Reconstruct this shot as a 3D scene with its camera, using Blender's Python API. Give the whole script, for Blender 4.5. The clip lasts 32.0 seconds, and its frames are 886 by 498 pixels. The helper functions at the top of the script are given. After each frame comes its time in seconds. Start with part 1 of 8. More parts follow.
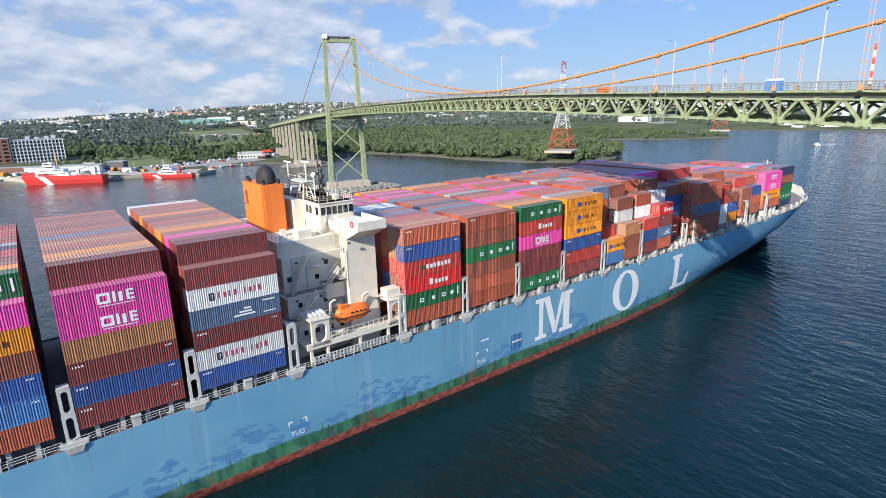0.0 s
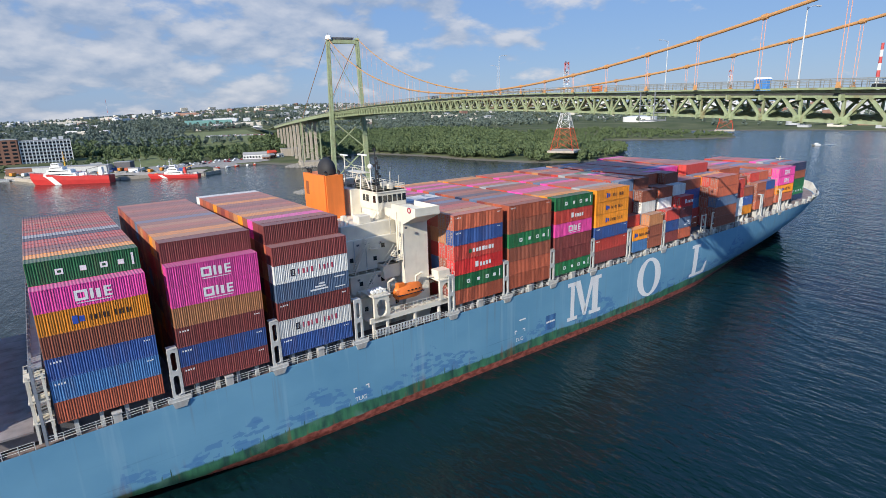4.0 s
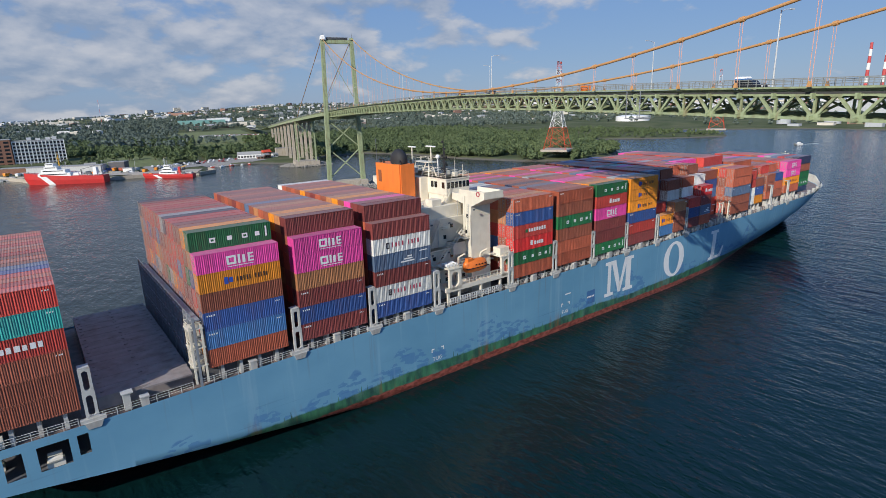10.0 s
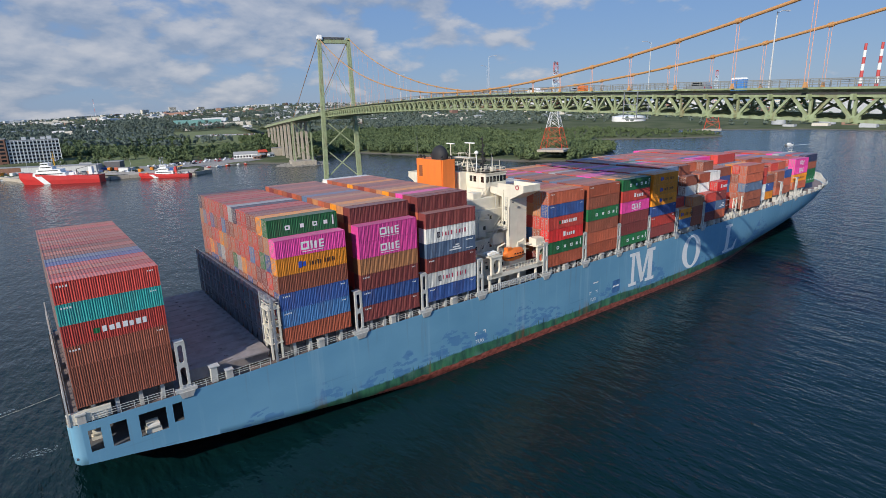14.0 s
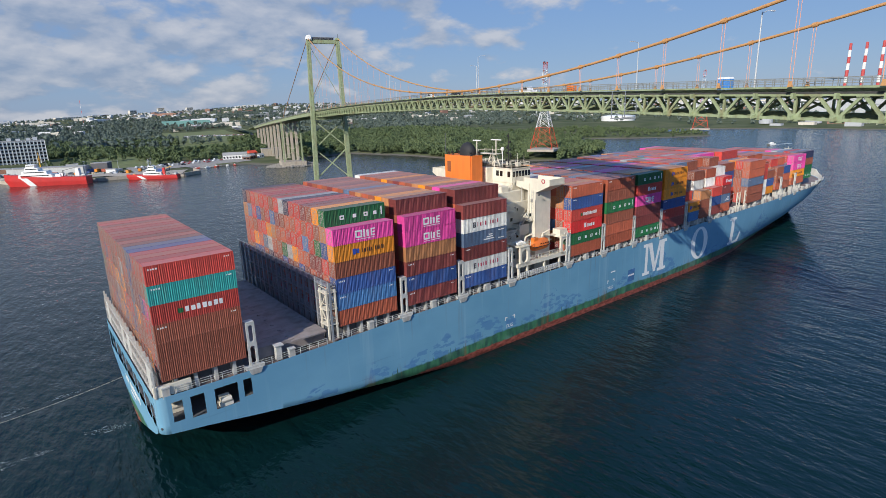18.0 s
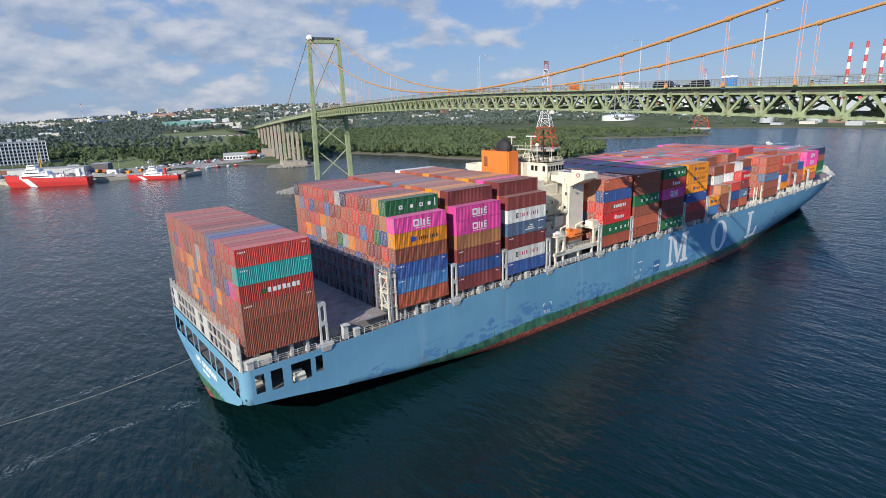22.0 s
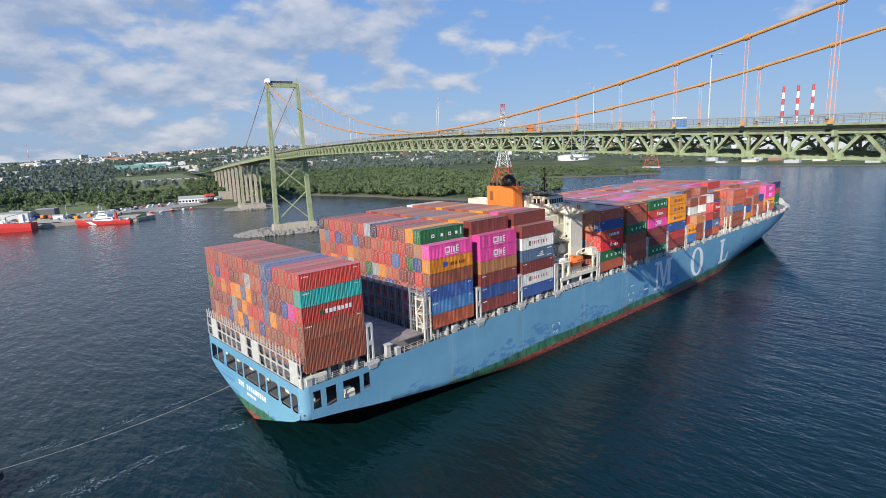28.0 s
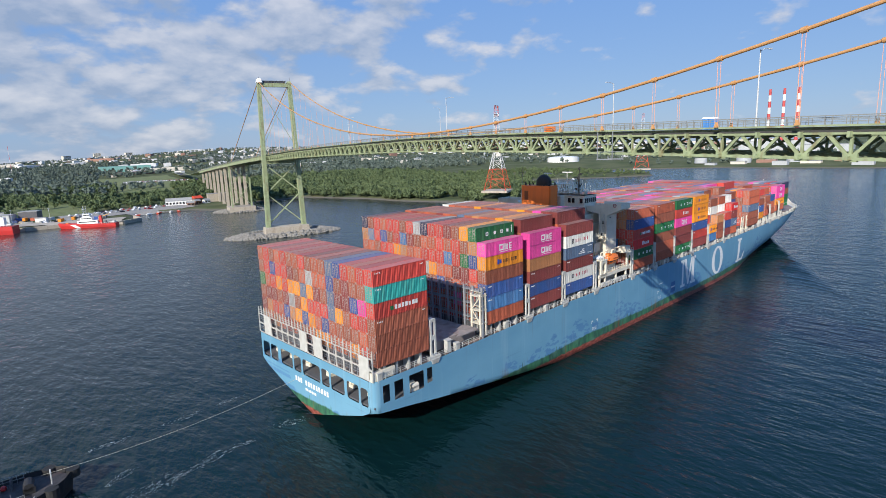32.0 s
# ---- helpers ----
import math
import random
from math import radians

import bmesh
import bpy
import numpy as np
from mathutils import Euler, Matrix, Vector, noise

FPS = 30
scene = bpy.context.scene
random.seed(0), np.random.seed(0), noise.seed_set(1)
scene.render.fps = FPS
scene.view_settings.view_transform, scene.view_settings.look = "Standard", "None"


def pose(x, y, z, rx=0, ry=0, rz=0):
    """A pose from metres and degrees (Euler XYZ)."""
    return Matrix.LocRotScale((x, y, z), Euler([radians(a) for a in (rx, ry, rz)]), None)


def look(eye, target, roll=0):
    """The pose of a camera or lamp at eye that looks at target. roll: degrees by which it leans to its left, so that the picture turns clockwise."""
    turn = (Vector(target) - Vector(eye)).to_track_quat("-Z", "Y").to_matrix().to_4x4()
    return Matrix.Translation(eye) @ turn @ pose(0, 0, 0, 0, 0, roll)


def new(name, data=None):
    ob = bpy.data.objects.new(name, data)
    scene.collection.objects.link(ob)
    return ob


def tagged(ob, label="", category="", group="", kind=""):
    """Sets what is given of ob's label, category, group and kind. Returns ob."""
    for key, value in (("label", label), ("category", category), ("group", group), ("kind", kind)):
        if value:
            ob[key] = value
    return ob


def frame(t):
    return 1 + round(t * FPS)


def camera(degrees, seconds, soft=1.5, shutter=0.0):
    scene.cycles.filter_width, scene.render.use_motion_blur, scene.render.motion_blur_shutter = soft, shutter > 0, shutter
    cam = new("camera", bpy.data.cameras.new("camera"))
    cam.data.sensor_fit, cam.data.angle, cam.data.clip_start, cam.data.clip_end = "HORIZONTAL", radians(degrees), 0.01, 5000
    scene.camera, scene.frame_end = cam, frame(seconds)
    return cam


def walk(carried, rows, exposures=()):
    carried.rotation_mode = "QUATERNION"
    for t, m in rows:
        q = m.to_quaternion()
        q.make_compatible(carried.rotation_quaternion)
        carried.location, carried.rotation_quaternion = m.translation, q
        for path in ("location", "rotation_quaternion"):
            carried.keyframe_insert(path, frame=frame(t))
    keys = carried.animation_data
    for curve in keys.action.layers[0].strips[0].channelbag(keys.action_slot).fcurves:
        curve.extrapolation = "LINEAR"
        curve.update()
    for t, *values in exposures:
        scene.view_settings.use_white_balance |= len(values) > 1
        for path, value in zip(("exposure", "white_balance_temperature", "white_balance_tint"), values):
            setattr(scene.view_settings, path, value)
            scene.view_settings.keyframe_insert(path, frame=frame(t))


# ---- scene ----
# ---------- camera ----------
# seconds, x, y, z, heading, tilt, roll in degrees
ROWS = [
    (0, 28.91, -96.83, 53.26, 52.98, -14.60, -1.44), (0.5, 28.92, -97.18, 53.16, 53.11, -14.58, -1.48), (1, 28.91, -97.51, 53.08, 53.13, -14.56, -1.46),
    (1.5, 28.91, -97.87, 53.06, 53.06, -14.58, -1.49), (2, 28.90, -98.24, 53.05, 53.24, -14.52, -1.47), (2.5, 28.89, -98.64, 53.01, 53.76, -14.48, -1.47),
    (3, 28.84, -98.99, 52.93, 53.81, -14.49, -1.51), (3.5, 28.83, -99.48, 52.90, 53.71, -14.51, -1.55), (5.5, 27.77, -100.85, 53.08, 53.16, -14.50, -1.47),
    (6, 27.39, -101.44, 53.25, 53.16, -14.51, -1.45), (6.5, 27.28, -102.00, 53.29, 53.18, -14.52, -1.47), (7, 27.12, -102.31, 53.18, 53.11, -14.52, -1.50),
    (7.5, 26.97, -102.48, 53.09, 53.06, -14.54, -1.56), (8, 26.81, -102.50, 52.99, 53.02, -14.55, -1.59), (8.5, 26.71, -102.55, 52.92, 52.99, -14.58, -1.61),
    (9, 26.65, -102.66, 52.88, 52.98, -14.58, -1.60), (9.5, 26.58, -102.68, 52.78, 52.96, -14.57, -1.64), (10, 26.55, -102.74, 52.74, 52.94, -14.57, -1.65),
    (10.5, 26.48, -102.74, 52.73, 52.93, -14.56, -1.68), (11, 26.40, -102.70, 52.73, 52.97, -14.53, -1.69), (11.5, 26.36, -102.70, 52.75, 52.96, -14.49, -1.65),
    (12, 26.33, -102.71, 52.72, 52.95, -14.49, -1.65), (12.5, 26.30, -102.76, 52.75, 52.82, -14.53, -1.60), (13, 26.22, -102.74, 52.72, 52.70, -14.55, -1.60),
    (13.5, 26.19, -102.79, 52.76, 52.59, -14.58, -1.56), (14, 26.13, -102.76, 52.77, 52.55, -14.58, -1.56), (14.5, 26.09, -102.80, 52.76, 52.41, -14.59, -1.57),
    (16.5, 26.31, -102.96, 52.87, 51.73, -14.62, -1.61), (17, 26.32, -102.96, 52.87, 51.67, -14.62, -1.62), (17.5, 26.29, -102.89, 52.80, 51.66, -14.61, -1.66),
    (18, 26.31, -102.91, 52.76, 51.61, -14.60, -1.69), (18.5, 26.29, -102.88, 52.71, 51.60, -14.62, -1.75), (19, 26.24, -102.76, 52.68, 51.51, -14.63, -1.73),
    (19.5, 26.19, -102.63, 52.66, 51.47, -14.65, -1.72), (20, 26.18, -102.54, 52.64, 51.50, -14.61, -1.78), (20.5, 26.18, -102.47, 52.64, 51.60, -14.60, -1.80),
    (21, 26.16, -102.38, 52.66, 51.58, -14.61, -1.80), (21.5, 26.18, -102.43, 52.64, 51.61, -14.60, -1.82), (22, 26.16, -102.42, 52.63, 51.66, -14.60, -1.81),
    (22.5, 26.11, -102.34, 52.61, 51.65, -14.55, -1.88), (23, 26.09, -102.29, 52.55, 51.67, -14.55, -1.89), (23.5, 26.04, -102.32, 52.51, 51.67, -14.55, -1.90),
    (24, 26.02, -102.39, 52.51, 51.69, -14.54, -1.90), (24.5, 26.05, -102.56, 52.56, 51.66, -13.81, -1.92), (25, 26.10, -102.74, 52.60, 51.58, -10.58, -1.96),
    (25.5, 26.19, -102.79, 52.64, 51.52, -10.59, -1.96), (27.5, 27.16, -101.98, 52.71, 47.87, -10.63, -2.04), (28, 27.29, -101.19, 52.67, 47.50, -10.62, -2.16),
    (28.5, 27.68, -100.24, 52.64, 46.97, -10.57, -2.10), (29, 28.02, -99.17, 52.65, 46.64, -10.54, -2.08), (29.5, 28.31, -98.03, 52.64, 46.46, -10.56, -2.02),
    (30, 28.45, -96.51, 52.63, 46.42, -10.49, -1.99), (30.5, 28.08, -95.13, 52.64, 46.76, -10.51, -2.01), (31, 27.84, -94.14, 52.69, 47.24, -10.48, -2.00),
    (31.5, 27.72, -93.44, 52.71, 47.52, -10.49, -1.99), (32, 27.70, -92.98, 52.74, 46.20, -10.49, -2.06)]


def aim(x, y, z, az, tilt, roll):
    a, b = radians(az), radians(tilt)
    d = Vector((math.cos(a) * math.cos(b), math.sin(a) * math.cos(b), math.sin(b)))
    return look((x, y, z), Vector((x, y, z)) + d * 100, roll)


cam = camera(77.81, 32.0, 0.75)
walk(cam, [(r[0], aim(*r[1:])) for r in ROWS], [(0, 0.62), (1, 0.56), (2, 0.47), (3, 0.4), (6, 0.12), (9, 0.02), (14, 0.02), (17, 0.07), (21, 0.2), (25, 0.36), (28, 0.33), (32, 0.33)])

# ---------- sky and sun ----------
SUN = Vector((-1.0, -0.36, 0.57)).normalized()   # towards the sun
world = bpy.data.worlds.new("sky")
scene.world = world
world.use_nodes = True
wt = world.node_tree
wt.nodes.clear()


def wnode(kind, **kw):
    n = wt.nodes.new(kind)
    for k, v in kw.items():
        n.inputs[k].default_value = v
    return n


sky = wt.nodes.new("ShaderNodeTexSky")
sky.sky_type, sky.sun_disc = "NISHITA", False
sky.sun_elevation = math.asin(SUN.z)
sky.sun_rotation = math.atan2(SUN.x, SUN.y)
sky.air_density, sky.dust_density, sky.ozone_density = 1.0, 0.3, 4.0
wco = wt.nodes.new("ShaderNodeTexCoord")
wsep = wt.nodes.new("ShaderNodeSeparateXYZ")
wt.links.new(wco.outputs["Generated"], wsep.inputs[0])
# flatten the vault towards the horizon, as a cloud deck looks
wadd = wt.nodes.new("ShaderNodeMath"); wadd.operation = "ADD"; wadd.inputs[1].default_value = 0.6
wt.links.new(wsep.outputs["Z"], wadd.inputs[0])
wdiv = wt.nodes.new("ShaderNodeVectorMath"); wdiv.operation = "DIVIDE"
wt.links.new(wco.outputs["Generated"], wdiv.inputs[0])
wcomb = wt.nodes.new("ShaderNodeCombineXYZ")
for k in range(3):
    wt.links.new(wadd.outputs[0], wcomb.inputs[k])
wt.links.new(wcomb.outputs[0], wdiv.inputs[1])
wn1 = wnode("ShaderNodeTexNoise", Scale=7.5, Detail=10.0, Roughness=0.52, Distortion=0.1)
wn2 = wnode("ShaderNodeTexNoise", Scale=2.0, Detail=3.0, Roughness=0.5)
wmap = wt.nodes.new("ShaderNodeMapping")
wmap.inputs["Location"].default_value, wmap.inputs["Scale"].default_value = (3.1, 1.7, 0.4), (1, 1, 1.9)
wt.links.new(wdiv.outputs[0], wmap.inputs[0])
wt.links.new(wmap.outputs[0], wn1.inputs["Vector"])
wt.links.new(wmap.outputs[0], wn2.inputs["Vector"])


def wmath(kind, a, b, c=None, clamp=False):
    n = wt.nodes.new("ShaderNodeMath")
    n.operation, n.use_clamp = kind, clamp
    for k, v in enumerate((a, b) if c is None else (a, b, c)):
        if hasattr(v, "links"):
            wt.links.new(v, n.inputs[k])
        else:
            n.inputs[k].default_value = v
    return n.outputs[0]


# heaped clouds over the land to the north, thinning out towards the basin in the east
side = wmath("MULTIPLY", wmath("SUBTRACT", wsep.outputs["Y"], wsep.outputs["X"]), 0.17)
deck = wmath("MULTIPLY", wmath("SUBTRACT", wsep.outputs["Z"], 0.10, clamp=True), 0.3)
clear = wmath("MULTIPLY", wmath("SUBTRACT", wsep.outputs["Z"], 0.26, clamp=True), 0.9)
haze = wmath("MULTIPLY", wmath("SUBTRACT", 0.10, wsep.outputs["Z"], clamp=True), 1.1)
bias = wmath("SUBTRACT", wmath("SUBTRACT", wmath("ADD", side, deck), clear), haze)
cover = wmath("ADD", wmath("MULTIPLY_ADD", wn2.outputs[0], 0.5, wn1.outputs[0]), bias)
wramp = wt.nodes.new("ShaderNodeValToRGB")
wramp.color_ramp.elements[0].position, wramp.color_ramp.elements[1].position = 0.745, 0.87
wramp.color_ramp.elements[1].color = (0.74, 0.74, 0.74, 1)
wt.links.new(cover, wramp.inputs[0])
# tops face the light: compare with the cloud a little higher up
wup = wt.nodes.new("ShaderNodeMapping")
wup.inputs["Location"].default_value, wup.inputs["Scale"].default_value = (3.1, 1.7, 0.46), (0.975, 0.975, 1.87)
wt.links.new(wdiv.outputs[0], wup.inputs[0])
wn3 = wnode("ShaderNodeTexNoise", Scale=7.5, Detail=10.0, Roughness=0.52, Distortion=0.1)
wt.links.new(wup.outputs[0], wn3.inputs["Vector"])
tops = wmath("MULTIPLY_ADD", wmath("SUBTRACT", wn1.outputs[0], wn3.outputs[0]), 2.6, 0.40, clamp=True)
wshade = wt.nodes.new("ShaderNodeValToRGB")
wshade.color_ramp.elements[0].position, wshade.color_ramp.elements[1].position = 0.1, 0.9
wshade.color_ramp.elements[0].color, wshade.color_ramp.elements[1].color = (0.275, 0.345, 0.47, 1), (0.60, 0.605, 0.64, 1)
wt.links.new(tops, wshade.inputs[0])
# moist air: paler towards the horizon
wair = wt.nodes.new("ShaderNodeValToRGB")
wair.color_ramp.elements[0].position, wair.color_ramp.elements[1].position = 0.0, 0.42
wair.color_ramp.elements[0].color, wair.color_ramp.elements[1].color = (0.218, 0.332, 0.54, 1), (0.112, 0.283, 0.69, 1)
wt.links.new(wsep.outputs["Z"], wair.inputs[0])
wbg = wnode("ShaderNodeBackground", Strength=0.085)
whz = wnode("ShaderNodeBackground", Strength=1.0)
wcl = wnode("ShaderNodeBackground", Strength=0.95)
wt.links.new(wair.outputs[0], whz.inputs[0])
wt.links.new(wshade.outputs[0], wcl.inputs[0])
wmixa = wt.nodes.new("ShaderNodeMixShader")
wmixa.inputs[0].default_value = 0.75
wmix = wt.nodes.new("ShaderNodeMixShader")
wout = wt.nodes.new("ShaderNodeOutputWorld")
wt.links.new(sky.outputs[0], wbg.inputs[0])
wt.links.new(wbg.outputs[0], wmixa.inputs[1])
wt.links.new(whz.outputs[0], wmixa.inputs[2])
wt.links.new(wramp.outputs[0], wmix.inputs[0])
wt.links.new(wmixa.outputs[0], wmix.inputs[1])
wt.links.new(wcl.outputs[0], wmix.inputs[2])
wt.links.new(wmix.outputs[0], wout.inputs[0])

lamp = bpy.data.lights.new("sun", "SUN")
lamp.energy, lamp.angle, lamp.color = 4.6, radians(0.55), (1.0, 0.94, 0.84)
sun = new("sun", lamp)
sun.matrix_world = look(SUN * 900, (0, 0, 0))

# ---------- materials ----------


def mat(name, color, rough=0.6, metal=0.0, vary=0.12, grain=8.0, bump=0.0, stain=None, stain_amount=0.35, stain_scale=0.25, spec=0.5):
    """Paint or solid stuff: a colour that varies at two scales, with streaked stains and fine relief."""
    m = bpy.data.materials.new(name)
    m.use_nodes = True
    nt = m.node_tree
    b = nt.nodes["Principled BSDF"]
    b.inputs["Roughness"].default_value, b.inputs["Metallic"].default_value = rough, metal
    b.inputs["Specular IOR Level"].default_value = spec
    co = nt.nodes.new("ShaderNodeTexCoord")
    n1 = nt.nodes.new("ShaderNodeTexNoise")
    n1.inputs["Scale"].default_value, n1.inputs["Detail"].default_value = grain, 4
    nt.links.new(co.outputs["Object"], n1.inputs["Vector"])
    n2 = nt.nodes.new("ShaderNodeTexNoise")
    n2.inputs["Scale"].default_value, n2.inputs["Detail"].default_value = stain_scale, 6
    mp = nt.nodes.new("ShaderNodeMapping")
    mp.inputs["Scale"].default_value = (3, 3, 0.6)
    nt.links.new(co.outputs["Object"], mp.inputs[0])
    nt.links.new(mp.outputs[0], n2.inputs["Vector"])
    c = Vector(color)
    r1 = nt.nodes.new("ShaderNodeValToRGB")
    r1.color_ramp.elements[0].position, r1.color_ramp.elements[1].position = 0.3, 0.7
    r1.color_ramp.elements[0].color = (*(c * (1 - vary)), 1)
    r1.color_ramp.elements[1].color = (*[min(1, v * (1 + vary)) for v in c], 1)
    nt.links.new(n1.outputs[0], r1.inputs[0])
    r2 = nt.nodes.new("ShaderNodeValToRGB")
    r2.color_ramp.elements[0].position, r2.color_ramp.elements[1].position = 0.52, 0.75
    r2.color_ramp.elements[0].color = (0, 0, 0, 1)
    r2.color_ramp.elements[1].color = (stain_amount, stain_amount, stain_amount, 1)
    nt.links.new(n2.outputs[0], r2.inputs[0])
    mx = nt.nodes.new("ShaderNodeMixRGB")
    mx.inputs[2].default_value = (*(stain or [v * 0.55 for v in color]), 1)
    nt.links.new(r2.outputs[0], mx.inputs[0])
    nt.links.new(r1.outputs[0], mx.inputs[1])
    nt.links.new(mx.outputs[0], b.inputs["Base Color"])
    if bump:
        bp = nt.nodes.new("ShaderNodeBump")
        bp.inputs["Strength"].default_value, bp.inputs["Distance"].default_value = bump, 0.05
        nt.links.new(n1.outputs[0], bp.inputs["Height"])
        nt.links.new(bp.outputs[0], b.inputs["Normal"])
    return m


def box_paint(name, color, rough=0.55):
    """Container paint: faded, streaked with rust, with pressed ribs on roofs that carry no modelled ones."""
    m = mat(name, color, rough, 0, 0.10, 1.3, 0, [0.11, 0.05, 0.03], 0.38, 0.35)
    nt = m.node_tree
    co = nt.nodes.new("ShaderNodeTexCoord")
    sep = nt.nodes.new("ShaderNodeSeparateXYZ")
    nt.links.new(co.outputs["Object"], sep.inputs[0])
    fr = nt.nodes.new("ShaderNodeMath"); fr.operation = "SINE"
    mu = nt.nodes.new("ShaderNodeMath"); mu.operation = "MULTIPLY"; mu.inputs[1].default_value = 2 * math.pi / 0.38
    nt.links.new(sep.outputs["X"], mu.inputs[0])
    nt.links.new(mu.outputs[0], fr.inputs[0])
    bp = nt.nodes.new("ShaderNodeBump")
    bp.inputs["Strength"].default_value, bp.inputs["Distance"].default_value = 0.6, 0.03
    nt.links.new(fr.outputs[0], bp.inputs["Height"])
    nt.links.new(bp.outputs[0], nt.nodes["Principled BSDF"].inputs["Normal"])
    # each box has faded by its own amount
    info = nt.nodes.new("ShaderNodeObjectInfo")
    hsv = nt.nodes.new("ShaderNodeHueSaturation")
    rng = nt.nodes.new("ShaderNodeMapRange")
    rng.inputs["To Min"].default_value, rng.inputs["To Max"].default_value = 0.8, 1.2
    nt.links.new(info.outputs["Random"], rng.inputs["Value"])
    nt.links.new(rng.outputs[0], hsv.inputs["Value"])
    old = nt.nodes["Principled BSDF"].inputs["Base Color"].links[0].from_socket
    # upward faces are mixed a third of the way to a paler grey-brown
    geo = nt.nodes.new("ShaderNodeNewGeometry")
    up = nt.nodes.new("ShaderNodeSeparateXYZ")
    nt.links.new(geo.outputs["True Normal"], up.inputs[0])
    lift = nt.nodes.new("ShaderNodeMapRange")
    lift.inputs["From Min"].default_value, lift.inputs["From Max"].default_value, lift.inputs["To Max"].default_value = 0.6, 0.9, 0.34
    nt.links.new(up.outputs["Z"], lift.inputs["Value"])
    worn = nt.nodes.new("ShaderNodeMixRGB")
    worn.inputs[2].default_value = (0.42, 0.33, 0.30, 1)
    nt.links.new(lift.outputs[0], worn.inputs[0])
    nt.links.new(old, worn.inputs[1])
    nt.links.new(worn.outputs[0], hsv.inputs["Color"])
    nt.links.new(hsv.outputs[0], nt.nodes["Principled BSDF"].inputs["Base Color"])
    return m


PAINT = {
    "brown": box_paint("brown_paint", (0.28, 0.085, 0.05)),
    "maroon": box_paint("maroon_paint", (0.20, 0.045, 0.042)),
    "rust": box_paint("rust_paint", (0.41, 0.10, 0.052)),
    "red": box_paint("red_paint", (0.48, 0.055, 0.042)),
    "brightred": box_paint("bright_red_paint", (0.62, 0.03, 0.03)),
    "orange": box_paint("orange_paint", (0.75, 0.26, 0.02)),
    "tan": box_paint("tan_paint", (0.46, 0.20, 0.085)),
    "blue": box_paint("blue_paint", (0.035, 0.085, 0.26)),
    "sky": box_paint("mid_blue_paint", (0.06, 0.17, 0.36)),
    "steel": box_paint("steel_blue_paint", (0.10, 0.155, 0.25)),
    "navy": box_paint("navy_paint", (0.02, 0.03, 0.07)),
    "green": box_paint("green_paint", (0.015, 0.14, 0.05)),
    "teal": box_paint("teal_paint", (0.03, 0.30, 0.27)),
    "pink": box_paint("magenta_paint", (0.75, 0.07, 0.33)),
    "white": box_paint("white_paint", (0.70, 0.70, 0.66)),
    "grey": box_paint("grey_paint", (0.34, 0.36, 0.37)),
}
WHITE = mat("white_marking", (0.8, 0.8, 0.78), 0.6, stain_amount=0.15)
DARKTXT = mat("dark_marking", (0.03, 0.02, 0.03), 0.6)
REDTXT = mat("red_marking", (0.45, 0.05, 0.09), 0.6)
BLUETXT = mat("blue_marking", (0.03, 0.08, 0.4), 0.6)
CREAM = mat("cream_ship_paint", (0.71, 0.66, 0.545), 0.5, vary=0.08, grain=0.5, stain=[0.35, 0.22, 0.12], stain_amount=0.22, stain_scale=0.2)
DECKPAINT = mat("red_brown_deck_paint", (0.22, 0.17, 0.155), 0.8, vary=0.2, grain=0.8, stain=[0.12, 0.09, 0.08], stain_amount=0.6, bump=0.1)
HATCH = mat("weathered_grey_hatch_paint", (0.27, 0.235, 0.225), 0.85, vary=0.15, grain=0.6, stain=[0.15, 0.11, 0.1], stain_amount=0.7, stain_scale=0.12, bump=0.1)
FUNNEL = mat("orange_funnel_paint", (0.80, 0.20, 0.035), 0.5, vary=0.06, grain=0.3, stain=[0.35, 0.1, 0.03], stain_amount=0.25)
BLACK = mat("sooty_black_paint", (0.02, 0.02, 0.022), 0.7)
RESCUE = mat("orange_lifeboat_plastic", (0.80, 0.19, 0.03), 0.4, vary=0.05)
STEELGREY = mat("light_grey_steel_paint", (0.50, 0.50, 0.47), 0.55, vary=0.1, grain=1.0, stain=[0.28, 0.17, 0.1], stain_amount=0.4)
LASHGREY = mat("blue_grey_lashing_steel", (0.23, 0.25, 0.275), 0.6, vary=0.12, grain=1.0, stain=[0.2, 0.13, 0.08], stain_amount=0.4)
DARKSTEEL = mat("dark_grey_steel_paint", (0.11, 0.115, 0.125), 0.6, stain=[0.12, 0.06, 0.04])
GLASS = mat("dark_window_glass", (0.015, 0.018, 0.02), 0.08, spec=0.6)
BGREEN = mat("pale_green_bridge_paint", (0.29, 0.345, 0.20), 0.65, vary=0.16, grain=0.9, stain=[0.20, 0.12, 0.055], stain_amount=0.75, stain_scale=0.3)
CABLE = mat("orange_cable_paint", (0.52, 0.275, 0.11), 0.55, vary=0.08)
HANGER = mat("orange_pink_hanger_paint", (0.75, 0.36, 0.24), 0.6)
ASPHALT = mat("asphalt", (0.06, 0.06, 0.06), 0.9, vary=0.15, bump=0.1)
DOORSTEEL = mat("worn_door_steel", (0.33, 0.27, 0.25), 0.5)
RAILSTEEL = mat("dull_rail_steel", (0.27, 0.28, 0.27), 0.6, 0.2)
CONCRETE = mat("weathered_concrete", (0.42, 0.37, 0.30), 0.85, vary=0.12, grain=1.2, stain=[0.2, 0.15, 0.1], stain_amount=0.6, bump=0.2)
ROCK = mat("grey_rock", (0.25, 0.235, 0.21), 0.9, vary=0.35, grain=2.0, bump=0.6)
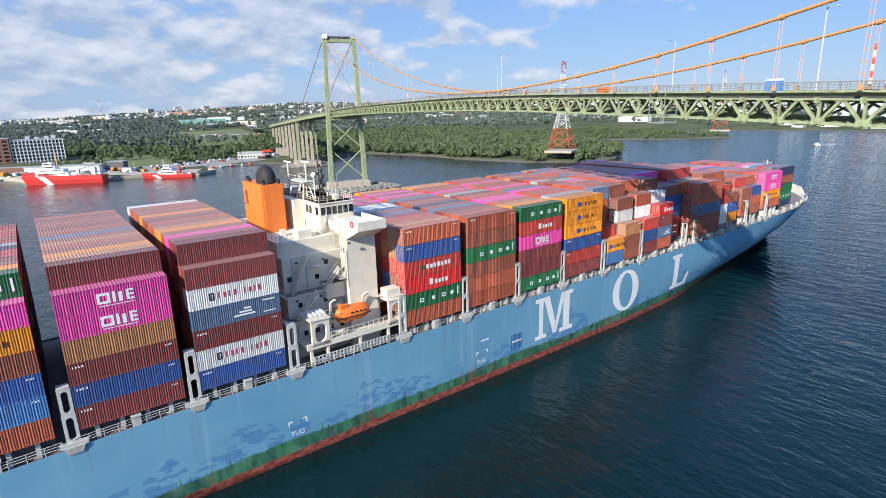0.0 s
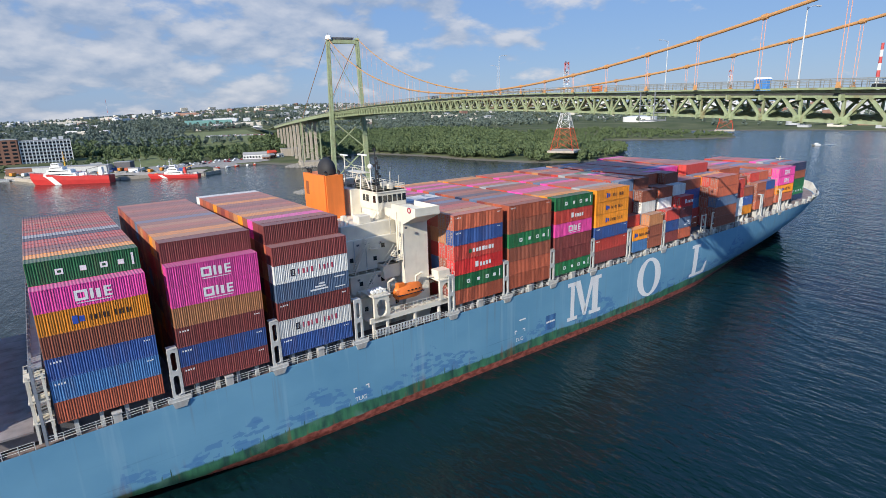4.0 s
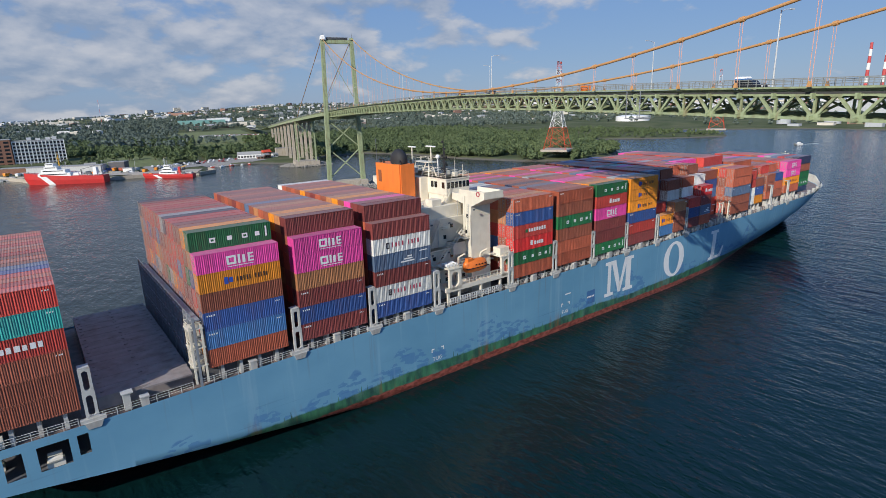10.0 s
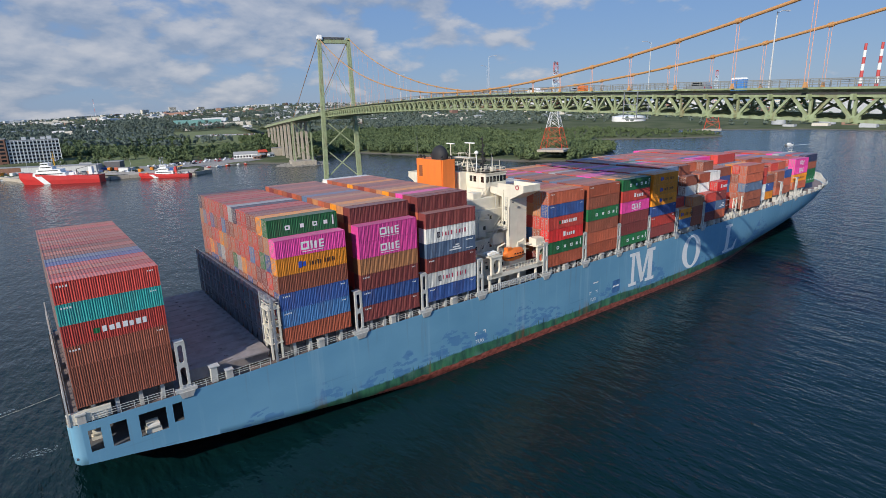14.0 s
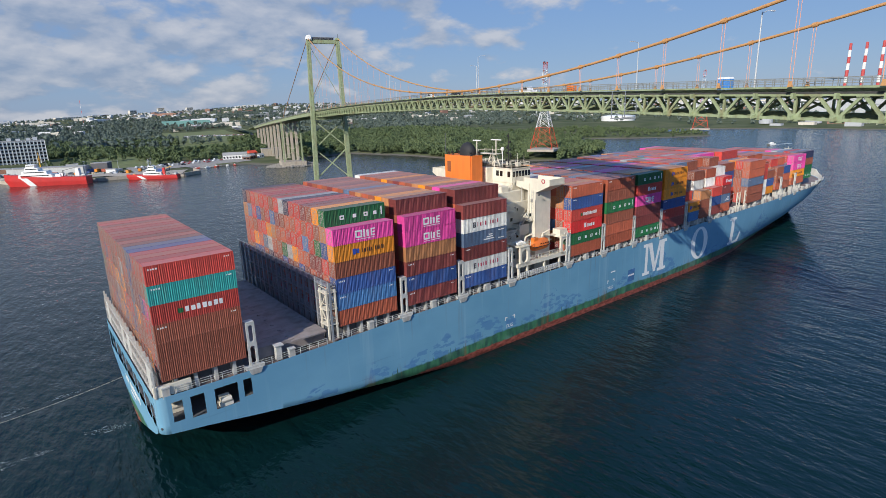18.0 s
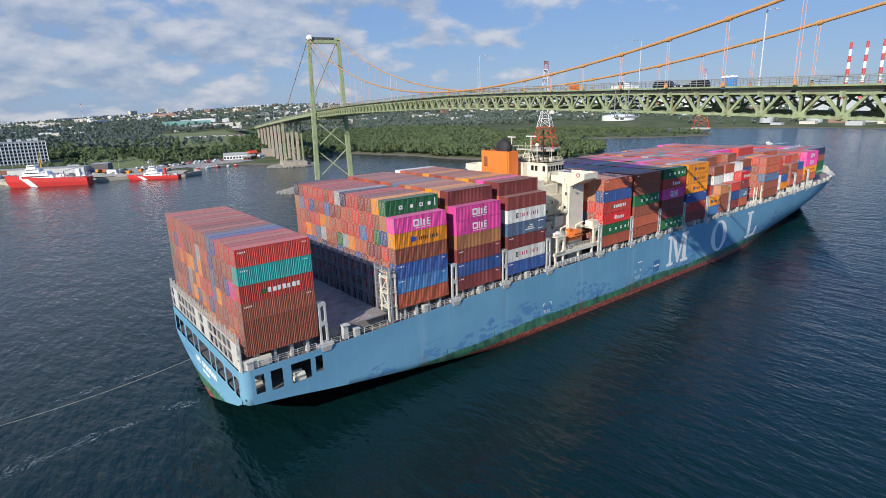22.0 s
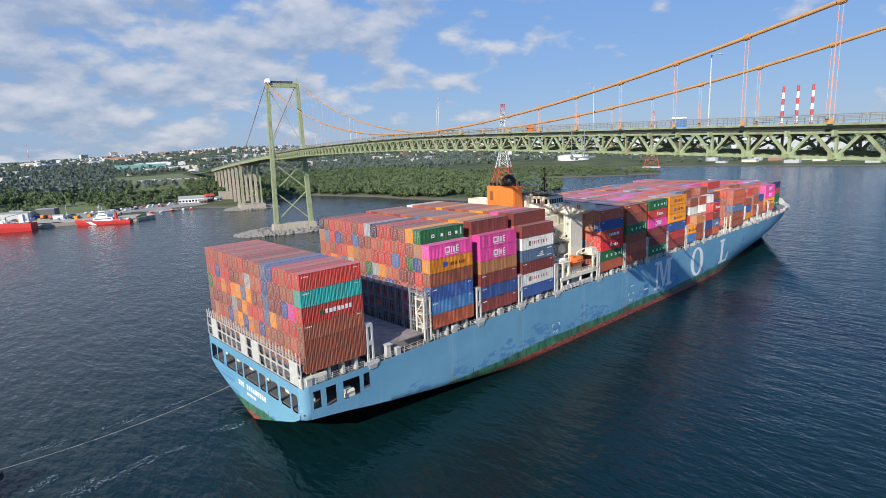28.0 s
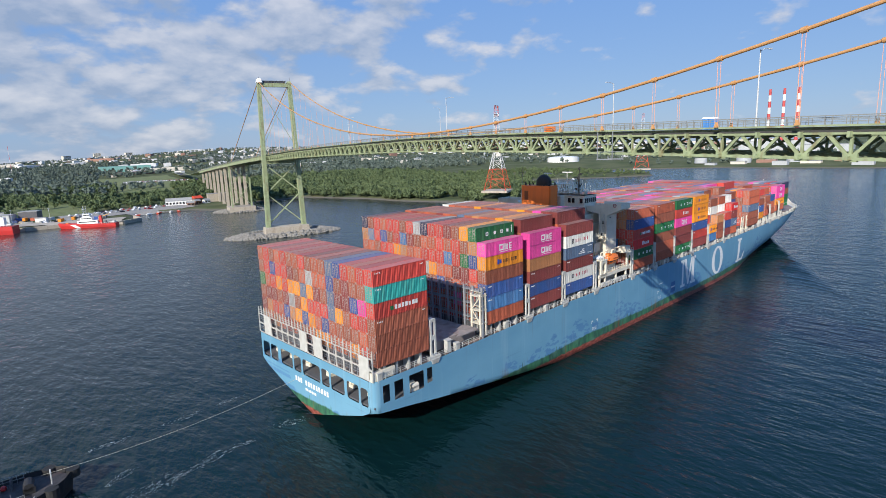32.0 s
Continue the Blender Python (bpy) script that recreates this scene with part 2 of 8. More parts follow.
GALV = mat("galvanised_steel", (0.62, 0.63, 0.63), 0.45, 0.3)
REDPAINT = mat("red_ship_paint", (0.55, 0.032, 0.03), 0.45, vary=0.08, grain=0.2, stain_amount=0.25)
WHITEPAINT = mat("white_ship_paint", (0.80, 0.80, 0.78), 0.5, vary=0.05, grain=0.3, stain=[0.4, 0.3, 0.2], stain_amount=0.2)
YELLOW = mat("yellow_paint", (0.75, 0.42, 0.04), 0.5)
BRICK = mat("brown_brick", (0.24, 0.12, 0.08), 0.85, vary=0.2, grain=3)
ROOFGREY = mat("grey_flat_roof", (0.32, 0.32, 0.31), 0.9)
TOWERRED = mat("red_tower_paint", (0.65, 0.075, 0.03), 0.6)
POTTY = mat("blue_plastic", (0.07, 0.25, 0.62), 0.45)
BARK = mat("bark", (0.10, 0.075, 0.05), 0.9)
FOAM = mat("white_foam", (0.40, 0.45, 0.46), 0.7, vary=0.2, grain=2)
ROPE = mat("pale_rope", (0.45, 0.42, 0.35), 0.9)


def leaf_material(name, dark, light):
    m = bpy.data.materials.new(name)
    m.use_nodes = True
    nt = m.node_tree
    b = nt.nodes["Principled BSDF"]
    b.inputs["Roughness"].default_value = 0.75
    b.inputs["Specular IOR Level"].default_value = 0.25
    geo = nt.nodes.new("ShaderNodeNewGeometry")
    nz = nt.nodes.new("ShaderNodeTexNoise")
    nz.inputs["Scale"].default_value = 0.035
    co = nt.nodes.new("ShaderNodeTexCoord")
    nt.links.new(co.outputs["Object"], nz.inputs["Vector"])
    ad = nt.nodes.new("ShaderNodeMath"); ad.operation = "MULTIPLY_ADD"; ad.inputs[1].default_value = 0.55
    nt.links.new(geo.outputs["Random Per Island"], ad.inputs[0])
    sb = nt.nodes.new("ShaderNodeMath"); sb.operation = "SUBTRACT"; sb.inputs[1].default_value = 0.25
    nt.links.new(nz.outputs[0], sb.inputs[0])
    nt.links.new(sb.outputs[0], ad.inputs[2])
    r = nt.nodes.new("ShaderNodeValToRGB")
    r.color_ramp.elements[0].color, r.color_ramp.elements[1].color = (*dark, 1), (*light, 1)
    nt.links.new(ad.outputs[0], r.inputs[0])
    nt.links.new(r.outputs[0], b.inputs["Base Color"])
    return m


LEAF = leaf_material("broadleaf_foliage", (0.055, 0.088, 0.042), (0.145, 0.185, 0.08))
# far trees: distance haze is mixed into the leaf colours
FARLEAF = leaf_material("haze_tinted_foliage", (0.10, 0.135, 0.115), (0.15, 0.185, 0.15))


def hull_material():
    """Light blue topsides with darker touch-up patches, green growth above a red boot band, rust and salt streaks."""
    m = bpy.data.materials.new("hull_paint")
    m.use_nodes = True
    nt = m.node_tree
    b = nt.nodes["Principled BSDF"]
    b.inputs["Roughness"].default_value = 0.5
    co = nt.nodes.new("ShaderNodeTexCoord")
    sep = nt.nodes.new("ShaderNodeSeparateXYZ")
    nt.links.new(co.outputs["Object"], sep.inputs[0])

    def noise_at(scale, sx, sz, detail=5):
        mp = nt.nodes.new("ShaderNodeMapping")
        mp.inputs["Scale"].default_value = (sx, sx, sz)
        nt.links.new(co.outputs["Object"], mp.inputs[0])
        n = nt.nodes.new("ShaderNodeTexNoise")
        n.inputs["Scale"].default_value, n.inputs["Detail"].default_value = scale, detail
        nt.links.new(mp.outputs[0], n.inputs["Vector"])
        return n.outputs[0]

    def op(kind, a, c, clamp=False):
        n = nt.nodes.new("ShaderNodeMath")
        n.operation, n.use_clamp = kind, clamp
        for k, v in enumerate((a, c)):
            if hasattr(v, "links"):
                nt.links.new(v, n.inputs[k])
            else:
                n.inputs[k].default_value = v
        return n.outputs[0]

    def mixed(f, a, c):
        n = nt.nodes.new("ShaderNodeMixRGB")
        for k, v in enumerate((f, a, c)):
            if hasattr(v, "links"):
                nt.links.new(v, n.inputs[k])
            else:
                n.inputs[k].default_value = v if k == 0 else (*v, 1)
        return n.outputs[0]

    z = sep.outputs["Z"]
    fine = noise_at(0.5, 1, 0.6)
    blue = mixed(op("MULTIPLY", op("SUBTRACT", noise_at(0.06, 1, 1.5), 0.35), 2.2, True), (0.122, 0.30, 0.44), (0.18, 0.385, 0.525))
    # squarish touch-up patches low on the side, large and small
    low = op("MULTIPLY", op("SUBTRACT", 7.5, op("ADD", z, op("MULTIPLY", op("SUBTRACT", noise_at(0.07, 1, 0.5, 3), 0.46), 34.0))), 2.0, True)
    for scale, sx, sz, rare in ((0.6, 0.6, 1.5, 0.64), (1.4, 0.6, 1.5, 0.68)):
        vor = nt.nodes.new("ShaderNodeTexVoronoi")
        vor.distance, vor.inputs["Scale"].default_value = "CHEBYCHEV", scale
        mp = nt.nodes.new("ShaderNodeMapping")
        mp.inputs["Scale"].default_value = (sx, 0.0, sz)
        nt.links.new(co.outputs["Object"], mp.inputs[0])
        nt.links.new(mp.outputs[0], vor.inputs["Vector"])
        blue = mixed(op("MULTIPLY", op("MULTIPLY", op("GREATER_THAN", vor.outputs["Color"], rare), low), 0.72), blue, (0.075, 0.205, 0.40))
    # scrapes along the belting
    scrape = op("MULTIPLY", op("SUBTRACT", noise_at(1.0, 0.08, 3.2, 3), 0.64), 9.0, True)
    blue = mixed(op("MULTIPLY", op("MULTIPLY", scrape, op("MULTIPLY", op("SUBTRACT", 9.0, z), 0.3, True)), 0.5), blue, (0.06, 0.15, 0.24))
    # salt streaks running down
    streak = op("MULTIPLY", op("SUBTRACT", noise_at(0.9, 1, 0.05, 3), 0.58), 2.5, True)
    blue = mixed(op("MULTIPLY", streak, 0.7), blue, (0.34, 0.50, 0.58))
    # brown runs below the scuppers
    runs = op("MULTIPLY", op("SUBTRACT", noise_at(1.3, 1, 0.035, 3), 0.61), 4.0, True)
    blue = mixed(op("MULTIPLY", op("MULTIPLY", runs, op("MULTIPLY", op("SUBTRACT", z, 3.0), 0.12, True)), 0.65), blue, (0.17, 0.17, 0.16))
    # green band with a ragged upper edge and dark drips reaching above it
    edge = op("ADD", z, op("MULTIPLY", op("SUBTRACT", noise_at(0.6, 1, 0.5, 8), 0.5), 0.7))
    drip = op("MULTIPLY", op("SUBTRACT", noise_at(2.4, 1, 0.02, 3), 0.62), 12.0, True)
    top = op("ADD", op("ADD", 3.35, op("MULTIPLY", op("SUBTRACT", noise_at(0.03, 1, 0.0), 0.5), 2.4)), op("MULTIPLY", drip, 1.1))
    green = mixed(op("MULTIPLY", op("SUBTRACT", noise_at(0.8, 1, 0.25, 7), 0.36), 3.4, True), (0.016, 0.06, 0.035), (0.055, 0.20, 0.085))
    green = mixed(op("MULTIPLY", op("SUBTRACT", noise_at(0.35, 1, 0.8, 4), 0.55), 4.0, True), green, (0.13, 0.23, 0.17))
    col = mixed(op("MULTIPLY", op("MULTIPLY", op("SUBTRACT", top, edge), 3.0, True), 0.95), blue, green)
    rust = op("MULTIPLY", op("SUBTRACT", noise_at(0.9, 1, 0.14, 6), 0.575), 6.0, True)
    col = mixed(op("MULTIPLY", rust, op("MULTIPLY", op("SUBTRACT", 5.2, z), 0.25, True)), col, (0.20, 0.085, 0.035))
    # red boot band, paler where it has dried
    redz = op("ADD", z, op("MULTIPLY", op("SUBTRACT", noise_at(0.7, 1, 0.6, 6), 0.5), 0.7))
    red = mixed(op("MULTIPLY", op("SUBTRACT", noise_at(1.1, 0.8, 1.4, 7), 0.4), 4.0, True), (0.15, 0.036, 0.024), (0.36, 0.105, 0.075))
    col = mixed(op("MULTIPLY", op("SUBTRACT", 1.45, redz), 5.0, True), col, red)
    nt.links.new(col, b.inputs["Base Color"])
    bp = nt.nodes.new("ShaderNodeBump")
    bp.inputs["Strength"].default_value, bp.inputs["Distance"].default_value = 0.25, 0.15
    nt.links.new(noise_at(0.18, 1, 1, 2), bp.inputs["Height"])
    nt.links.new(bp.outputs[0], b.inputs["Normal"])
    return m


HULL = hull_material()


def water_material():
    m = bpy.data.materials.new("harbour_water")
    m.use_nodes = True
    nt = m.node_tree
    b = nt.nodes["Principled BSDF"]
    b.inputs["Base Color"].default_value = (0.0023, 0.0155, 0.0165, 1)
    b.inputs["Roughness"].default_value = 0.11
    b.inputs["IOR"].default_value = 1.33
    co = nt.nodes.new("ShaderNodeTexCoord")
    prev = None
    for scale, sx, sy, turn, dist, strength in ((2.6, 1, 0.5, -62, 0.06, 1.0), (1.0, 1, 0.42, -40, 0.21, 1.0), (0.36, 1, 0.42, -55, 0.50, 1.0), (0.09, 1, 0.6, -30, 0.9, 0.6)):
        mp = nt.nodes.new("ShaderNodeMapping")
        mp.inputs["Rotation"].default_value = (0, 0, radians(turn))
        mp.inputs["Scale"].default_value = (sx, sy, 1)
        nt.links.new(co.outputs["Object"], mp.inputs[0])
        n = nt.nodes.new("ShaderNodeTexNoise")
        n.inputs["Scale"].default_value, n.inputs["Detail"].default_value, n.inputs["Roughness"].default_value = scale, 2.5, 0.5
        nt.links.new(mp.outputs[0], n.inputs["Vector"])
        bp = nt.nodes.new("ShaderNodeBump")
        bp.inputs["Strength"].default_value, bp.inputs["Distance"].default_value = strength, dist
        nt.links.new(n.outputs[0], bp.inputs["Height"])
        if prev:
            nt.links.new(prev.outputs[0], bp.inputs["Normal"])
        prev = bp
    nt.links.new(prev.outputs[0], b.inputs["Normal"])
    return m


WATER = water_material()


def land_material():
    m = bpy.data.materials.new("grass_gravel_ground")
    m.use_nodes = True
    nt = m.node_tree
    b = nt.nodes["Principled BSDF"]
    b.inputs["Roughness"].default_value = 0.95
    b.inputs["Specular IOR Level"].default_value = 0.1
    co = nt.nodes.new("ShaderNodeTexCoord")
    sep = nt.nodes.new("ShaderNodeSeparateXYZ")
    nt.links.new(co.outputs["Object"], sep.inputs[0])
    n = nt.nodes.new("ShaderNodeTexNoise")
    n.inputs["Scale"].default_value, n.inputs["Detail"].default_value = 0.02, 8
    nt.links.new(co.outputs["Object"], n.inputs["Vector"])
    r = nt.nodes.new("ShaderNodeValToRGB")
    e = r.color_ramp.elements
    e[0].position, e[0].color = 0.3, (0.062, 0.082, 0.036, 1)
    e[1].position, e[1].color = 0.7, (0.135, 0.14, 0.075, 1)
    nt.links.new(n.outputs[0], r.inputs[0])
    # bare stony strip along the water
    n2 = nt.nodes.new("ShaderNodeTexNoise")
    n2.inputs["Scale"].default_value = 0.3
    nt.links.new(co.outputs["Object"], n2.inputs["Vector"])
    ad = nt.nodes.new("ShaderNodeMath"); ad.operation = "MULTIPLY_ADD"; ad.inputs[1].default_value = 1.6
    nt.links.new(n2.outputs[0], ad.inputs[0]); nt.links.new(sep.outputs["Z"], ad.inputs[2])
    mr = nt.nodes.new("ShaderNodeMapRange")
    mr.inputs["From Min"].default_value, mr.inputs["From Max"].default_value = 1.5, 2.6
    nt.links.new(ad.outputs[0], mr.inputs["Value"])
    mx = nt.nodes.new("ShaderNodeMixRGB")
    mx.inputs[1].default_value = (0.13, 0.122, 0.105, 1)
    nt.links.new(mr.outputs[0], mx.inputs[0]); nt.links.new(r.outputs[0], mx.inputs[2])
    nt.links.new(mx.outputs[0], b.inputs["Base Color"])
    return m


LAND = land_material()
GRAVEL = mat("pale_gravel", (0.30, 0.28, 0.25), 0.95, vary=0.2, grain=0.4)
GRASS = mat("mown_grass", (0.14, 0.165, 0.055), 0.95, vary=0.2, grain=0.15, stain=[0.2, 0.17, 0.08], stain_amount=0.5, stain_scale=0.02)

# ---------- mesh helpers ----------


def add_box(bm, cx, cy, cz, sx, sy, sz, m=None, taper=1.0):
    """A box by its centre and sizes; m turns or moves it; taper narrows its top."""
    vs = []
    for dz in (-0.5, 0.5):
        k = taper if dz > 0 else 1.0
        for dx, dy in ((-0.5, -0.5), (0.5, -0.5), (0.5, 0.5), (-0.5, 0.5)):
            p = Vector((cx + dx * sx * k, cy + dy * sy * k, cz + dz * sz))
            vs.append(bm.verts.new(m @ p if m else p))
    for f in ((3, 2, 1, 0), (4, 5, 6, 7), (0, 1, 5, 4), (1, 2, 6, 5), (2, 3, 7, 6), (3, 0, 4, 7)):
        bm.faces.new([vs[i] for i in f])


def add_span(bm, a, b, w, h=None, up=(0, 0, 1)):
    """A square bar from a to b, w wide and h high."""
    a, b, h = Vector(a), Vector(b), h or w
    d = (b - a).normalized()
    u = Vector(up)
    if abs(d.dot(u)) > 0.98:
        u = Vector((1, 0, 0))
    s = d.cross(u).normalized()
    u = s.cross(d).normalized()
    vs = [bm.verts.new(p + s * (i * w / 2) + u * (j * h / 2)) for p in (a, b) for i, j in ((-1, -1), (1, -1), (1, 1), (-1, 1))]
    for f in ((0, 1, 2, 3), (7, 6, 5, 4), (0, 4, 5, 1), (1, 5, 6, 2), (2, 6, 7, 3), (3, 7, 4, 0)):
        bm.faces.new([vs[i] for i in f])


def add_tube(bm, pts, r, n=8, r2=None):
    """A round bar along pts; r2 is its radius at the end."""
    pts = [Vector(p) for p in pts]
    rings = []
    for i, p in enumerate(pts):
        d = (pts[min(i + 1, len(pts) - 1)] - pts[max(i - 1, 0)]).normalized()
        u = Vector((0, 0, 1)) if abs(d.z) < 0.95 else Vector((1, 0, 0))
        s = d.cross(u).normalized()
        u = s.cross(d)
        rr = r if r2 is None else r + (r2 - r) * i / (len(pts) - 1)
        rings.append([bm.verts.new(p + (s * math.cos(k * 2 * math.pi / n) + u * math.sin(k * 2 * math.pi / n)) * rr) for k in range(n)])
    for a, b in zip(rings, rings[1:]):
        for k in range(n):
            bm.faces.new((a[k], b[k], b[(k + 1) % n], a[(k + 1) % n]))
    bm.faces.new(rings[0])
    bm.faces.new(rings[-1][::-1])


def add_prism(bm, poly, z0, z1, m=None):
    """An upright prism over a polygon of (x, y)."""
    lo = [bm.verts.new(m @ Vector((x, y, z0)) if m else (x, y, z0)) for x, y in poly]
    hi = [bm.verts.new(m @ Vector((x, y, z1)) if m else (x, y, z1)) for x, y in poly]
    n = len(poly)
    bm.faces.new(lo[::-1])
    bm.faces.new(hi)
    for i in range(n):
        bm.faces.new((lo[i], lo[(i + 1) % n], hi[(i + 1) % n], hi[i]))


def add_frame(bm, x0, x1, z0, z1, y, t, w, arch=True):
    """An upright plate in the x-z plane with one tall rounded opening: w is the rim's width, t its thickness."""
    xm, n = (x0 + x1) / 2, 8
    rx = (x1 - x0) / 2 - w
    r = min(rx, (z1 - z0) / 2 - w) if arch is True else min(rx, arch)
    inner = []
    for cx, cz, a0 in ((x1 - w - r, z1 - w - r, 0), (x0 + w + r, z1 - w - r, 90), (x0 + w + r, z0 + w + r, 180), (x1 - w - r, z0 + w + r, 270)):
        for k in range(n // 2 + 1):
            a = radians(a0 + 90 * k / (n // 2))
            inner.append((cx + r * math.cos(a), cz + r * math.sin(a)))
    outer = []
    for i, (px, pz) in enumerate(inner):
        q = i // (n // 2 + 1)
        outer.append(((x1, x0, x0, x1)[q], (z1, z1, z0, z0)[q]))
    k = len(inner)
    loops = [[bm.verts.new((px, yy, pz)) for px, pz in lp] for yy in (y - t / 2, y + t / 2) for lp in (inner, outer)]
    for i in range(k):
        j = (i + 1) % k
        bm.faces.new((loops[0][i], loops[0][j], loops[2][j], loops[2][i]))
        for a, b in ((loops[0], loops[1]), (loops[3], loops[2])):
            vs = [a[i], b[i], b[j], a[j]]
            bm.faces.new(vs)
        bm.faces.new((loops[1][i], loops[3][i], loops[3][j], loops[1][j]))


def mesh_of(name, bm, *materials):
    me = bpy.data.meshes.new(name)
    bm.to_mesh(me)
    bm.free()
    for m in materials:
        me.materials.append(m)
    return me


def part(name, bm, material, parent, label="", m=None):
    ob = new(name, mesh_of(name, bm, *(material if isinstance(material, tuple) else (material,))))
    ob.parent = parent
    if m:
        ob.matrix_basis = m
    return tagged(ob, label)


def thing(name, bm, material, label, category, group="", kind="", m=None):
    ob = new(name, mesh_of(name, bm, *(material if isinstance(material, tuple) else (material,))) if bm else None)
    if m:
        ob.matrix_basis = m
    return tagged(ob, label, category, group, kind)


MOVERS = []          # things carried along by the big ship: (object, pose on the ship)
# ---------- water and land ----------
bm = bmesh.new()
ring = [bm.verts.new((4900 * math.cos(k * math.pi / 24), 4900 * math.sin(k * math.pi / 24), 0)) for k in range(48)]
bm.faces.new(ring)
water = thing("water", bm, WATER, "rippled dark blue-green harbour water", "water", kind="structure")

COAST = [(-4800, 1500), (-1500, 900), (-300, 640), (-60, 560), (9, 531), (33, 468), (88, 438), (112, 436), (150, 414), (166, 424),
         (168, 450), (176, 474), (223, 476), (240, 440), (246, 424), (268, 413), (275, 440), (300, 490), (360, 493), (384, 400),
         (386, 335), (402, 270), (434, 233), (480, 226), (540, 258), (577, 309), (605, 375), (640, 400), (694, 397), (760, 325),
         (823, 282), (850, 292), (900, 420), (930, 500), (985, 420), (1066, 256), (1046, 130), (1100, -300), (1600, -1800),
         (4800, -2500), (4800, 4800), (-4800, 4800)]
CP = np.array(COAST, float)


def inland(px, py):
    """Distance to the shore in metres, positive on land."""
    px, py = np.asarray(px, float), np.asarray(py, float)
    best = np.full(px.shape, 1e9)
    inside = np.zeros(px.shape, bool)
    for a, b in zip(CP, np.roll(CP, -1, 0)):
        d = b - a
        t = np.clip(((px - a[0]) * d[0] + (py - a[1]) * d[1]) / (d @ d), 0, 1)
        best = np.minimum(best, np.hypot(px - a[0] - t * d[0], py - a[1] - t * d[1]))
        cross = (a[1] > py) != (b[1] > py)
        with np.errstate(divide="ignore", invalid="ignore"):
            inside ^= cross & (px < a[0] + (py - a[1]) / (d[1] if d[1] else 1e-9) * d[0])
    return np.where(inside, best, -best)


def smooth(v, a, b):
    t = np.clip((v - a) / (b - a), 0, 1)
    return t * t * (3 - 2 * t)


def ground_z(px, py):
    px, py = np.asarray(px, float), np.asarray(py, float)
    d = inland(px, py)
    r = np.hypot(px - 30, py + 100)
    wav = np.sin(px * 0.011 + 1.3) * np.cos(py * 0.009) + 0.5 * np.sin(px * 0.031 + py * 0.023)
    low = np.exp(-((px - 730) / 150) ** 2 - ((py - 380) / 140) ** 2)
    z = np.where(d > 0, 2.4 * smooth(d, 0, 5) + (7 - 5 * low - 3.5 * smooth(-px, -330, -250)) * smooth(d, 15, 200) + wav * 1.2 * smooth(d, 30, 120), -4 * smooth(-d, 0, 8) - 0.2)
    az = np.degrees(np.arctan2(py + 100, px - 30))
    ridge = 40 + 34 * np.exp(-((az - 66) / 10.0) ** 2) + 8 * np.exp(-((az - 50) / 14.0) ** 2) - 26 * smooth(az, 76, 96) - 26 * (1 - smooth(az, 18, 40))
    z = z + ridge * smooth(r, 1300, 3600) * (d > 0)
    return z


def axis(lo, hi, a, b, fine, grow):
    v = list(np.arange(a, b, fine))
    s, x = fine, a
    while x > lo:
        s = min(s * grow, 160)
        x -= s
        v.insert(0, max(x, lo))
    s, x = fine, v[-1]
    while x < hi:
        s = min(s * grow, 160)
        x += s
        v.append(min(x, hi))
    return np.array(v)


gx, gy = axis(-4200, 4600, -120, 1080, 7.0, 1.12), axis(-2300, 4600, 200, 620, 7.0, 1.12)
GX, GY = np.meshgrid(gx, gy)
GZ = ground_z(GX, GY)
nx, ny = len(gx), len(gy)
faces = []
for j in range(ny - 1):
    for i in range(nx - 1):
        k = j * nx + i
        if max(GZ[j, i], GZ[j, i + 1], GZ[j + 1, i], GZ[j + 1, i + 1]) > -3.9:
            faces.append((k, k + 1, k + nx + 1, k + nx))
me = bpy.data.meshes.new("ground")
me.from_pydata(np.stack([GX, GY, GZ], -1).reshape(-1, 3).tolist(), [], faces)
for p in me.polygons:
    p.use_smooth = True
me.materials.append(LAND)
ground = tagged(new("ground", me), "grassy shore land rising to low distant hills", "land", kind="structure")

# ---------- the container ship: hull ----------


def ship_pose(t):
    return pose(0.002008 * t * t + 2.93366 * t - 38.4926, 0.001575 * t * t + 0.023553 * t - 0.55885, 0, 0, 0, -0.00704 * t + 0.0572)


# ship space: x towards the bow, y to port, z = 0 at the waterline
ship = tagged(new("container_ship"), "long light blue container ship with cream superstructure and orange funnel", "ship")


def lerp_table(x, table):
    return float(np.interp(x, [t[0] for t in table], [t[1] for t in table]))


DECK_Z = [(22.5, 13.1), (40, 13.1), (75, 14.2), (200, 14.9), (222, 15.1), (270, 15.4), (300, 15.8), (320, 16.4)]
DECK_Y = [(22.5, 20.4), (22.75, 21.0), (23.2, 21.4), (24.0, 21.6), (225, 21.6), (250, 21.1), (270, 20.4), (282, 19.8), (291, 18.7), (299, 16.2), (307, 12.0), (313, 7.4), (317.5, 3.0), (320, 0.3)]
WATER_Y = [(22.5, 20.4), (22.75, 21.0), (23.2, 21.4), (24.0, 21.6), (180, 21.6), (205, 20.2), (225, 16.6), (245, 12.2), (262, 8.2), (282, 4.2), (298, 0.4), (320, 0.3)]
SIDE_Z = [(22.5, 7.3), (22.95, 7.2), (23.4, 7.1), (29.6, 6.3), (36.7, 5.2), (43, 4.3), (49.6, 3.5), (59.7, 2.2), (75.7, 0.3), (86, -0.8), (110, -2.5), (320, -2.5)]
KEEL_Z = [(22.5, 0.1), (27, -0.8), (40, -3), (320, -3)]


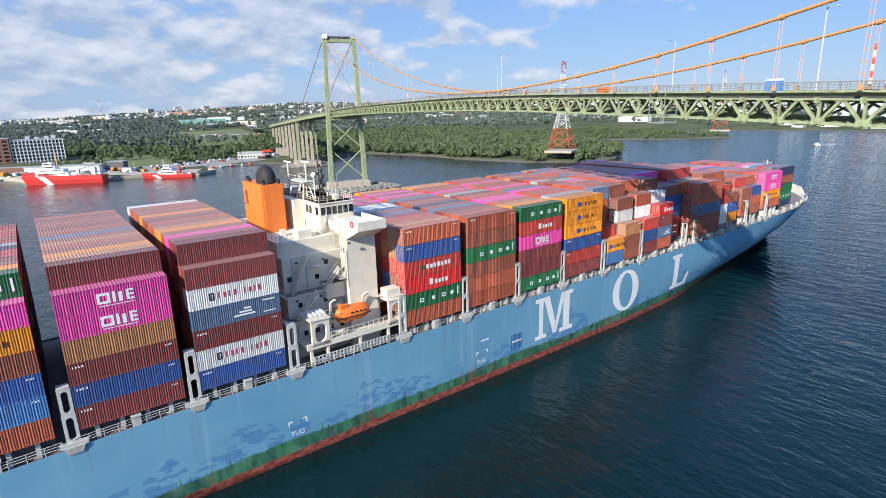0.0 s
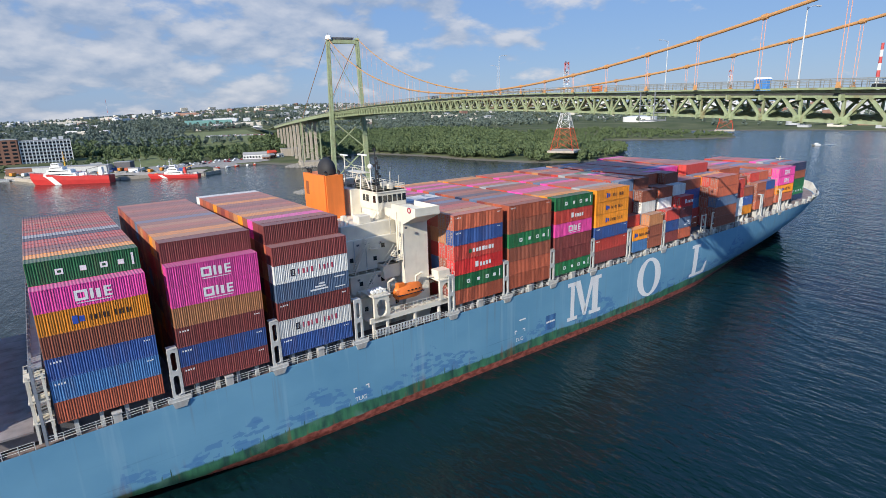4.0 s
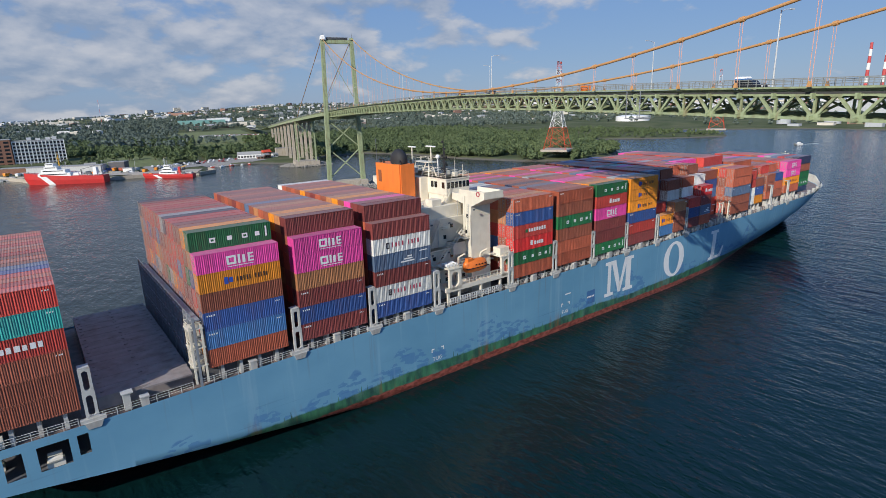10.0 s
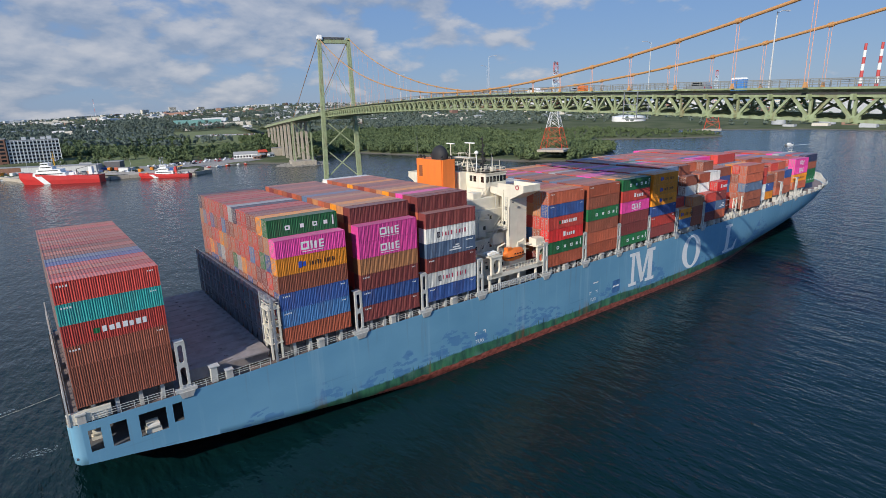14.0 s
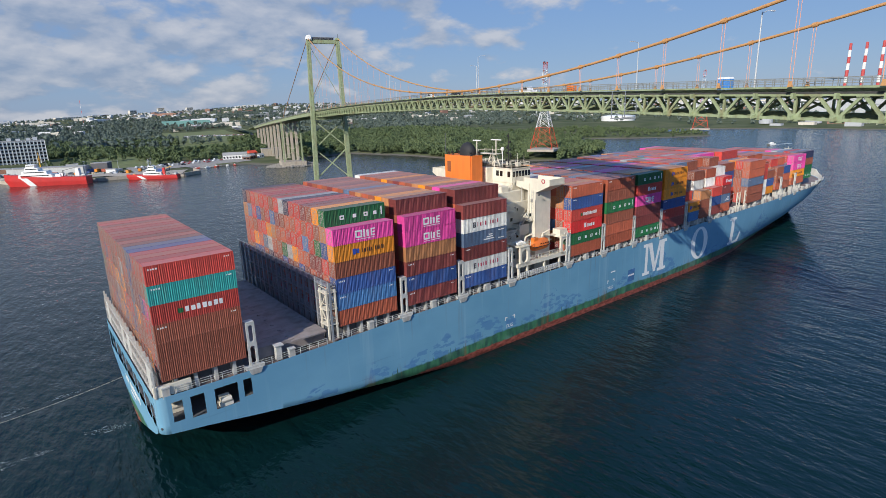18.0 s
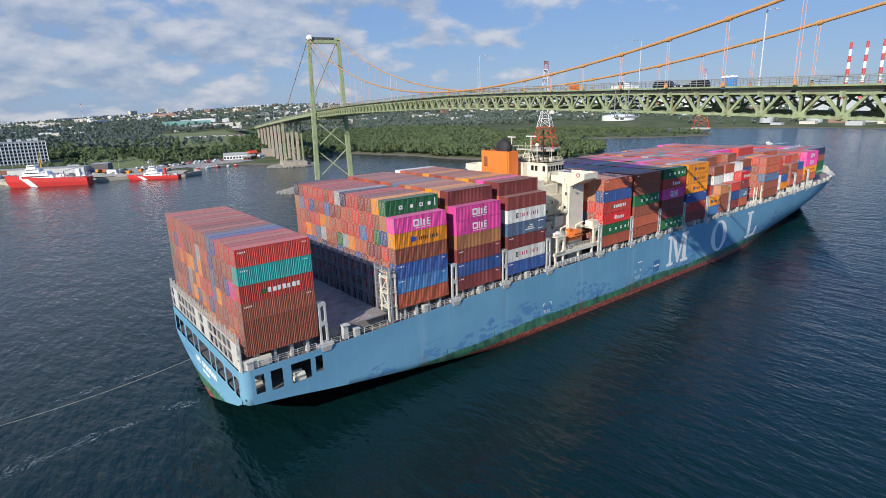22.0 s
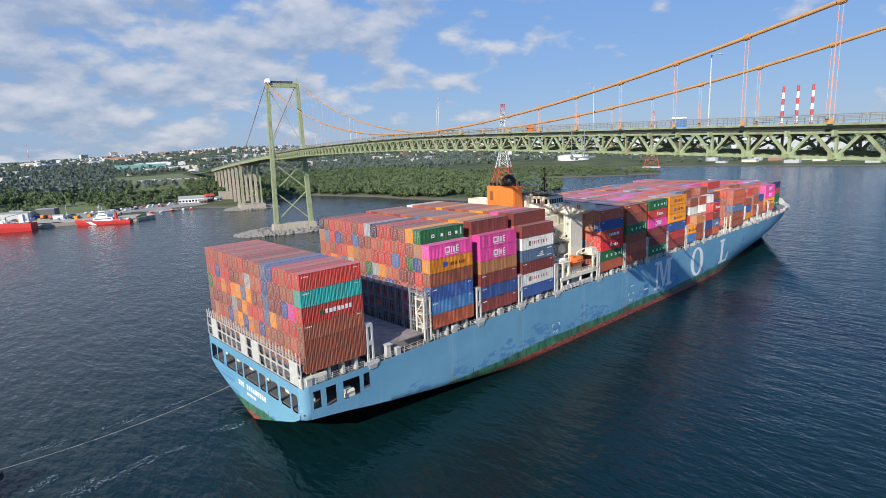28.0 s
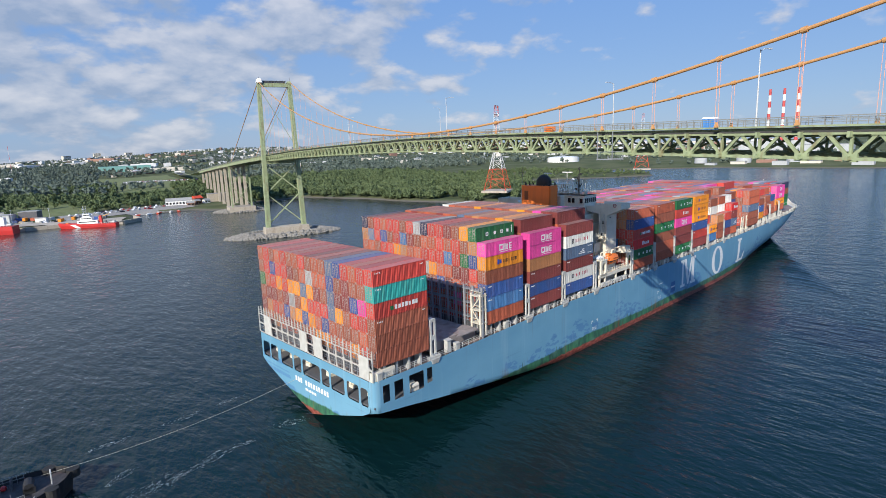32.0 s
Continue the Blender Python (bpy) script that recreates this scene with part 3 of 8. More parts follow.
def stern_z(y):
    """Lower edge of the transom, rounded up at the quarters."""
    return 0.1 + 6.6 * (abs(y) / 20.4) ** 1.05 + 0.6 * min(1.0, max(0.0, (abs(y) - 17.6) / 2.8)) ** 2


def hull_y(x, z):
    """Half breadth of the hull at a height on its side."""
    dz = lerp_table(x, DECK_Z)
    w, d = lerp_table(x, WATER_Y), lerp_table(x, DECK_Y)
    k = 1 - (1 - min(max(z / dz, 0.0), 1.0)) ** lerp_table(x, [(185, 3.0), (250, 3.0), (275, 2.0), (298, 1.0)])
    stem = max(0.0, (x - 298) / 22.0)          # the raked stem rises forward
    if stem > 0:
        k = min(max((z / dz - stem * 0.85) / (1 - stem * 0.85 + 1e-6), 0.0), 1.0) ** 1.2
    return w + (d - w) * k


PORTS = [(24.6, 26.1, 8.7, 11.9), (27.2, 29.2, 8.4, 11.9), (30.7, 34.2, 7.9, 11.9), (35.1, 36.4, 9.0, 11.9)]
stations = sorted({22.5, 22.6, 22.75, 22.95, 23.2, 23.6, 24.0, *[v for p in PORTS for v in p[:2]], 38, 41, 45, 49, 55, 62, 70, 78, 86, 100, 120, 140, 160, 180, 190, 200, 207, 214, 221, 228, 235, 242, 249, 256, 263, 270, 277, 284, 288, 292, 295, 298, 301, 304, 307, 310, 312.5, 314.5, 316.5, 318, 319.2, 320})
NB, LEVELS = 7, (0.0, 0.12, 0.28, 0.45, 0.62, 0.78, 1.0)
bm = bmesh.new()
cols = []
for x in stations:
    zs, zk, zd = lerp_table(x, SIDE_Z), lerp_table(x, KEEL_Z), lerp_table(x, DECK_Z)
    stem = max(0.0, (x - 298) / 22.0)
    col = []
    y0 = hull_y(x, max(zs, 0))
    for k in range(NB):
        u = k / NB
        col.append((y0 * u, zk + (zs - zk) * u ** lerp_table(x, [(22.5, 1.05), (60, 2.2)]) + stem * zd * 0.8))
    if x < 22.55:
        col = [(y, stern_z(y)) for y, z in col]
    aft = x <= 38.01
    zl = [zs, 8.45, 8.7, 9.0, 10.4, 11.9, zd] if aft else [zs + (zd - zs) * v for v in LEVELS]
    if aft:
        zl[1] = max(zl[1], zs + 0.1)
    for z in zl:
        zz = z if stem == 0 else stem * zd * 0.8 + (z - zs) / (zd - zs) * (zd - stem * zd * 0.8)
        col.append((hull_y(x, zz), zz))
    cols.append([(bm.verts.new((x, -y, z)), bm.verts.new((x, y, z))) for y, z in col])
for i in range(len(cols) - 1):
    xm = (stations[i] + stations[i + 1]) / 2
    for k in range(len(cols[i]) - 1):
        zmid = (cols[i][k][0].co.z + cols[i][k + 1][0].co.z) / 2
        if k >= NB and any(p[0] < xm < p[1] and p[2] < zmid < p[3] for p in PORTS):
            continue
        for s in (0, 1):
            q = [cols[i][k][s], cols[i + 1][k][s], cols[i + 1][k + 1][s], cols[i][k + 1][s]]
            f = bm.faces.new(q if s == 0 else q[::-1])
            f.smooth = xm > 40 or xm < 24
bmesh.ops.remove_doubles(bm, verts=bm.verts, dist=0.01)
hull = part("hull", bm, HULL, ship, "light blue hull with green growth and a red waterline band")

# transom: a plate with a row of mooring openings
bm = bmesh.new()
openings = [(-20.0, -17.8), (-17.2, -13.5), (-12.6, -8.1), (-7.5, -4.8), (-4.2, 2.4), (3.1, 6.0), (6.6, 11.5), (12.9, 16.1), (16.6, 19.6)]
ycuts = sorted({-20.4, 20.4, 0.0, *[v for o in openings for v in o], *[k * 1.8 for k in range(-11, 12)]})


def tv(y, z):
    return bm.verts.new((22.5 - 0.02, y, z))


for a, b in zip(ycuts, ycuts[1:]):
    hole = any(o[0] - 0.01 <= a and b <= o[1] + 0.01 for o in openings)
    za, zb = 8.0, 11.4
    la, lb = stern_z(a), stern_z(b)
    bands = [((la, lb), (max(za, la), max(za, lb)))]
    if not hole:
        bands.append(((max(za, la), max(za, lb)), (zb, zb)))
    bands.append(((zb, zb), (13.1, 13.1)))
    for (l1, l2), (h1, h2) in bands:
        if h1 - l1 > 0.01 or h2 - l2 > 0.01:
            bm.faces.new([tv(a, h1), tv(b, h2), tv(b, l2), tv(a, l1)])
# rounded corners of the openings
for o in openings:
    for y, s in ((o[0], 1), (o[1], -1)):
        for z, q in ((max(8.0, stern_z(y)), 1), (11.4, -1)):
            arc = [tv(y, z)] + [tv(y + s * 0.55 * (1 - math.sin(a)), z + q * 0.55 * (1 - math.cos(a))) for a in (0, 0.4, 0.8, 1.2, math.pi / 2)]
            bm.faces.new(arc)
bmesh.ops.remove_doubles(bm, verts=bm.verts, dist=0.005)
bmesh.ops.recalc_face_normals(bm, faces=bm.faces)
part("transom", bm, HULL, ship, "light blue flat stern plate with mooring openings")
# mooring deck inside the openings
bm = bmesh.new()
add_box(bm, 31, 0, 8.1, 16.4, 42.6, 0.3)
add_box(bm, 38.2, 0, 10.6, 0.2, 42.6, 4.6)
part("mooring_deck", bm, DARKSTEEL, ship)
for x, y in ((26, -17), (26, -11), (26, -3), (26, 5), (26, 12), (26, 18), (32.4, -20.3)):
    bm = bmesh.new()
    add_box(bm, x, y, 8.55, 2.0, 1.6, 0.7)
    add_tube(bm, [(x - 0.8, y - 0.6, 9.3), (x + 0.8, y - 0.6, 9.3)], 0.45, 10)
    add_tube(bm, [(x - 0.8, y + 0.6, 9.3), (x + 0.8, y + 0.6, 9.3)], 0.45, 10)
    part("mooring_winch", bm, CREAM, ship)

# weather deck and hatch covers
bm = bmesh.new()
for a, b in zip(stations, stations[1:]):
    q = [(a, -lerp_table(a, DECK_Y), lerp_table(a, DECK_Z) - 0.35), (b, -lerp_table(b, DECK_Y), lerp_table(b, DECK_Z) - 0.35)]
    vs = [bm.verts.new(p) for p in (q[0], q[1], (q[1][0], -q[1][1], q[1][2]), (q[0][0], -q[0][1], q[0][2]))]
    bm.faces.new(vs)
bmesh.ops.remove_doubles(bm, verts=bm.verts, dist=0.005)
part("weather_deck", bm, DECKPAINT, ship)

# ---------- containers ----------
PITCH, ROWS_ACROSS = 2.506, 17
Y0 = -20.06                                   # centre of the outermost starboard row
BOX_L, BOX_W, TIER = 12.19, 2.438, 2.9


def box_mesh(length, ribs, seed=0):
    """One steel container, resting on z = 0: posts and rails, ribbed sides, ribbed roof, plain ends."""
    bm = bmesh.new()
    L, W, H = length / 2, BOX_W / 2, TIER - 0.012
    for sx in (-1, 1):
        for sy in (-1, 1):
            add_box(bm, sx * (L - 0.09), sy * (W - 0.08), H / 2, 0.18, 0.16, H)
    for sy in (-1, 1):
        add_box(bm, 0, sy * (W - 0.05), H - 0.06, length - 0.36, 0.1, 0.12)
        add_box(bm, 0, sy * (W - 0.05), 0.08, length - 0.36, 0.1, 0.16)
    for sx in (-1, 1):
        add_box(bm, sx * (L - 0.06), 0, H - 0.08, 0.12, BOX_W - 0.32, 0.16)
        add_box(bm, sx * (L - 0.06), 0, 0.09, 0.12, BOX_W - 0.32, 0.18)
    n = int(round((length - 0.36) / 0.278)) if ribs else 1
    xs0, step = -L + 0.18, (length - 0.36) / n
    for sy in (-1, 1):
        pts = []
        for k in range(n):
            x = xs0 + k * step
            if ribs:
                pts += [(x, 0.05), (x + step * 0.26, 0.05), (x + step * 0.5, 0.012), (x + step * 0.76, 0.012)]
            else:
                pts += [(x, 0.03)]
        pts.append((L - 0.18, 0.05 if ribs else 0.03))
        lo = [bm.verts.new((x, sy * (W - d), 0.16)) for x, d in pts]
        hi = [bm.verts.new((x, sy * (W - d), H - 0.12)) for x, d in pts]
        for k in range(len(pts) - 1):
            q = (lo[k], lo[k + 1], hi[k + 1], hi[k])
            bm.faces.new(q if sy < 0 else q[::-1])
    for sx in (-1, 1):
        x = sx * (L - 0.05)
        q = [bm.verts.new(p) for p in ((x, -W + 0.16, 0.18), (x, W - 0.16, 0.18), (x, W - 0.16, H - 0.16), (x, -W + 0.16, H - 0.16))]
        bm.faces.new(q if sx > 0 else q[::-1])
    # roof: shallow pressed ribs across
    rn = int(length / 0.55) if ribs else 1
    rows = []
    for k in range(rn * 2 + 1):
        x = -L + 0.1 + (length - 0.2) * k / (rn * 2)
        z = H - 0.02 - (0.014 if k % 2 else 0.0)
        rows.append((bm.verts.new((x, -W + 0.08, z)), bm.verts.new((x, W - 0.08, z))))
    for a, b in zip(rows, rows[1:]):
        bm.faces.new((a[0], b[0], b[1], a[1]))
    q = [bm.verts.new(p) for p in ((-L + .1, -W + .1, 0.05), (L - .1, -W + .1, 0.05), (L - .1, W - .1, 0.05), (-L + .1, W - .1, 0.05))]
    bm.faces.new(q[::-1])
    return mesh_of("container", bm, PAINT["brown"])


def door_mesh(length):
    """Two door leaves with four locking rods and handles on the aft end."""
    bm = bmesh.new()
    x = -length / 2 - 0.005
    for s in (-1, 1):
        add_box(bm, x + 0.025, s * 0.54, TIER / 2, 0.05, 1.05, TIER - 0.4)
    plain = len(bm.faces)
    for s in (-1, 1):
        for d in (0.25, 0.8):
            add_box(bm, x - 0.025, s * d, TIER / 2, 0.05, 0.07, TIER - 0.22)
            add_box(bm, x - 0.03, s * d, 1.15, 0.06, 0.24, 0.09)
        for z in (0.75, 1.45, 2.15):
            add_box(bm, x - 0.005, s * 0.54, z, 0.03, 0.98, 0.05)
    for s in (-1, 1):
        for z in (0.1, TIER - 0.1):
            add_box(bm, x - 0.01, s * 1.12, z, 0.05, 0.2, 0.18)
    sign = len(bm.faces)
    for y, z, w, h in ((-0.62, 2.35, 0.5, 0.22), (-0.62, 1.75, 0.34, 0.3), (0.55, 1.9, 0.3, 0.16), (0.55, 2.5, 0.42, 0.1)):
        add_box(bm, x - 0.03, y, z, 0.02, w, h)
    bm.faces.ensure_lookup_table()
    for f in bm.faces[plain:]:
        f.material_index = 1 if f.index < sign else 2
    return mesh_of("door_end", bm, PAINT["brown"], DOORSTEEL, WHITE)


BOX40, BOX20 = box_mesh(12.19, True), box_mesh(6.06, True)
DOOR40, DOOR20 = door_mesh(12.19), door_mesh(6.06)
ROOF = {"brown": "faded brown", "maroon": "dark maroon", "rust": "rust-red", "red": "red", "brightred": "bright red", "orange": "orange", "tan": "tan brown",
        "blue": "deep blue", "sky": "mid-blue", "steel": "steel-blue", "navy": "navy", "green": "green", "teal": "teal", "pink": "magenta", "white": "white", "grey": "grey"}
BASE_Z = 15.75


def paint_object(ob, key):
    ob.material_slots[0].link = "OBJECT"
    ob.material_slots[0].material = PAINT[key]


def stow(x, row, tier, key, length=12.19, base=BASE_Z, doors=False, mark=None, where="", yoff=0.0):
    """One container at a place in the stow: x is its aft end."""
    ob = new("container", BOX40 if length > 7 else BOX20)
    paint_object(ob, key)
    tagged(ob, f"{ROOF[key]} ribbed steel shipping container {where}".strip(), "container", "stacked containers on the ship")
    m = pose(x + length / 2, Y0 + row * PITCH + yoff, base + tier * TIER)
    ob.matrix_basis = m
    MOVERS.append((ob, m))
    if doors:
        d = new("door_end", DOOR40 if length > 7 else DOOR20)
        d.parent = ob
        paint_object(d, key)
    if mark:
        mark(ob)
    return ob


def blocks(parent, name, signs, material, y=-BOX_W / 2 - 0.006):
    """Painted lettering as plain blocks on the starboard side, each a part: (x0, x1, z0, z1), with a fifth number a hollow block of that stroke."""
    for x0, x1, z0, z1, *t in signs:
        bm = bmesh.new()
        if t:
            o = [bm.verts.new((x, y, z)) for x, z in ((x0, z0), (x1, z0), (x1, z1), (x0, z1))]
            i = [bm.verts.new((x, y, z)) for x, z in ((x0 + t[0], z0 + t[0]), (x1 - t[0], z0 + t[0]), (x1 - t[0], z1 - t[0]), (x0 + t[0], z1 - t[0]))]
            for k in range(4):
                bm.faces.new((o[k], o[(k + 1) % 4], i[(k + 1) % 4], i[k]))
        else:
            add_box(bm, (x0 + x1) / 2, y, (z0 + z1) / 2, x1 - x0, 0.012, z1 - z0)
        part(name, bm, material, parent)


def row_of(n, x0, x1, z0, z1, gap=0.3):
    """A row of n plain painted blocks."""
    w = (x1 - x0) / n
    return [(x0 + k * w, x0 + (k + 1) * w - w * gap * (1.0 if k % 2 else 1.5), z0, z1 - (0.12 * (z1 - z0) if k % 3 == 1 else 0.0)) for k in range(n)]


def ring_of(x0, x1, z0, z1, t):
    """A hollow painted block."""
    return [(x0, x1, z0, z1, t)]


def mark_pink(ob):
    blocks(ob, "marking", ring_of(-1.8, -0.4, 0.75, 2.1, 0.32) + row_of(2, -0.15, 1.15, 0.75, 2.1, 0.3) + row_of(1, 1.35, 1.65, 0.75, 2.1, 0.0) + [(1.65, 2.2, z, z + 0.24) for z in (0.75, 1.3, 1.86)] + [(-1.7, 2.1, 0.42, 0.52)], WHITE)


def mark_green(ob):
    s = []
    for k, c in enumerate((-3.2, -0.6, 1.6, 3.6)):
        s += row_of(1, c, c + 0.7, 1.0, 1.65, 0.0) if k % 2 else ring_of(c, c + 0.85, 0.95, 1.7, 0.22)
    blocks(ob, "marking", s + [(5.2, 5.45, 0.75, 2.35)], WHITE)


def mark_hy(ob):
    blocks(ob, "marking", row_of(7, -1.6, 4.0, 1.05, 1.85, 0.25), WHITE)
    blocks(ob, "emblem", [(-2.6, -1.9, 1.05, 1.75)], PAINT["green"])


def mark_k(ob):
    blocks(ob, "marking", row_of(1, -1.0, -0.1, 0.9, 2.0, 0.1) + row_of(4, 0.2, 3.2, 0.9, 1.7, 0.25), WHITE)


def mark_ym(ob):
    blocks(ob, "marking", row_of(4, -2.3, 0.5, 1.05, 1.9, 0.5) + row_of(4, 1.2, 3.9, 1.05, 1.9, 0.5), REDTXT)
    blocks(ob, "emblem", ring_of(-3.5, -2.8, 0.9, 2.0, 0.2) + [(-3.2, -3.1, 1.2, 1.7)], DARKTXT)


def mark_hl(ob):
    blocks(ob, "marking", row_of(5, -0.6, 1.7, 0.95, 1.7, 0.45) + row_of(5, 2.1, 4.2, 0.95, 1.7, 0.45), DARKTXT)
    blocks(ob, "emblem", [(-2.5, -1.9, 0.85, 1.9), (-1.75, -1.2, 1.0, 1.75)], BLUETXT)


def mark_small(ob):
    blocks(ob, "marking", row_of(4, -5.6, -4.3, 2.2, 2.45, 0.35), WHITE)
    blocks(ob, "marking", row_of(3, 4.7, 5.6, 2.25, 2.45, 0.35), WHITE)


def mark_logo(ob):
    blocks(ob, "marking", [(-0.6, 2.4, 0.7, 0.95), (0.2, 2.0, 1.15, 1.4), (0.9, 1.9, 1.6, 1.85), (3.6, 5.4, 2.2, 2.4), (3.6, 5.4, 0.5, 0.65)], WHITE)


MIX = ["brown"] * 7 + ["rust"] * 10 + ["red"] * 9 + ["maroon"] * 5 + ["tan"] * 3 + ["orange"] * 3 + ["blue"] * 2 + ["sky", "steel", "pink", "green", "grey"]
FMIX = ["rust"] * 8 + ["brown"] * 6 + ["red"] * 5 + ["tan", "steel", "maroon", "white", "brightred", "orange"]
rng = random.Random(7)
# starboard columns, bottom to top: colour and marking
SIDES = {
    "A": (24.0, 15.3, [("brown", None), ("brown", None), ("brown", mark_small), ("red", mark_hy), ("teal", mark_small), ("red", mark_small)]),
    "B": (52.7, 15.75, [("rust", None), ("sky", mark_small), ("blue", mark_small), ("brown", None), ("orange", mark_hl), ("pink", mark_pink)]),
    "C": (67.4, 15.8, [("maroon", mark_small), ("blue", mark_small), ("maroon", mark_small), ("tan", None), ("pink", mark_pink), ("pink", mark_pink)]),
    "D": (81.7, 16.0, [("blue", mark_small), ("white", mark_ym), ("maroon", mark_small), ("steel", mark_logo), ("white", mark_ym), ("maroon", None)]),
    "E": (115.8, 16.1, [("rust", None), ("green", mark_green), ("brightred", mark_k), ("red", mark_hy), ("blue", mark_small), ("rust", mark_small)]),
    "F": (129.8, 16.1, [("rust", None), ("rust", None), ("brown", None), ("green", mark_green), ("brown", None), ("rust", mark_small)]),
    "P": (143.4, 16.1, [("green", mark_green), ("maroon", None), ("maroon", None), ("pink", mark_pink), ("red", mark_k), ("green", mark_green)]),
    "G": (157.0, 16.2, [("maroon", None), ("red", mark_small), ("blue", mark_small), ("orange", mark_hl), ("orange", mark_hl), ("orange", mark_hl)]),
}
RAISED = {"B": ("green", mark_green), "C": ("maroon", None), "D": ("maroon", None)}
TOPS = {
    "A": ["red", "red", "rust", "red", "blue", "steel", "brown", "rust", "brown", "red", "rust", "brown", "red", "rust", "brown", "red", "rust"],
    "C": ["pink", "maroon", "tan", "orange", "brown", "rust", "tan", "brown", "steel", "brown", "rust", "maroon", "brown", "rust", "brown", "maroon", "rust"],
    "D": ["maroon", "maroon", "maroon", "pink", "brown", "orange", "tan", "brown", "rust", "maroon", "brown", "orange", "brown", "rust", "brown", "rust", "white"],
    "E": ["rust", "rust", "rust", "red", "maroon", "steel", "brown", "steel", "white", "white", "brown", "pink", "rust", "pink", "maroon", "pink", "rust"],
    "F": ["rust", "rust", "brown", "maroon", "steel", "brown", "navy", "brown", "rust", "maroon", "steel", "rust", "pink", "brown", "pink", "rust", "orange"],
    "P": ["green", "orange", "tan", "rust", "pink", "pink", "red", "rust", "maroon", "grey", "rust", "pink", "red", "rust", "brown", "orange", "tan"],
    "G": ["orange", "tan", "grey", "red", "rust", "red", "pink", "steel", "rust", "pink", "red", "brown", "rust", "pink", "brown", "red", "rust"],
    "B": ["pink", "green", "orange", "brown", "maroon", "red", "red", "navy", "grey", "red", "brown", "red", "red", "rust", "red", "brown", "navy"],
}
cargo = []            # the rest of the stow: (x, y, z, length, colour)


def fill(x, row, tier, key, base, length=12.19):
    cargo.append((x + length / 2, Y0 + row * PITCH, base + tier * TIER, length, key))


for bay, (x, base, side) in SIDES.items():
    for t, (key, mk) in enumerate(side):
        stow(x, 0, t, key, base=base, mark=mk, doors=bay in "ABE", where="in an outer row")
    tiers = 7 if bay in RAISED else 6
    for r in range(1, ROWS_ACROSS):
        for t in range(tiers):
            key = rng.choice(MIX)
            if t == tiers - 1:
                key = TOPS[bay][r] if bay in TOPS else rng.choice(["brown", "maroon", "rust", "red", "tan", "orange", "pink", "steel", "grey", "white", "rust", "brown"])
            if bay in RAISED and r == 1 and t == 6:
                stow(x, 1, 6, RAISED[bay][0], base=base, mark=RAISED[bay][1], doors=bay == "B", where="on top of a stack")
            elif bay == "A" or (bay == "B" and t >= 2) or (bay == "E" and r == 1):
                if bay == "E":
                    key = rng.choice(["brown", "rust", "maroon", "tan", "red"])
                if bay == "B" and t in (2, 3):
                    key = rng.choice(["navy", "blue", "maroon", "brown", "brown", "rust", "navy"]) if t == 2 else key
                stow(x, r, t, key, base=base, doors=True, where="in an aft stack face")
            else:
                fill(x, r, t, key, base)
# forward bays, stepped down towards the bow, some in twenty-foot units
FWD = [
    # aft end, length, base, first row, tiers of the starboard rows from outside in, tiers inboard
    (172.0, 6.06, 16.3, 0, [("sky", None), ("orange", mark_hl)], [(1, 3), (2, 6), (3, 6)], 6),
    (178.6, 6.06, 16.3, 0, [("brown", None), ("brown", None), ("tan", None)], [(1, 5), (2, 6), (3, 6)], 6),
    (186.2, 6.06, 16.4, 0, [("maroon", None), ("blue", None), ("red", mark_small)], [(1, 5), (2, 5), (3, 6)], 6),
    (192.6, 6.06, 16.4, 0, [("rust", None), ("steel", mark_logo), ("maroon", None), ("brightred", mark_k)], [(1, 5), (2, 6), (3, 6)], 6),
    (211.5, 12.19, 16.8, 0, [("brown", None), ("brown", None), ("steel", mark_small), ("rust", None), ("rust", None)], [(1, 5), (2, 5), (3, 5)], 6),
    (227.0, 6.06, 17.2, 1, [("white", None), ("white", mark_small), ("red", None), ("red", None)], [(2, 4), (3, 5)], 5),
    (233.4, 6.06, 17.2, 1, [("orange", None), ("blue", None), ("brown", None)], [(2, 4), (3, 5)], 5),
    (242.0, 6.06, 17.7, 1, [("rust", None), ("brown", None), ("brown", None)], [(2, 4), (3, 4)], 4),
    (248.4, 6.06, 17.7, 1, [("brown", None), ("rust", None), ("blue", None)], [(2, 4), (3, 4)], 4),
    (257.0, 12.19, 18.1, 1, [("rust", None), ("orange", mark_hl), ("pink", mark_pink), ("pink", mark_pink)], [(2, 4), (3, 4)], 4),
    (273.0, 12.19, 18.3, 2, [("green", mark_green), ("green", None), ("brown", None), ("navy", None)], [(3, 4), (4, 4)], 4),
]
for x, ln, base, first, side, near, inboard in FWD:
    for t, (key, mk) in enumerate(side):
        stow(x, first, t, key, ln, base, mark=mk, doors=True, where="in a forward stack")
    done = {first}
    for r, n in near:
        done.add(r)
        for t in range(n):
            stow(x, r, t, rng.choice(FMIX), ln, base, doors=True, where="in a forward stack")
    for r in range(first, ROWS_ACROSS - first):
        if r not in done:
            for t in range(inboard):
                fill(x, r, t, rng.choice(MIX), base, ln)
# bay between the stepped stacks
for r in range(2, 16):
    for t in range(6 if r > 4 else 5):
        fill(198.9, r, t, rng.choice(MIX), 16.5)

names = list(PAINT)
bm = bmesh.new()
for cx, cy, cz, ln, key in cargo:
    first = len(bm.faces)
    add_box(bm, cx, cy, cz + TIER / 2, ln - 0.03, BOX_W, TIER - 0.02)
    bm.faces.ensure_lookup_table()
    for f in bm.faces[first:]:
        f.material_index = names.index(key)
rest = thing("container_cargo", bm, tuple(PAINT[k] for k in names), "closely stowed ribbed shipping containers in mixed faded colours", "containers", kind="stuff")
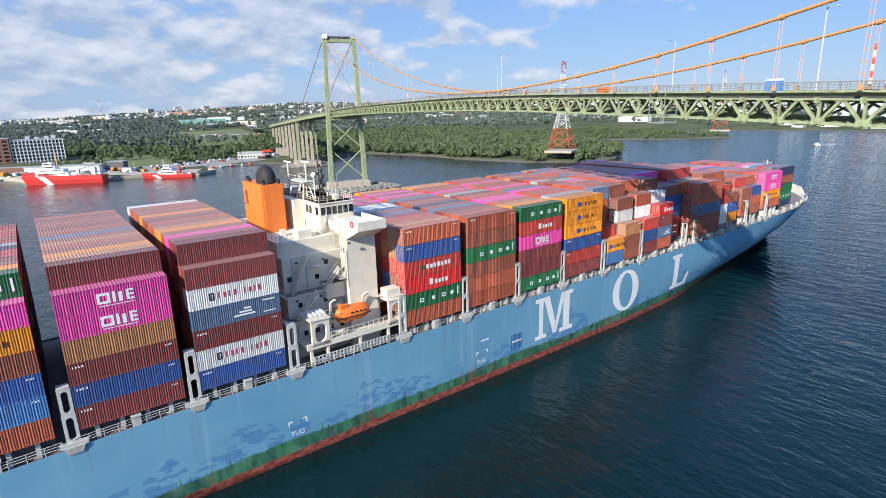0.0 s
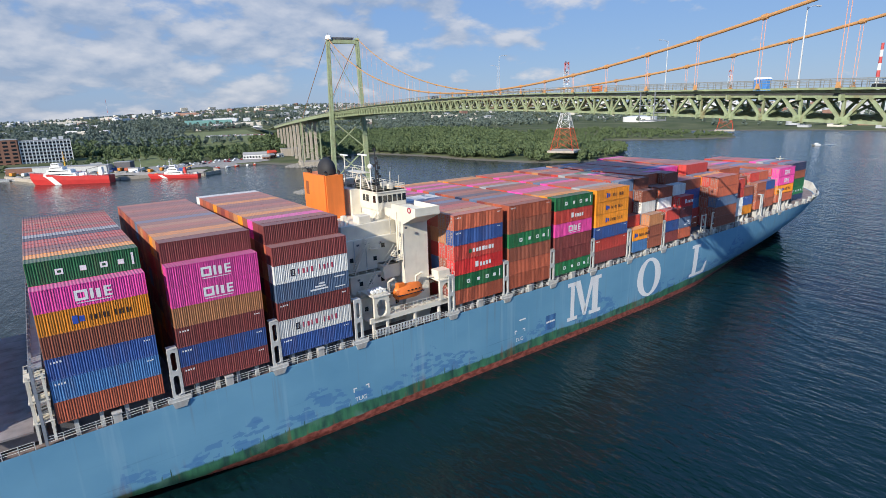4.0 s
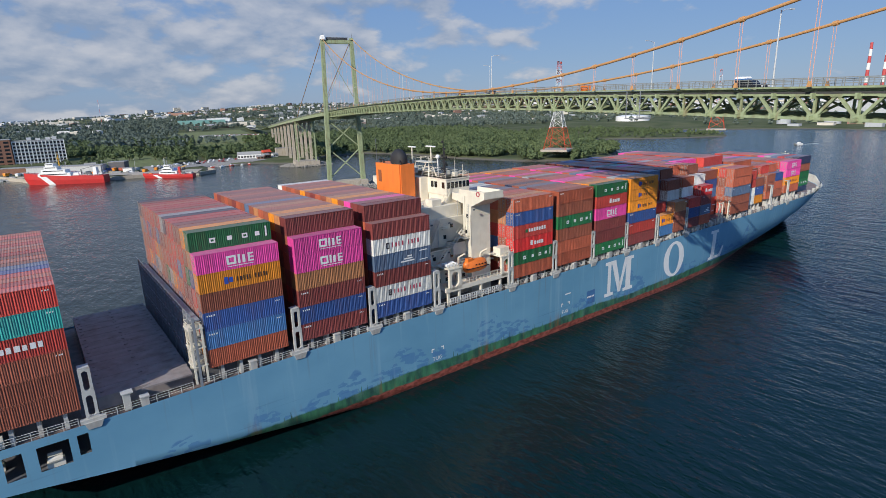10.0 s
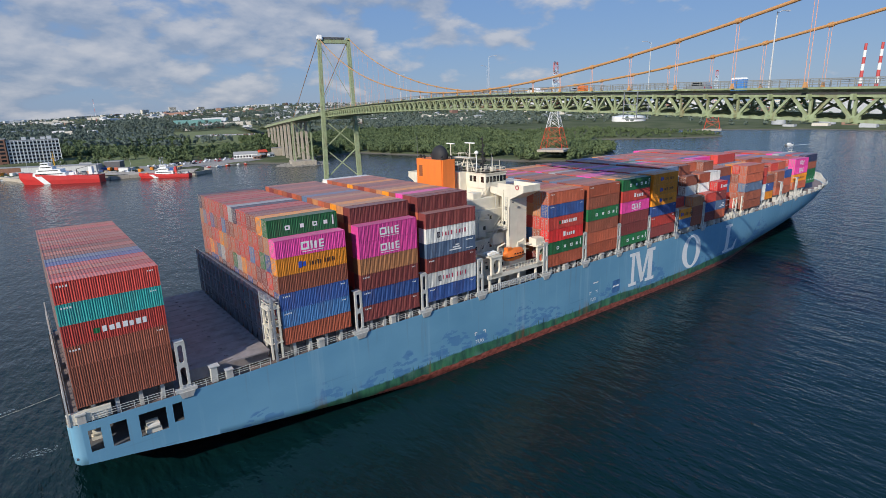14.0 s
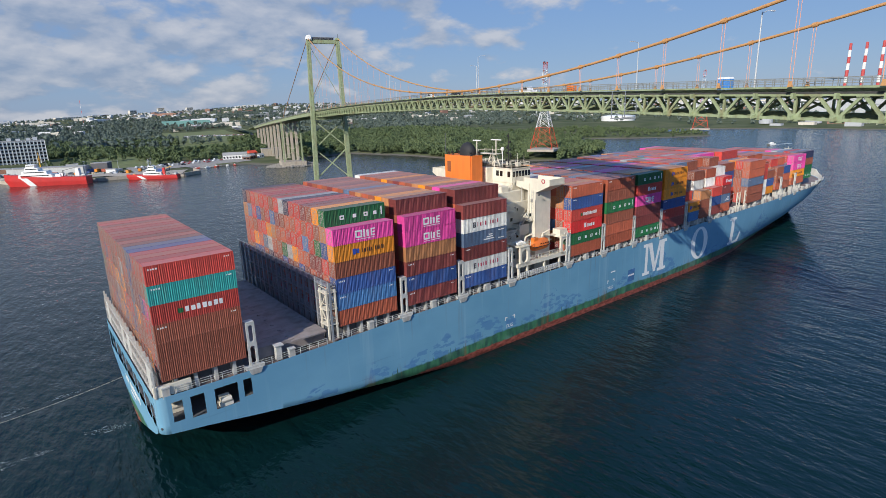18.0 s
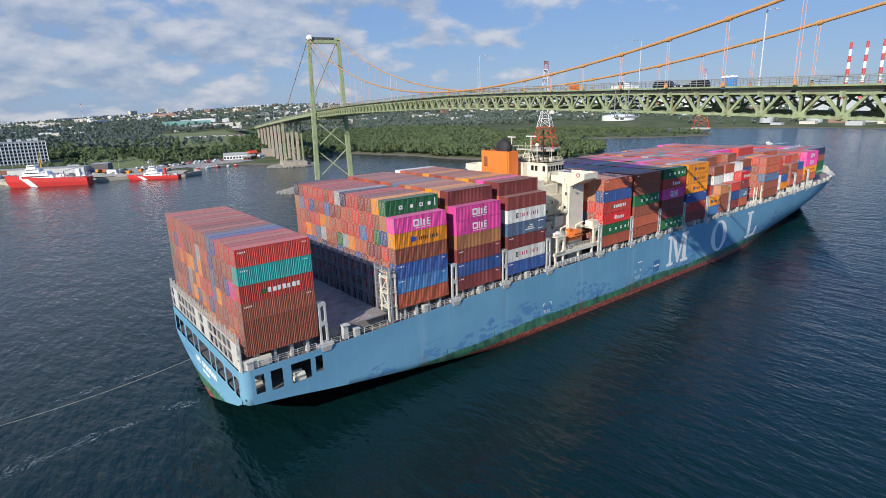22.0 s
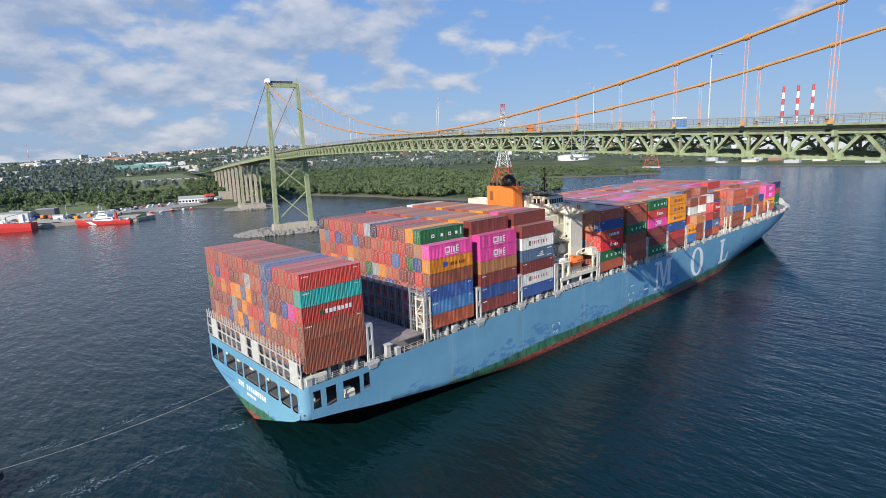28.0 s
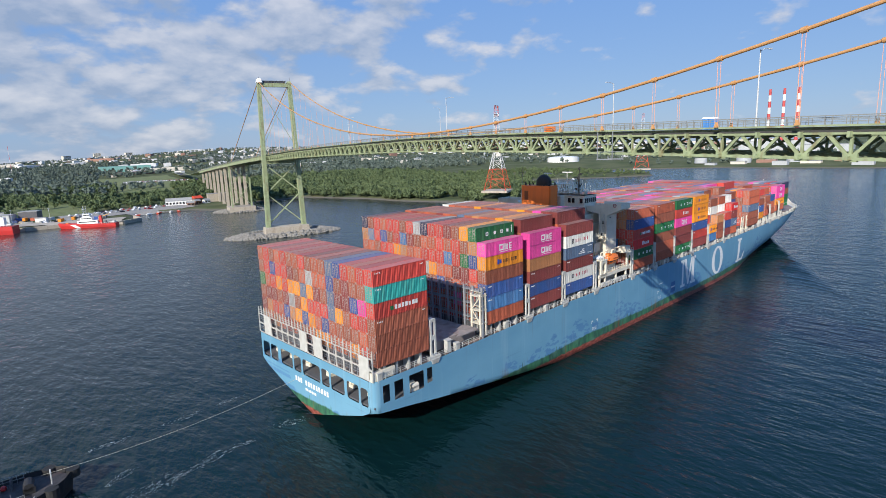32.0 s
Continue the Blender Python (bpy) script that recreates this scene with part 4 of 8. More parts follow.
MOVERS.append((rest, Matrix.Identity(4)))
RIDES = []           # other moving things with their own rows

# ---------- marks on the hull ----------


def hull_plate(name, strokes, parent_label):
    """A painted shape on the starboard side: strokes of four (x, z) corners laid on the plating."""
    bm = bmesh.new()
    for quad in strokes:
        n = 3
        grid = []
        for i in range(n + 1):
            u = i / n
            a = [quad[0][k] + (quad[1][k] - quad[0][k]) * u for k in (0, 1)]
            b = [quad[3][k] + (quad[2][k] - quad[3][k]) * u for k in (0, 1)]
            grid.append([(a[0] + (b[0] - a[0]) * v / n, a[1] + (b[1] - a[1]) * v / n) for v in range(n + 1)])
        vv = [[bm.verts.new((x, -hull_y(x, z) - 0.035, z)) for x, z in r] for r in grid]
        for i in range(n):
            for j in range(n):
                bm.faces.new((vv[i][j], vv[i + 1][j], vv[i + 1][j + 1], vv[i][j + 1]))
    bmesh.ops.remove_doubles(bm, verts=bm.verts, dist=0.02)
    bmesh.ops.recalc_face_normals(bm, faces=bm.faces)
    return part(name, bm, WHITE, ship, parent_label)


def rect(x0, x1, z0, z1):
    return ((x0, z0), (x1, z0), (x1, z1), (x0, z1))


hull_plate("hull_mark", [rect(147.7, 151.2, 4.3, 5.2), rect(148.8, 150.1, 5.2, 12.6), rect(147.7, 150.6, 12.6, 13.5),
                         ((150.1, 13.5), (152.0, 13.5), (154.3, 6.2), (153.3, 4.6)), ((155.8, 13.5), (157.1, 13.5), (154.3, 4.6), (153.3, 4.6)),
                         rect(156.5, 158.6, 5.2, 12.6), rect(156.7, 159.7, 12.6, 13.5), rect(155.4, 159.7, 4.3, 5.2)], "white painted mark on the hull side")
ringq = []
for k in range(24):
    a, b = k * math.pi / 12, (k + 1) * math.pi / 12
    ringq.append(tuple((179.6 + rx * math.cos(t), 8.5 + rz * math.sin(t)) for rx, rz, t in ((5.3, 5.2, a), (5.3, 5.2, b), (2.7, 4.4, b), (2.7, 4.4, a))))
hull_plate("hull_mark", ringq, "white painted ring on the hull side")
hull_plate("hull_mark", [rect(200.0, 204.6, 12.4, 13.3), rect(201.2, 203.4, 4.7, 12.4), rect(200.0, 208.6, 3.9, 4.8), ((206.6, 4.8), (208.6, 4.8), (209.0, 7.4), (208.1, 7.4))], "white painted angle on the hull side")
for x, z in ((93.3, 4.05), (131.4, 4.1)):
    words = bpy.data.curves.new("tug_sign", "FONT")
    words.body, words.size, words.align_x = "TUG", 1.15, "LEFT"
    flat = new("tug_sign", words)
    bpy.context.view_layer.update()
    lettering = bpy.data.meshes.new_from_object(flat)
    bpy.data.objects.remove(flat)
    lettering.materials.clear()
    lettering.materials.append(WHITE)
    sign = new("tug_sign", lettering)
    sign.parent = ship
    sign.matrix_basis = pose(x, -21.64, z, 90, 0, 0)
    tagged(sign, "white painted word on the hull side")
    for a, b in ((x - 0.2, x + 0.5), (x + 2.2, x + 2.9)):
        hull_plate("berth_mark", [rect(a, b, z + 2.35, z + 2.6)], "")
        c = a if a < x else b - 0.22
        hull_plate("berth_mark", [rect(c, c + 0.22, z + 1.8, z + 2.35)], "")
hull_plate("draught_mark", [rect(132.5, 134.5, 8.6, 8.9)], "")
bm = bmesh.new()
add_box(bm, 142.2, -21.62, 5.9, 3.2, 0.02, 3.4)
part("notice_panel", bm, PAINT["sky"], ship, "darker blue painted panel")
for k in range(5):
    bm = bmesh.new()
    add_box(bm, 141.1 + k * 0.55, -21.64, 6.0, 0.38, 0.02, 0.4)
    part("notice_bar", bm, WHITE, ship)
# name on the stern as plain bars
for k in range(20):
    if k == 3:
        continue
    bm = bmesh.new()
    if k < 13:
        add_box(bm, 22.45, 5.5 - k * 1.0, 6.35, 0.03, 0.62, 1.05)
    else:
        add_box(bm, 22.45, 1.8 - (k - 13) * 0.62, 4.9, 0.03, 0.4, 0.55)
    part("stern_bar", bm, WHITE, ship, "white bar of lettering on the stern")

# ---------- deck edge: lashing posts, stanchions, rails ----------


def lashing_post():
    bm = bmesh.new()
    add_frame(bm, -0.75, 0.75, 0.2, 3.9, 0, 0.35, 0.36)
    add_frame(bm, -0.7, 0.7, 3.9, 7.4, 0, 0.35, 0.36)
    add_box(bm, 0, 0.5, 7.5, 1.3, 1.3, 0.12)
    add_box(bm, 0, -0.25, 0.1, 3.0, 0.7, 0.5)
    add_box(bm, 0, -0.3, -0.6, 1.5, 0.6, 1.0, taper=1.5)
    return mesh_of("lashing_post", bm, STEELGREY)


POST = lashing_post()
bm = bmesh.new()
add_box(bm, 0, 0, 0.75, 1.0, 0.9, 1.5)
add_box(bm, 0, 0, 1.6, 1.2, 1.1, 0.2)
PEDESTAL = mesh_of("pedestal", bm, STEELGREY)


def fit_part(name, me, x, y, z, parent=ship):
    ob = new(name, me)
    ob.parent = parent
    ob.matrix_basis = pose(x, y, z)
    return ob


for x in (37.3, 66.6, 80.9, 95.2, 115.0, 129.0, 142.7, 156.3, 170.4, 185.3, 241.2, 255.6):
    fit_part("lashing_post", POST, x, -lerp_table(x, DECK_Y) + 0.45, lerp_table(x, DECK_Z) + 0.3)
for x in (24.2, 43.6, 59, 73.5, 88, 122, 135.8, 149.5, 163, 177.8, 192, 199.6, 206, 211, 219, 226, 232.5, 239, 247, 252, 260, 266, 272, 279, 285, 291):
    fit_part("pedestal", PEDESTAL, x, -lerp_table(x, DECK_Y) + 0.5, lerp_table(x, DECK_Z) - 0.3)


bm = bmesh.new()
add_box(bm, 0, 0, 0.35, 0.09, 0.09, 1.5)
RAIL_POST = mesh_of("rail_post", bm, STEELGREY)


def deck_rail(x0, x1, side=-1):
    """One length of rail along the deck edge: three bars carried by posts."""
    n = max(1, int((x1 - x0) / 1.6))
    bm = bmesh.new()
    for dz in (0.4, 0.75, 1.1):
        add_tube(bm, [(x, side * (lerp_table(x, DECK_Y) - 0.15), lerp_table(x, DECK_Z) + dz) for x in np.linspace(x0, x1, 5)], 0.04, 4)
    rail = part("deck_rail", bm, STEELGREY, ship)
    for k in range(n + 1):
        x = x0 + (x1 - x0) * k / n
        fit_part("rail_post", RAIL_POST, x, side * (lerp_table(x, DECK_Y) - 0.15), lerp_table(x, DECK_Z), rail)


edges = [24.8, 36.2, 50.6, 66, 80, 94.5, 115.6, 128.4, 142, 155.6, 169.8, 184.6, 200, 214, 228, 241, 255, 268, 281, 294]
for a, b in zip(edges, edges[1:]):
    deck_rail(a + 0.6, b - 0.6)
# coaming beam under the containers along the side
for x, ln in ((24, 12.2), (52.7, 12.2), (67.4, 12.2), (81.7, 12.2), (115.8, 12.2), (129.8, 12.2), (143.4, 12.2), (157, 12.2), (172, 12.7), (186.2, 12.5), (198.9, 12.2), (211.5, 12.2), (227, 12.5), (242, 12.5), (257, 12.2), (271.5, 12.2)):
    z0, z1 = lerp_table(x, DECK_Z) - 0.3, {24: 15.3, 52.7: 15.75, 67.4: 15.8, 81.7: 16.0, 157: 16.2}.get(x, 16.1) - 0.03
    z1 = {172: 16.27, 186.2: 16.37, 198.9: 16.47, 211.5: 16.77, 227: 17.17, 242: 17.67, 257: 18.07, 271.5: 18.57}.get(x, z1)
    half = 19.2 if x < 220 else 17.0 if x < 262 else 12.5
    bm = bmesh.new()
    add_box(bm, x + ln / 2, 0, (z0 + z1) / 2, ln - 0.2, half * 2, z1 - z0)
    part("hatch_cover", bm, DARKSTEEL, ship)
    for s in (-1, 1):
        for u in (0.15, 0.38, 0.62, 0.85):
            bm = bmesh.new()
            add_box(bm, x + ln * u, s * (half + 0.85), (z0 + z1) / 2, 0.5, 1.5, z1 - z0)
            part("stanchion", bm, STEELGREY, ship)
# the empty bay: three bare hatch covers with seams and lids
for k, (ya, yb) in enumerate(((-19.6, -6.6), (-6.5, 6.5), (6.6, 19.6))):
    bm = bmesh.new()
    add_box(bm, 44.3, (ya + yb) / 2, 14.5, 12.2, yb - ya, 1.9)
    for u in (0.25, 0.5, 0.75):
        add_box(bm, 44.3, ya + (yb - ya) * u, 15.46, 12.0, 0.12, 0.05)
    for xx in (38.9, 44.3, 49.8):
        for u in (0.12, 0.38, 0.62, 0.88):
            add_box(bm, xx, ya + (yb - ya) * u, 15.5, 0.5, 0.35, 0.12)
    part("hatch_cover", bm, HATCH, ship, "bare weathered grey-brown hatch cover")
bm = bmesh.new()
add_box(bm, 41.5, -20.7, 14.3, 0.9, 1.0, 2.4)
add_box(bm, 41.6, -20.7, 15.6, 1.5, 1.3, 0.15)
part("deck_locker", bm, STEELGREY, ship)
# added plate outlining a sunlit patch of floor rather than a built walkway
bm = bmesh.new()
add_prism(bm, [(43.5, -21.2), (50.2, -21.2), (50.2, -17.0), (47.5, -18.6)], 15.5, 15.75)
part("walkway", bm, HATCH, ship)

# lashing bridge across the ship, aft of the first full stack
bm = bmesh.new()
for z in (17.4, 20.4, 23.4):
    add_box(bm, 51.7, 0, z, 1.3, 41.0, 0.18)
part("walkway", bm, LASHGREY, ship, "grey lashing bridge platforms")
for r in range(18):
    y = Y0 - PITCH / 2 + r * PITCH
    bm = bmesh.new()
    add_box(bm, 51.2, y, 18.8, 0.35, 0.45, 10.8)
    if r % 3 == 0:
        add_span(bm, (51.2, y, 15.2), (51.2, y + PITCH * 0.95, 19.8), 0.18)
    for z in (18.4, 21.4, 24.3):
        add_box(bm, 51.1, y + PITCH / 2, z, 0.06, PITCH, 0.06)
    for d in (0.34, 0.67):
        add_box(bm, 51.25, y + PITCH * d, 19.2, 0.12, 0.12, 9.2)
    for z in (16.6, 19.6, 22.5):
        add_box(bm, 51.2, y + PITCH / 2, z, 0.1, PITCH, 0.1)
    part("lashing_frame", bm, LASHGREY, ship)
bm = bmesh.new()
for y in (-21.3, -18.9):
    for x in (50.6, 52.2):
        add_box(bm, x, y, 18.4, 0.3, 0.3, 9.0)
for z in (16.6, 19.4, 22.4):
    add_box(bm, 51.4, -20.1, z, 2.2, 2.8, 0.15)
    for y in (-21.4, -18.8):
        add_span(bm, (50.5, y, z + 1.0), (52.3, y, z + 1.0), 0.08)
    add_span(bm, (50.5, -21.4, z + 1.0), (50.5, -18.8, z + 1.0), 0.08)
add_span(bm, (50.6, -21.3, 16.6), (50.6, -18.9, 19.4), 0.16)
add_span(bm, (50.6, -18.9, 19.4), (50.6, -21.3, 22.4), 0.16)
part("lashing_tower", bm, CREAM, ship, "cream lashing tower with platforms")
for x0 in (178.2, 204.6, 210.4):
    bm = bmesh.new()
    yy = -lerp_table(x0, DECK_Y) + 0.6
    for x in (x0, x0 + 2.2):
        add_box(bm, x, yy, 18.2, 0.3, 0.3, 6.6)
    for z in (15.6, 18.0, 21.2):
        add_span(bm, (x0, yy, z), (x0 + 2.2, yy, z), 0.22)
    add_span(bm, (x0, yy, 15.6), (x0 + 2.2, yy, 18.0), 0.18)
    add_span(bm, (x0 + 2.2, yy, 18.0), (x0, yy, 21.2), 0.18)
    part("lashing_tower", bm, CREAM, ship, "cream lashing tower with diagonal braces")

# stern lashing frames above the transom: two tiers of arched openings between plain plates
plates = [(-20.2, -17.5), (-5.0, -2.1), (0.6, 3.2), (15.8, 18.7)]
for a, b in plates:
    bm = bmesh.new()
    add_box(bm, 22.85, (a + b) / 2, 15.15, 0.25, b - a, 4.3)
    bmesh.ops.bevel(bm, geom=bm.edges[:], offset=0.05, segments=1, affect="EDGES")
    part("stern_plate", bm, STEELGREY, ship, "plain light grey plate among the stern frames")
gaps = [(-21.4, -20.2), (-17.5, -5.0), (-2.1, 0.6), (3.2, 15.8), (18.7, 21.4)]
for a, b in gaps:
    n = max(1, round((b - a) / 2.5))
    for k in range(n):
        y0, y1 = a + (b - a) * k / n, a + (b - a) * (k + 1) / n
        for z0, z1 in ((13.0, 15.15), (15.15, 17.3)):
            bm = bmesh.new()
            add_frame(bm, y0 - (y0 + y1) / 2, y1 - (y0 + y1) / 2, z0, z1, 0, 0.22, 0.11, 0.4)
            part("stern_frame", bm, STEELGREY, ship, "", pose(22.85, (y0 + y1) / 2, 0, 0, 0, 90))
        bm = bmesh.new()
        for z in (13.7, 14.2, 15.9, 16.4):
            add_box(bm, 23.15, (y0 + y1) / 2, z, 0.06, y1 - y0 - 0.1, 0.06)
        add_box(bm, 23.15, (y0 + y1) / 2, 15.1, 0.09, 0.09, 4.2)
        part("stern_rail", bm, LASHGREY, ship)
bm = bmesh.new()
add_prism(bm, [(22.6, -21.3), (27.8, -21.3), (27.8, -20.7), (22.6, -20.7)], 13.1, 14.7)
part("bulwark", bm, CREAM, ship)
# rail along the top of the frames, with a post for each row
bm = bmesh.new()
for z in (17.75, 18.2):
    add_box(bm, 22.9, 0, z, 0.06, 42.6, 0.06)
guard = part("guard_rail", bm, STEELGREY, ship, "thin grey guard rail")
for k in range(35):
    y = -21.3 + k * 42.6 / 34
    bm = bmesh.new()
    add_box(bm, 22.9, y, 18.0 + 0.2 * (k % 2), 0.16, 0.16, 1.6 + 0.4 * (k % 2))
    part("post", bm, STEELGREY, guard)

# ---------- superstructure ----------
house = tagged(new("superstructure"), "cream steel deckhouse of several storeys")
house.parent = ship


def storey(x0, x1, y0, y1, z0, z1, name="storey", eave=0.0):
    bm = bmesh.new()
    add_box(bm, (x0 + x1) / 2, (y0 + y1) / 2, (z0 + z1) / 2, x1 - x0, y1 - y0, z1 - z0)
    if eave:
        add_box(bm, (x0 + x1) / 2, (y0 + y1) / 2, z1 - 0.1, x1 - x0 + eave, y1 - y0 + eave, 0.2)
    bmesh.ops.bevel(bm, geom=bm.edges[:], offset=0.06, segments=1, affect="EDGES")
    return part(name, bm, CREAM, house)


storey(97.0, 113.6, -16.2, 16.2, 13.6, 20.3, eave=1.2)
storey(97.4, 113.6, -14.8, 14.8, 20.3, 24.2, eave=1.0)
storey(103.8, 113.6, -15.7, 15.7, 22.6, 25.2, eave=0.2)
storey(97.6, 113.2, -13.4, 13.4, 24.2, 30.2)
storey(97.3, 113.0, -12.6, 12.6, 30.2, 32.75)
storey(103.9, 105.9, -4.6, 6.0, 32.75, 37.9)
storey(106.0, 112.4, -11.0, 11.0, 32.75, 34.4)
storey(101.2, 103.6, -12.3, -9.9, 32.75, 34.1)
storey(105.8, 112.2, -11.2, 11.2, 34.4, 37.9, "wheelhouse", eave=0.35)
for s in (-1, 1):
    bm = bmesh.new()
    prof = [(-21.6, 35.0), (-21.6, 34.5), (-21.2, 34.3), (-17.5, 32.6), (-17.5, 13.7), (-15.0, 13.7), (-15.0, 33.0), (-11.3, 33.6), (-11.3, 35.0)]
    lo = [bm.verts.new((107.2, s * -y * -1, z)) for y, z in prof]
    hi = [bm.verts.new((112.5, s * -y * -1, z)) for y, z in prof]
    for i in range(len(prof)):
        j = (i + 1) % len(prof)
        bm.faces.new((lo[i], lo[j], hi[j], hi[i]))
    bm.faces.new(lo)
    bm.faces.new(hi[::-1])
    bmesh.ops.recalc_face_normals(bm, faces=bm.faces)
    part("bridge_wing", bm, CREAM, house, "tall cream side wall carrying the bridge wing")
    bm = bmesh.new()
    for x in (107.3, 112.4):
        add_box(bm, x, s * 17.6, 35.45, 0.12, 7.9, 0.95)
    add_box(bm, 109.85, s * 21.5, 35.45, 5.2, 0.12, 0.95)
    part("wing_bulwark", bm, CREAM, house)
# windows
pane = bmesh.new()
add_box(pane, 0, 0, 0, 0.06, 0.9, 1.3)
PANE_X = mesh_of("pane", pane, GLASS)
pane = bmesh.new()
add_box(pane, 0, 0, 0, 0.78, 0.06, 1.3)
PANE_Y = mesh_of("pane", pane, GLASS)
for y in (-10.2, -7.6, -6.3, 6.4, 7.6, 10.2):
    fit_part("pane", PANE_X, 105.77, y, 36.5, house)
for s in (-1, 1):
    for k in range(6):
        fit_part("pane", PANE_Y, 106.45 + k * 1.05, s * 11.23, 36.5, house)
pane = bmesh.new()
add_box(pane, 0, 0, 0, 0.06, 0.55, 0.75)
PANE_S = mesh_of("pane", pane, GLASS)
pane = bmesh.new()
add_box(pane, 0, 0, 0, 0.7, 0.06, 0.8)
PANE_T = mesh_of("pane", pane, GLASS)
for y in (-11.5, -6.5, -1, 4, 9):
    for z, x in ((27.4, 97.57), (22.2, 97.37)):
        fit_part("pane", PANE_S, x, y, z, house)
for y, z in ((-16.3, 30.6), (-16.0, 27.2)):
    fit_part("pane", PANE_S, 107.17, y, z, house)
for x in (99.5, 101.5, 104.0, 106.0):
    fit_part("pane", PANE_T, x, -14.83, 22.4, house)
    fit_part("pane", PANE_T, x, -16.23, 18.0, house)
for x, y, z in ((106.0, -14.86, 21.4), (100.2, -16.26, 15.0), (104.9, -16.26, 15.0)):
    bm = bmesh.new()
    add_box(bm, x, y, z, 0.9, 0.06, 2.0)
    part("door", bm, STEELGREY, house)


def rail_loop(pts, name="railing", material=CREAM, h=1.1):
    bm = bmesh.new()
    for a, b in zip(pts, pts[1:]):
        a, b = Vector(a), Vector(b)
        n = max(1, int((b - a).length / 1.5))
        for k in range(n + 1):
            p = a + (b - a) * k / n
            add_box(bm, p.x, p.y, p.z + h / 2, 0.07, 0.07, h)
        for dz in (0.4, 0.75, h):
            add_span(bm, a + Vector((0, 0, dz)), b + Vector((0, 0, dz)), 0.06)
    return part(name, bm, material, house)


rail_loop([(107, -16.6, 20.3), (97.0, -16.6, 20.3), (96.6, 16, 20.3)])
rail_loop([(107, -15.2, 24.2), (97.2, -15.2, 24.2), (97.2, 14, 24.2)])
rail_loop([(105.9, -11.0, 37.9), (112.1, -11.0, 37.9), (112.1, 11.0, 37.9), (105.9, 11.0, 37.9), (105.9, -11.0, 37.9)])
rail_loop([(97.4, -12.4, 32.75), (97.4, -5.4, 32.75)])
for x, y, z, sx, sy, sz in ((100.2, -8.2, 33.3, 0.9, 0.9, 1.1), (99.3, -10.8, 30.9, 1.4, 1.4, 1.4), (103.0, -12.9, 24.9, 1.0, 0.8, 1.4), (105.6, -16.0, 21.0, 1.6, 0.8, 1.3), (99.0, -15.6, 20.8, 1.2, 1.0, 1.0), (110.0, -9.0, 38.4, 0.9, 0.9, 1.0), (108.0, 4.0, 38.5, 1.6, 1.6, 1.2), (111.0, -5.0, 38.3, 1.2, 0.7, 0.8)):
    bm = bmesh.new()
    add_box(bm, x, y, z, sx, sy, sz)
    bmesh.ops.bevel(bm, geom=bm.edges[:], offset=0.06, segments=1, affect="EDGES")
    part("vent_box", bm, CREAM, house)
bm = bmesh.new()
add_tube(bm, [(107.0, -17.5, 24.4), (107.0, -17.5, 31.0)], 0.09, 6)
add_tube(bm, [(107.05, -15.6, 25.4), (107.05, -15.6, 34.6)], 0.12, 6)
part("pipe", bm, CREAM, house)
# pipes, lamps and lockers on the starboard and after walls
for x, y, z0, z1 in ((99.2, -13.5, 24.3, 30.0), (101.6, -13.5, 24.3, 29.2), (105.4, -14.95, 20.5, 24.0), (98.2, -16.35, 13.8, 19.8), (102.6, -16.35, 13.8, 19.8), (107.1, -13.2, 25.4, 33.6)):
    bm = bmesh.new()
    add_tube(bm, [(x, y, z0), (x, y, z1)], 0.09, 6)
    part("pipe", bm, STEELGREY, house)
for x, y, z in ((100.0, -13.5, 29.2), (104.6, -13.5, 29.0), (99.0, -14.95, 23.2), (103.2, -14.95, 23.2), (101.2, -16.35, 19.2), (104.2, -16.35, 19.2), (107.1, -18.6, 32.2)):
    bm = bmesh.new()
    add_box(bm, x, y, z, 0.45, 0.22, 0.3)
    part("wall_lamp", bm, DARKSTEEL, house)
for x, z in ((98.6, 26.6), (103.4, 26.2), (105.2, 28.4)):
    fit_part("pane", PANE_T, x, -13.43, z, house)
for x, y, z in ((98.4, -11.8, 33.1), (99.3, -11.6, 33.1), (103.0, -8.0, 33.2), (104.9, -7.0, 33.3)):
    bm = bmesh.new()
    add_tube(bm, [(x, y, z - 0.4), (x, y, z + 0.5)], 0.28, 10, 0.2)
    part("mushroom_vent", bm, CREAM, house)
for y in (-19.8,):
    bm = bmesh.new()
    for k in range(12):
        a, b = k * math.pi / 6, (k + 1) * math.pi / 6
        add_span(bm, (107.12, y + 0.45 * math.cos(a), 35.45 + 0.45 * math.sin(a)), (107.12, y + 0.45 * math.cos(b), 35.45 + 0.45 * math.sin(b)), 0.13)
    part("lifebuoy", bm, REDTXT, house, "red lifebuoy")
# small platforms and a ladder on the after walls
for x, y, z in ((103.0, -13.9, 28.2), (106.6, -16.3, 26.0), (97.2, -11.0, 27.6)):
    bm = bmesh.new()
    add_box(bm, x, y, z, 1.8, 1.5, 0.12)
    part("platform", bm, CREAM, house)
    rail_loop([(x - 0.9, y + 0.7, z), (x - 0.9, y - 0.7, z), (x + 0.9, y - 0.7, z)])
bm = bmesh.new()
for dy in (-0.25, 0.25):
    add_box(bm, 107.1, -16.6 + dy, 29.6, 0.06, 0.06, 7.0)
for k in range(20):
    add_box(bm, 107.1, -16.6, 26.3 + k * 0.35, 0.05, 0.5, 0.05)
part("ladder", bm, STEELGREY, house)
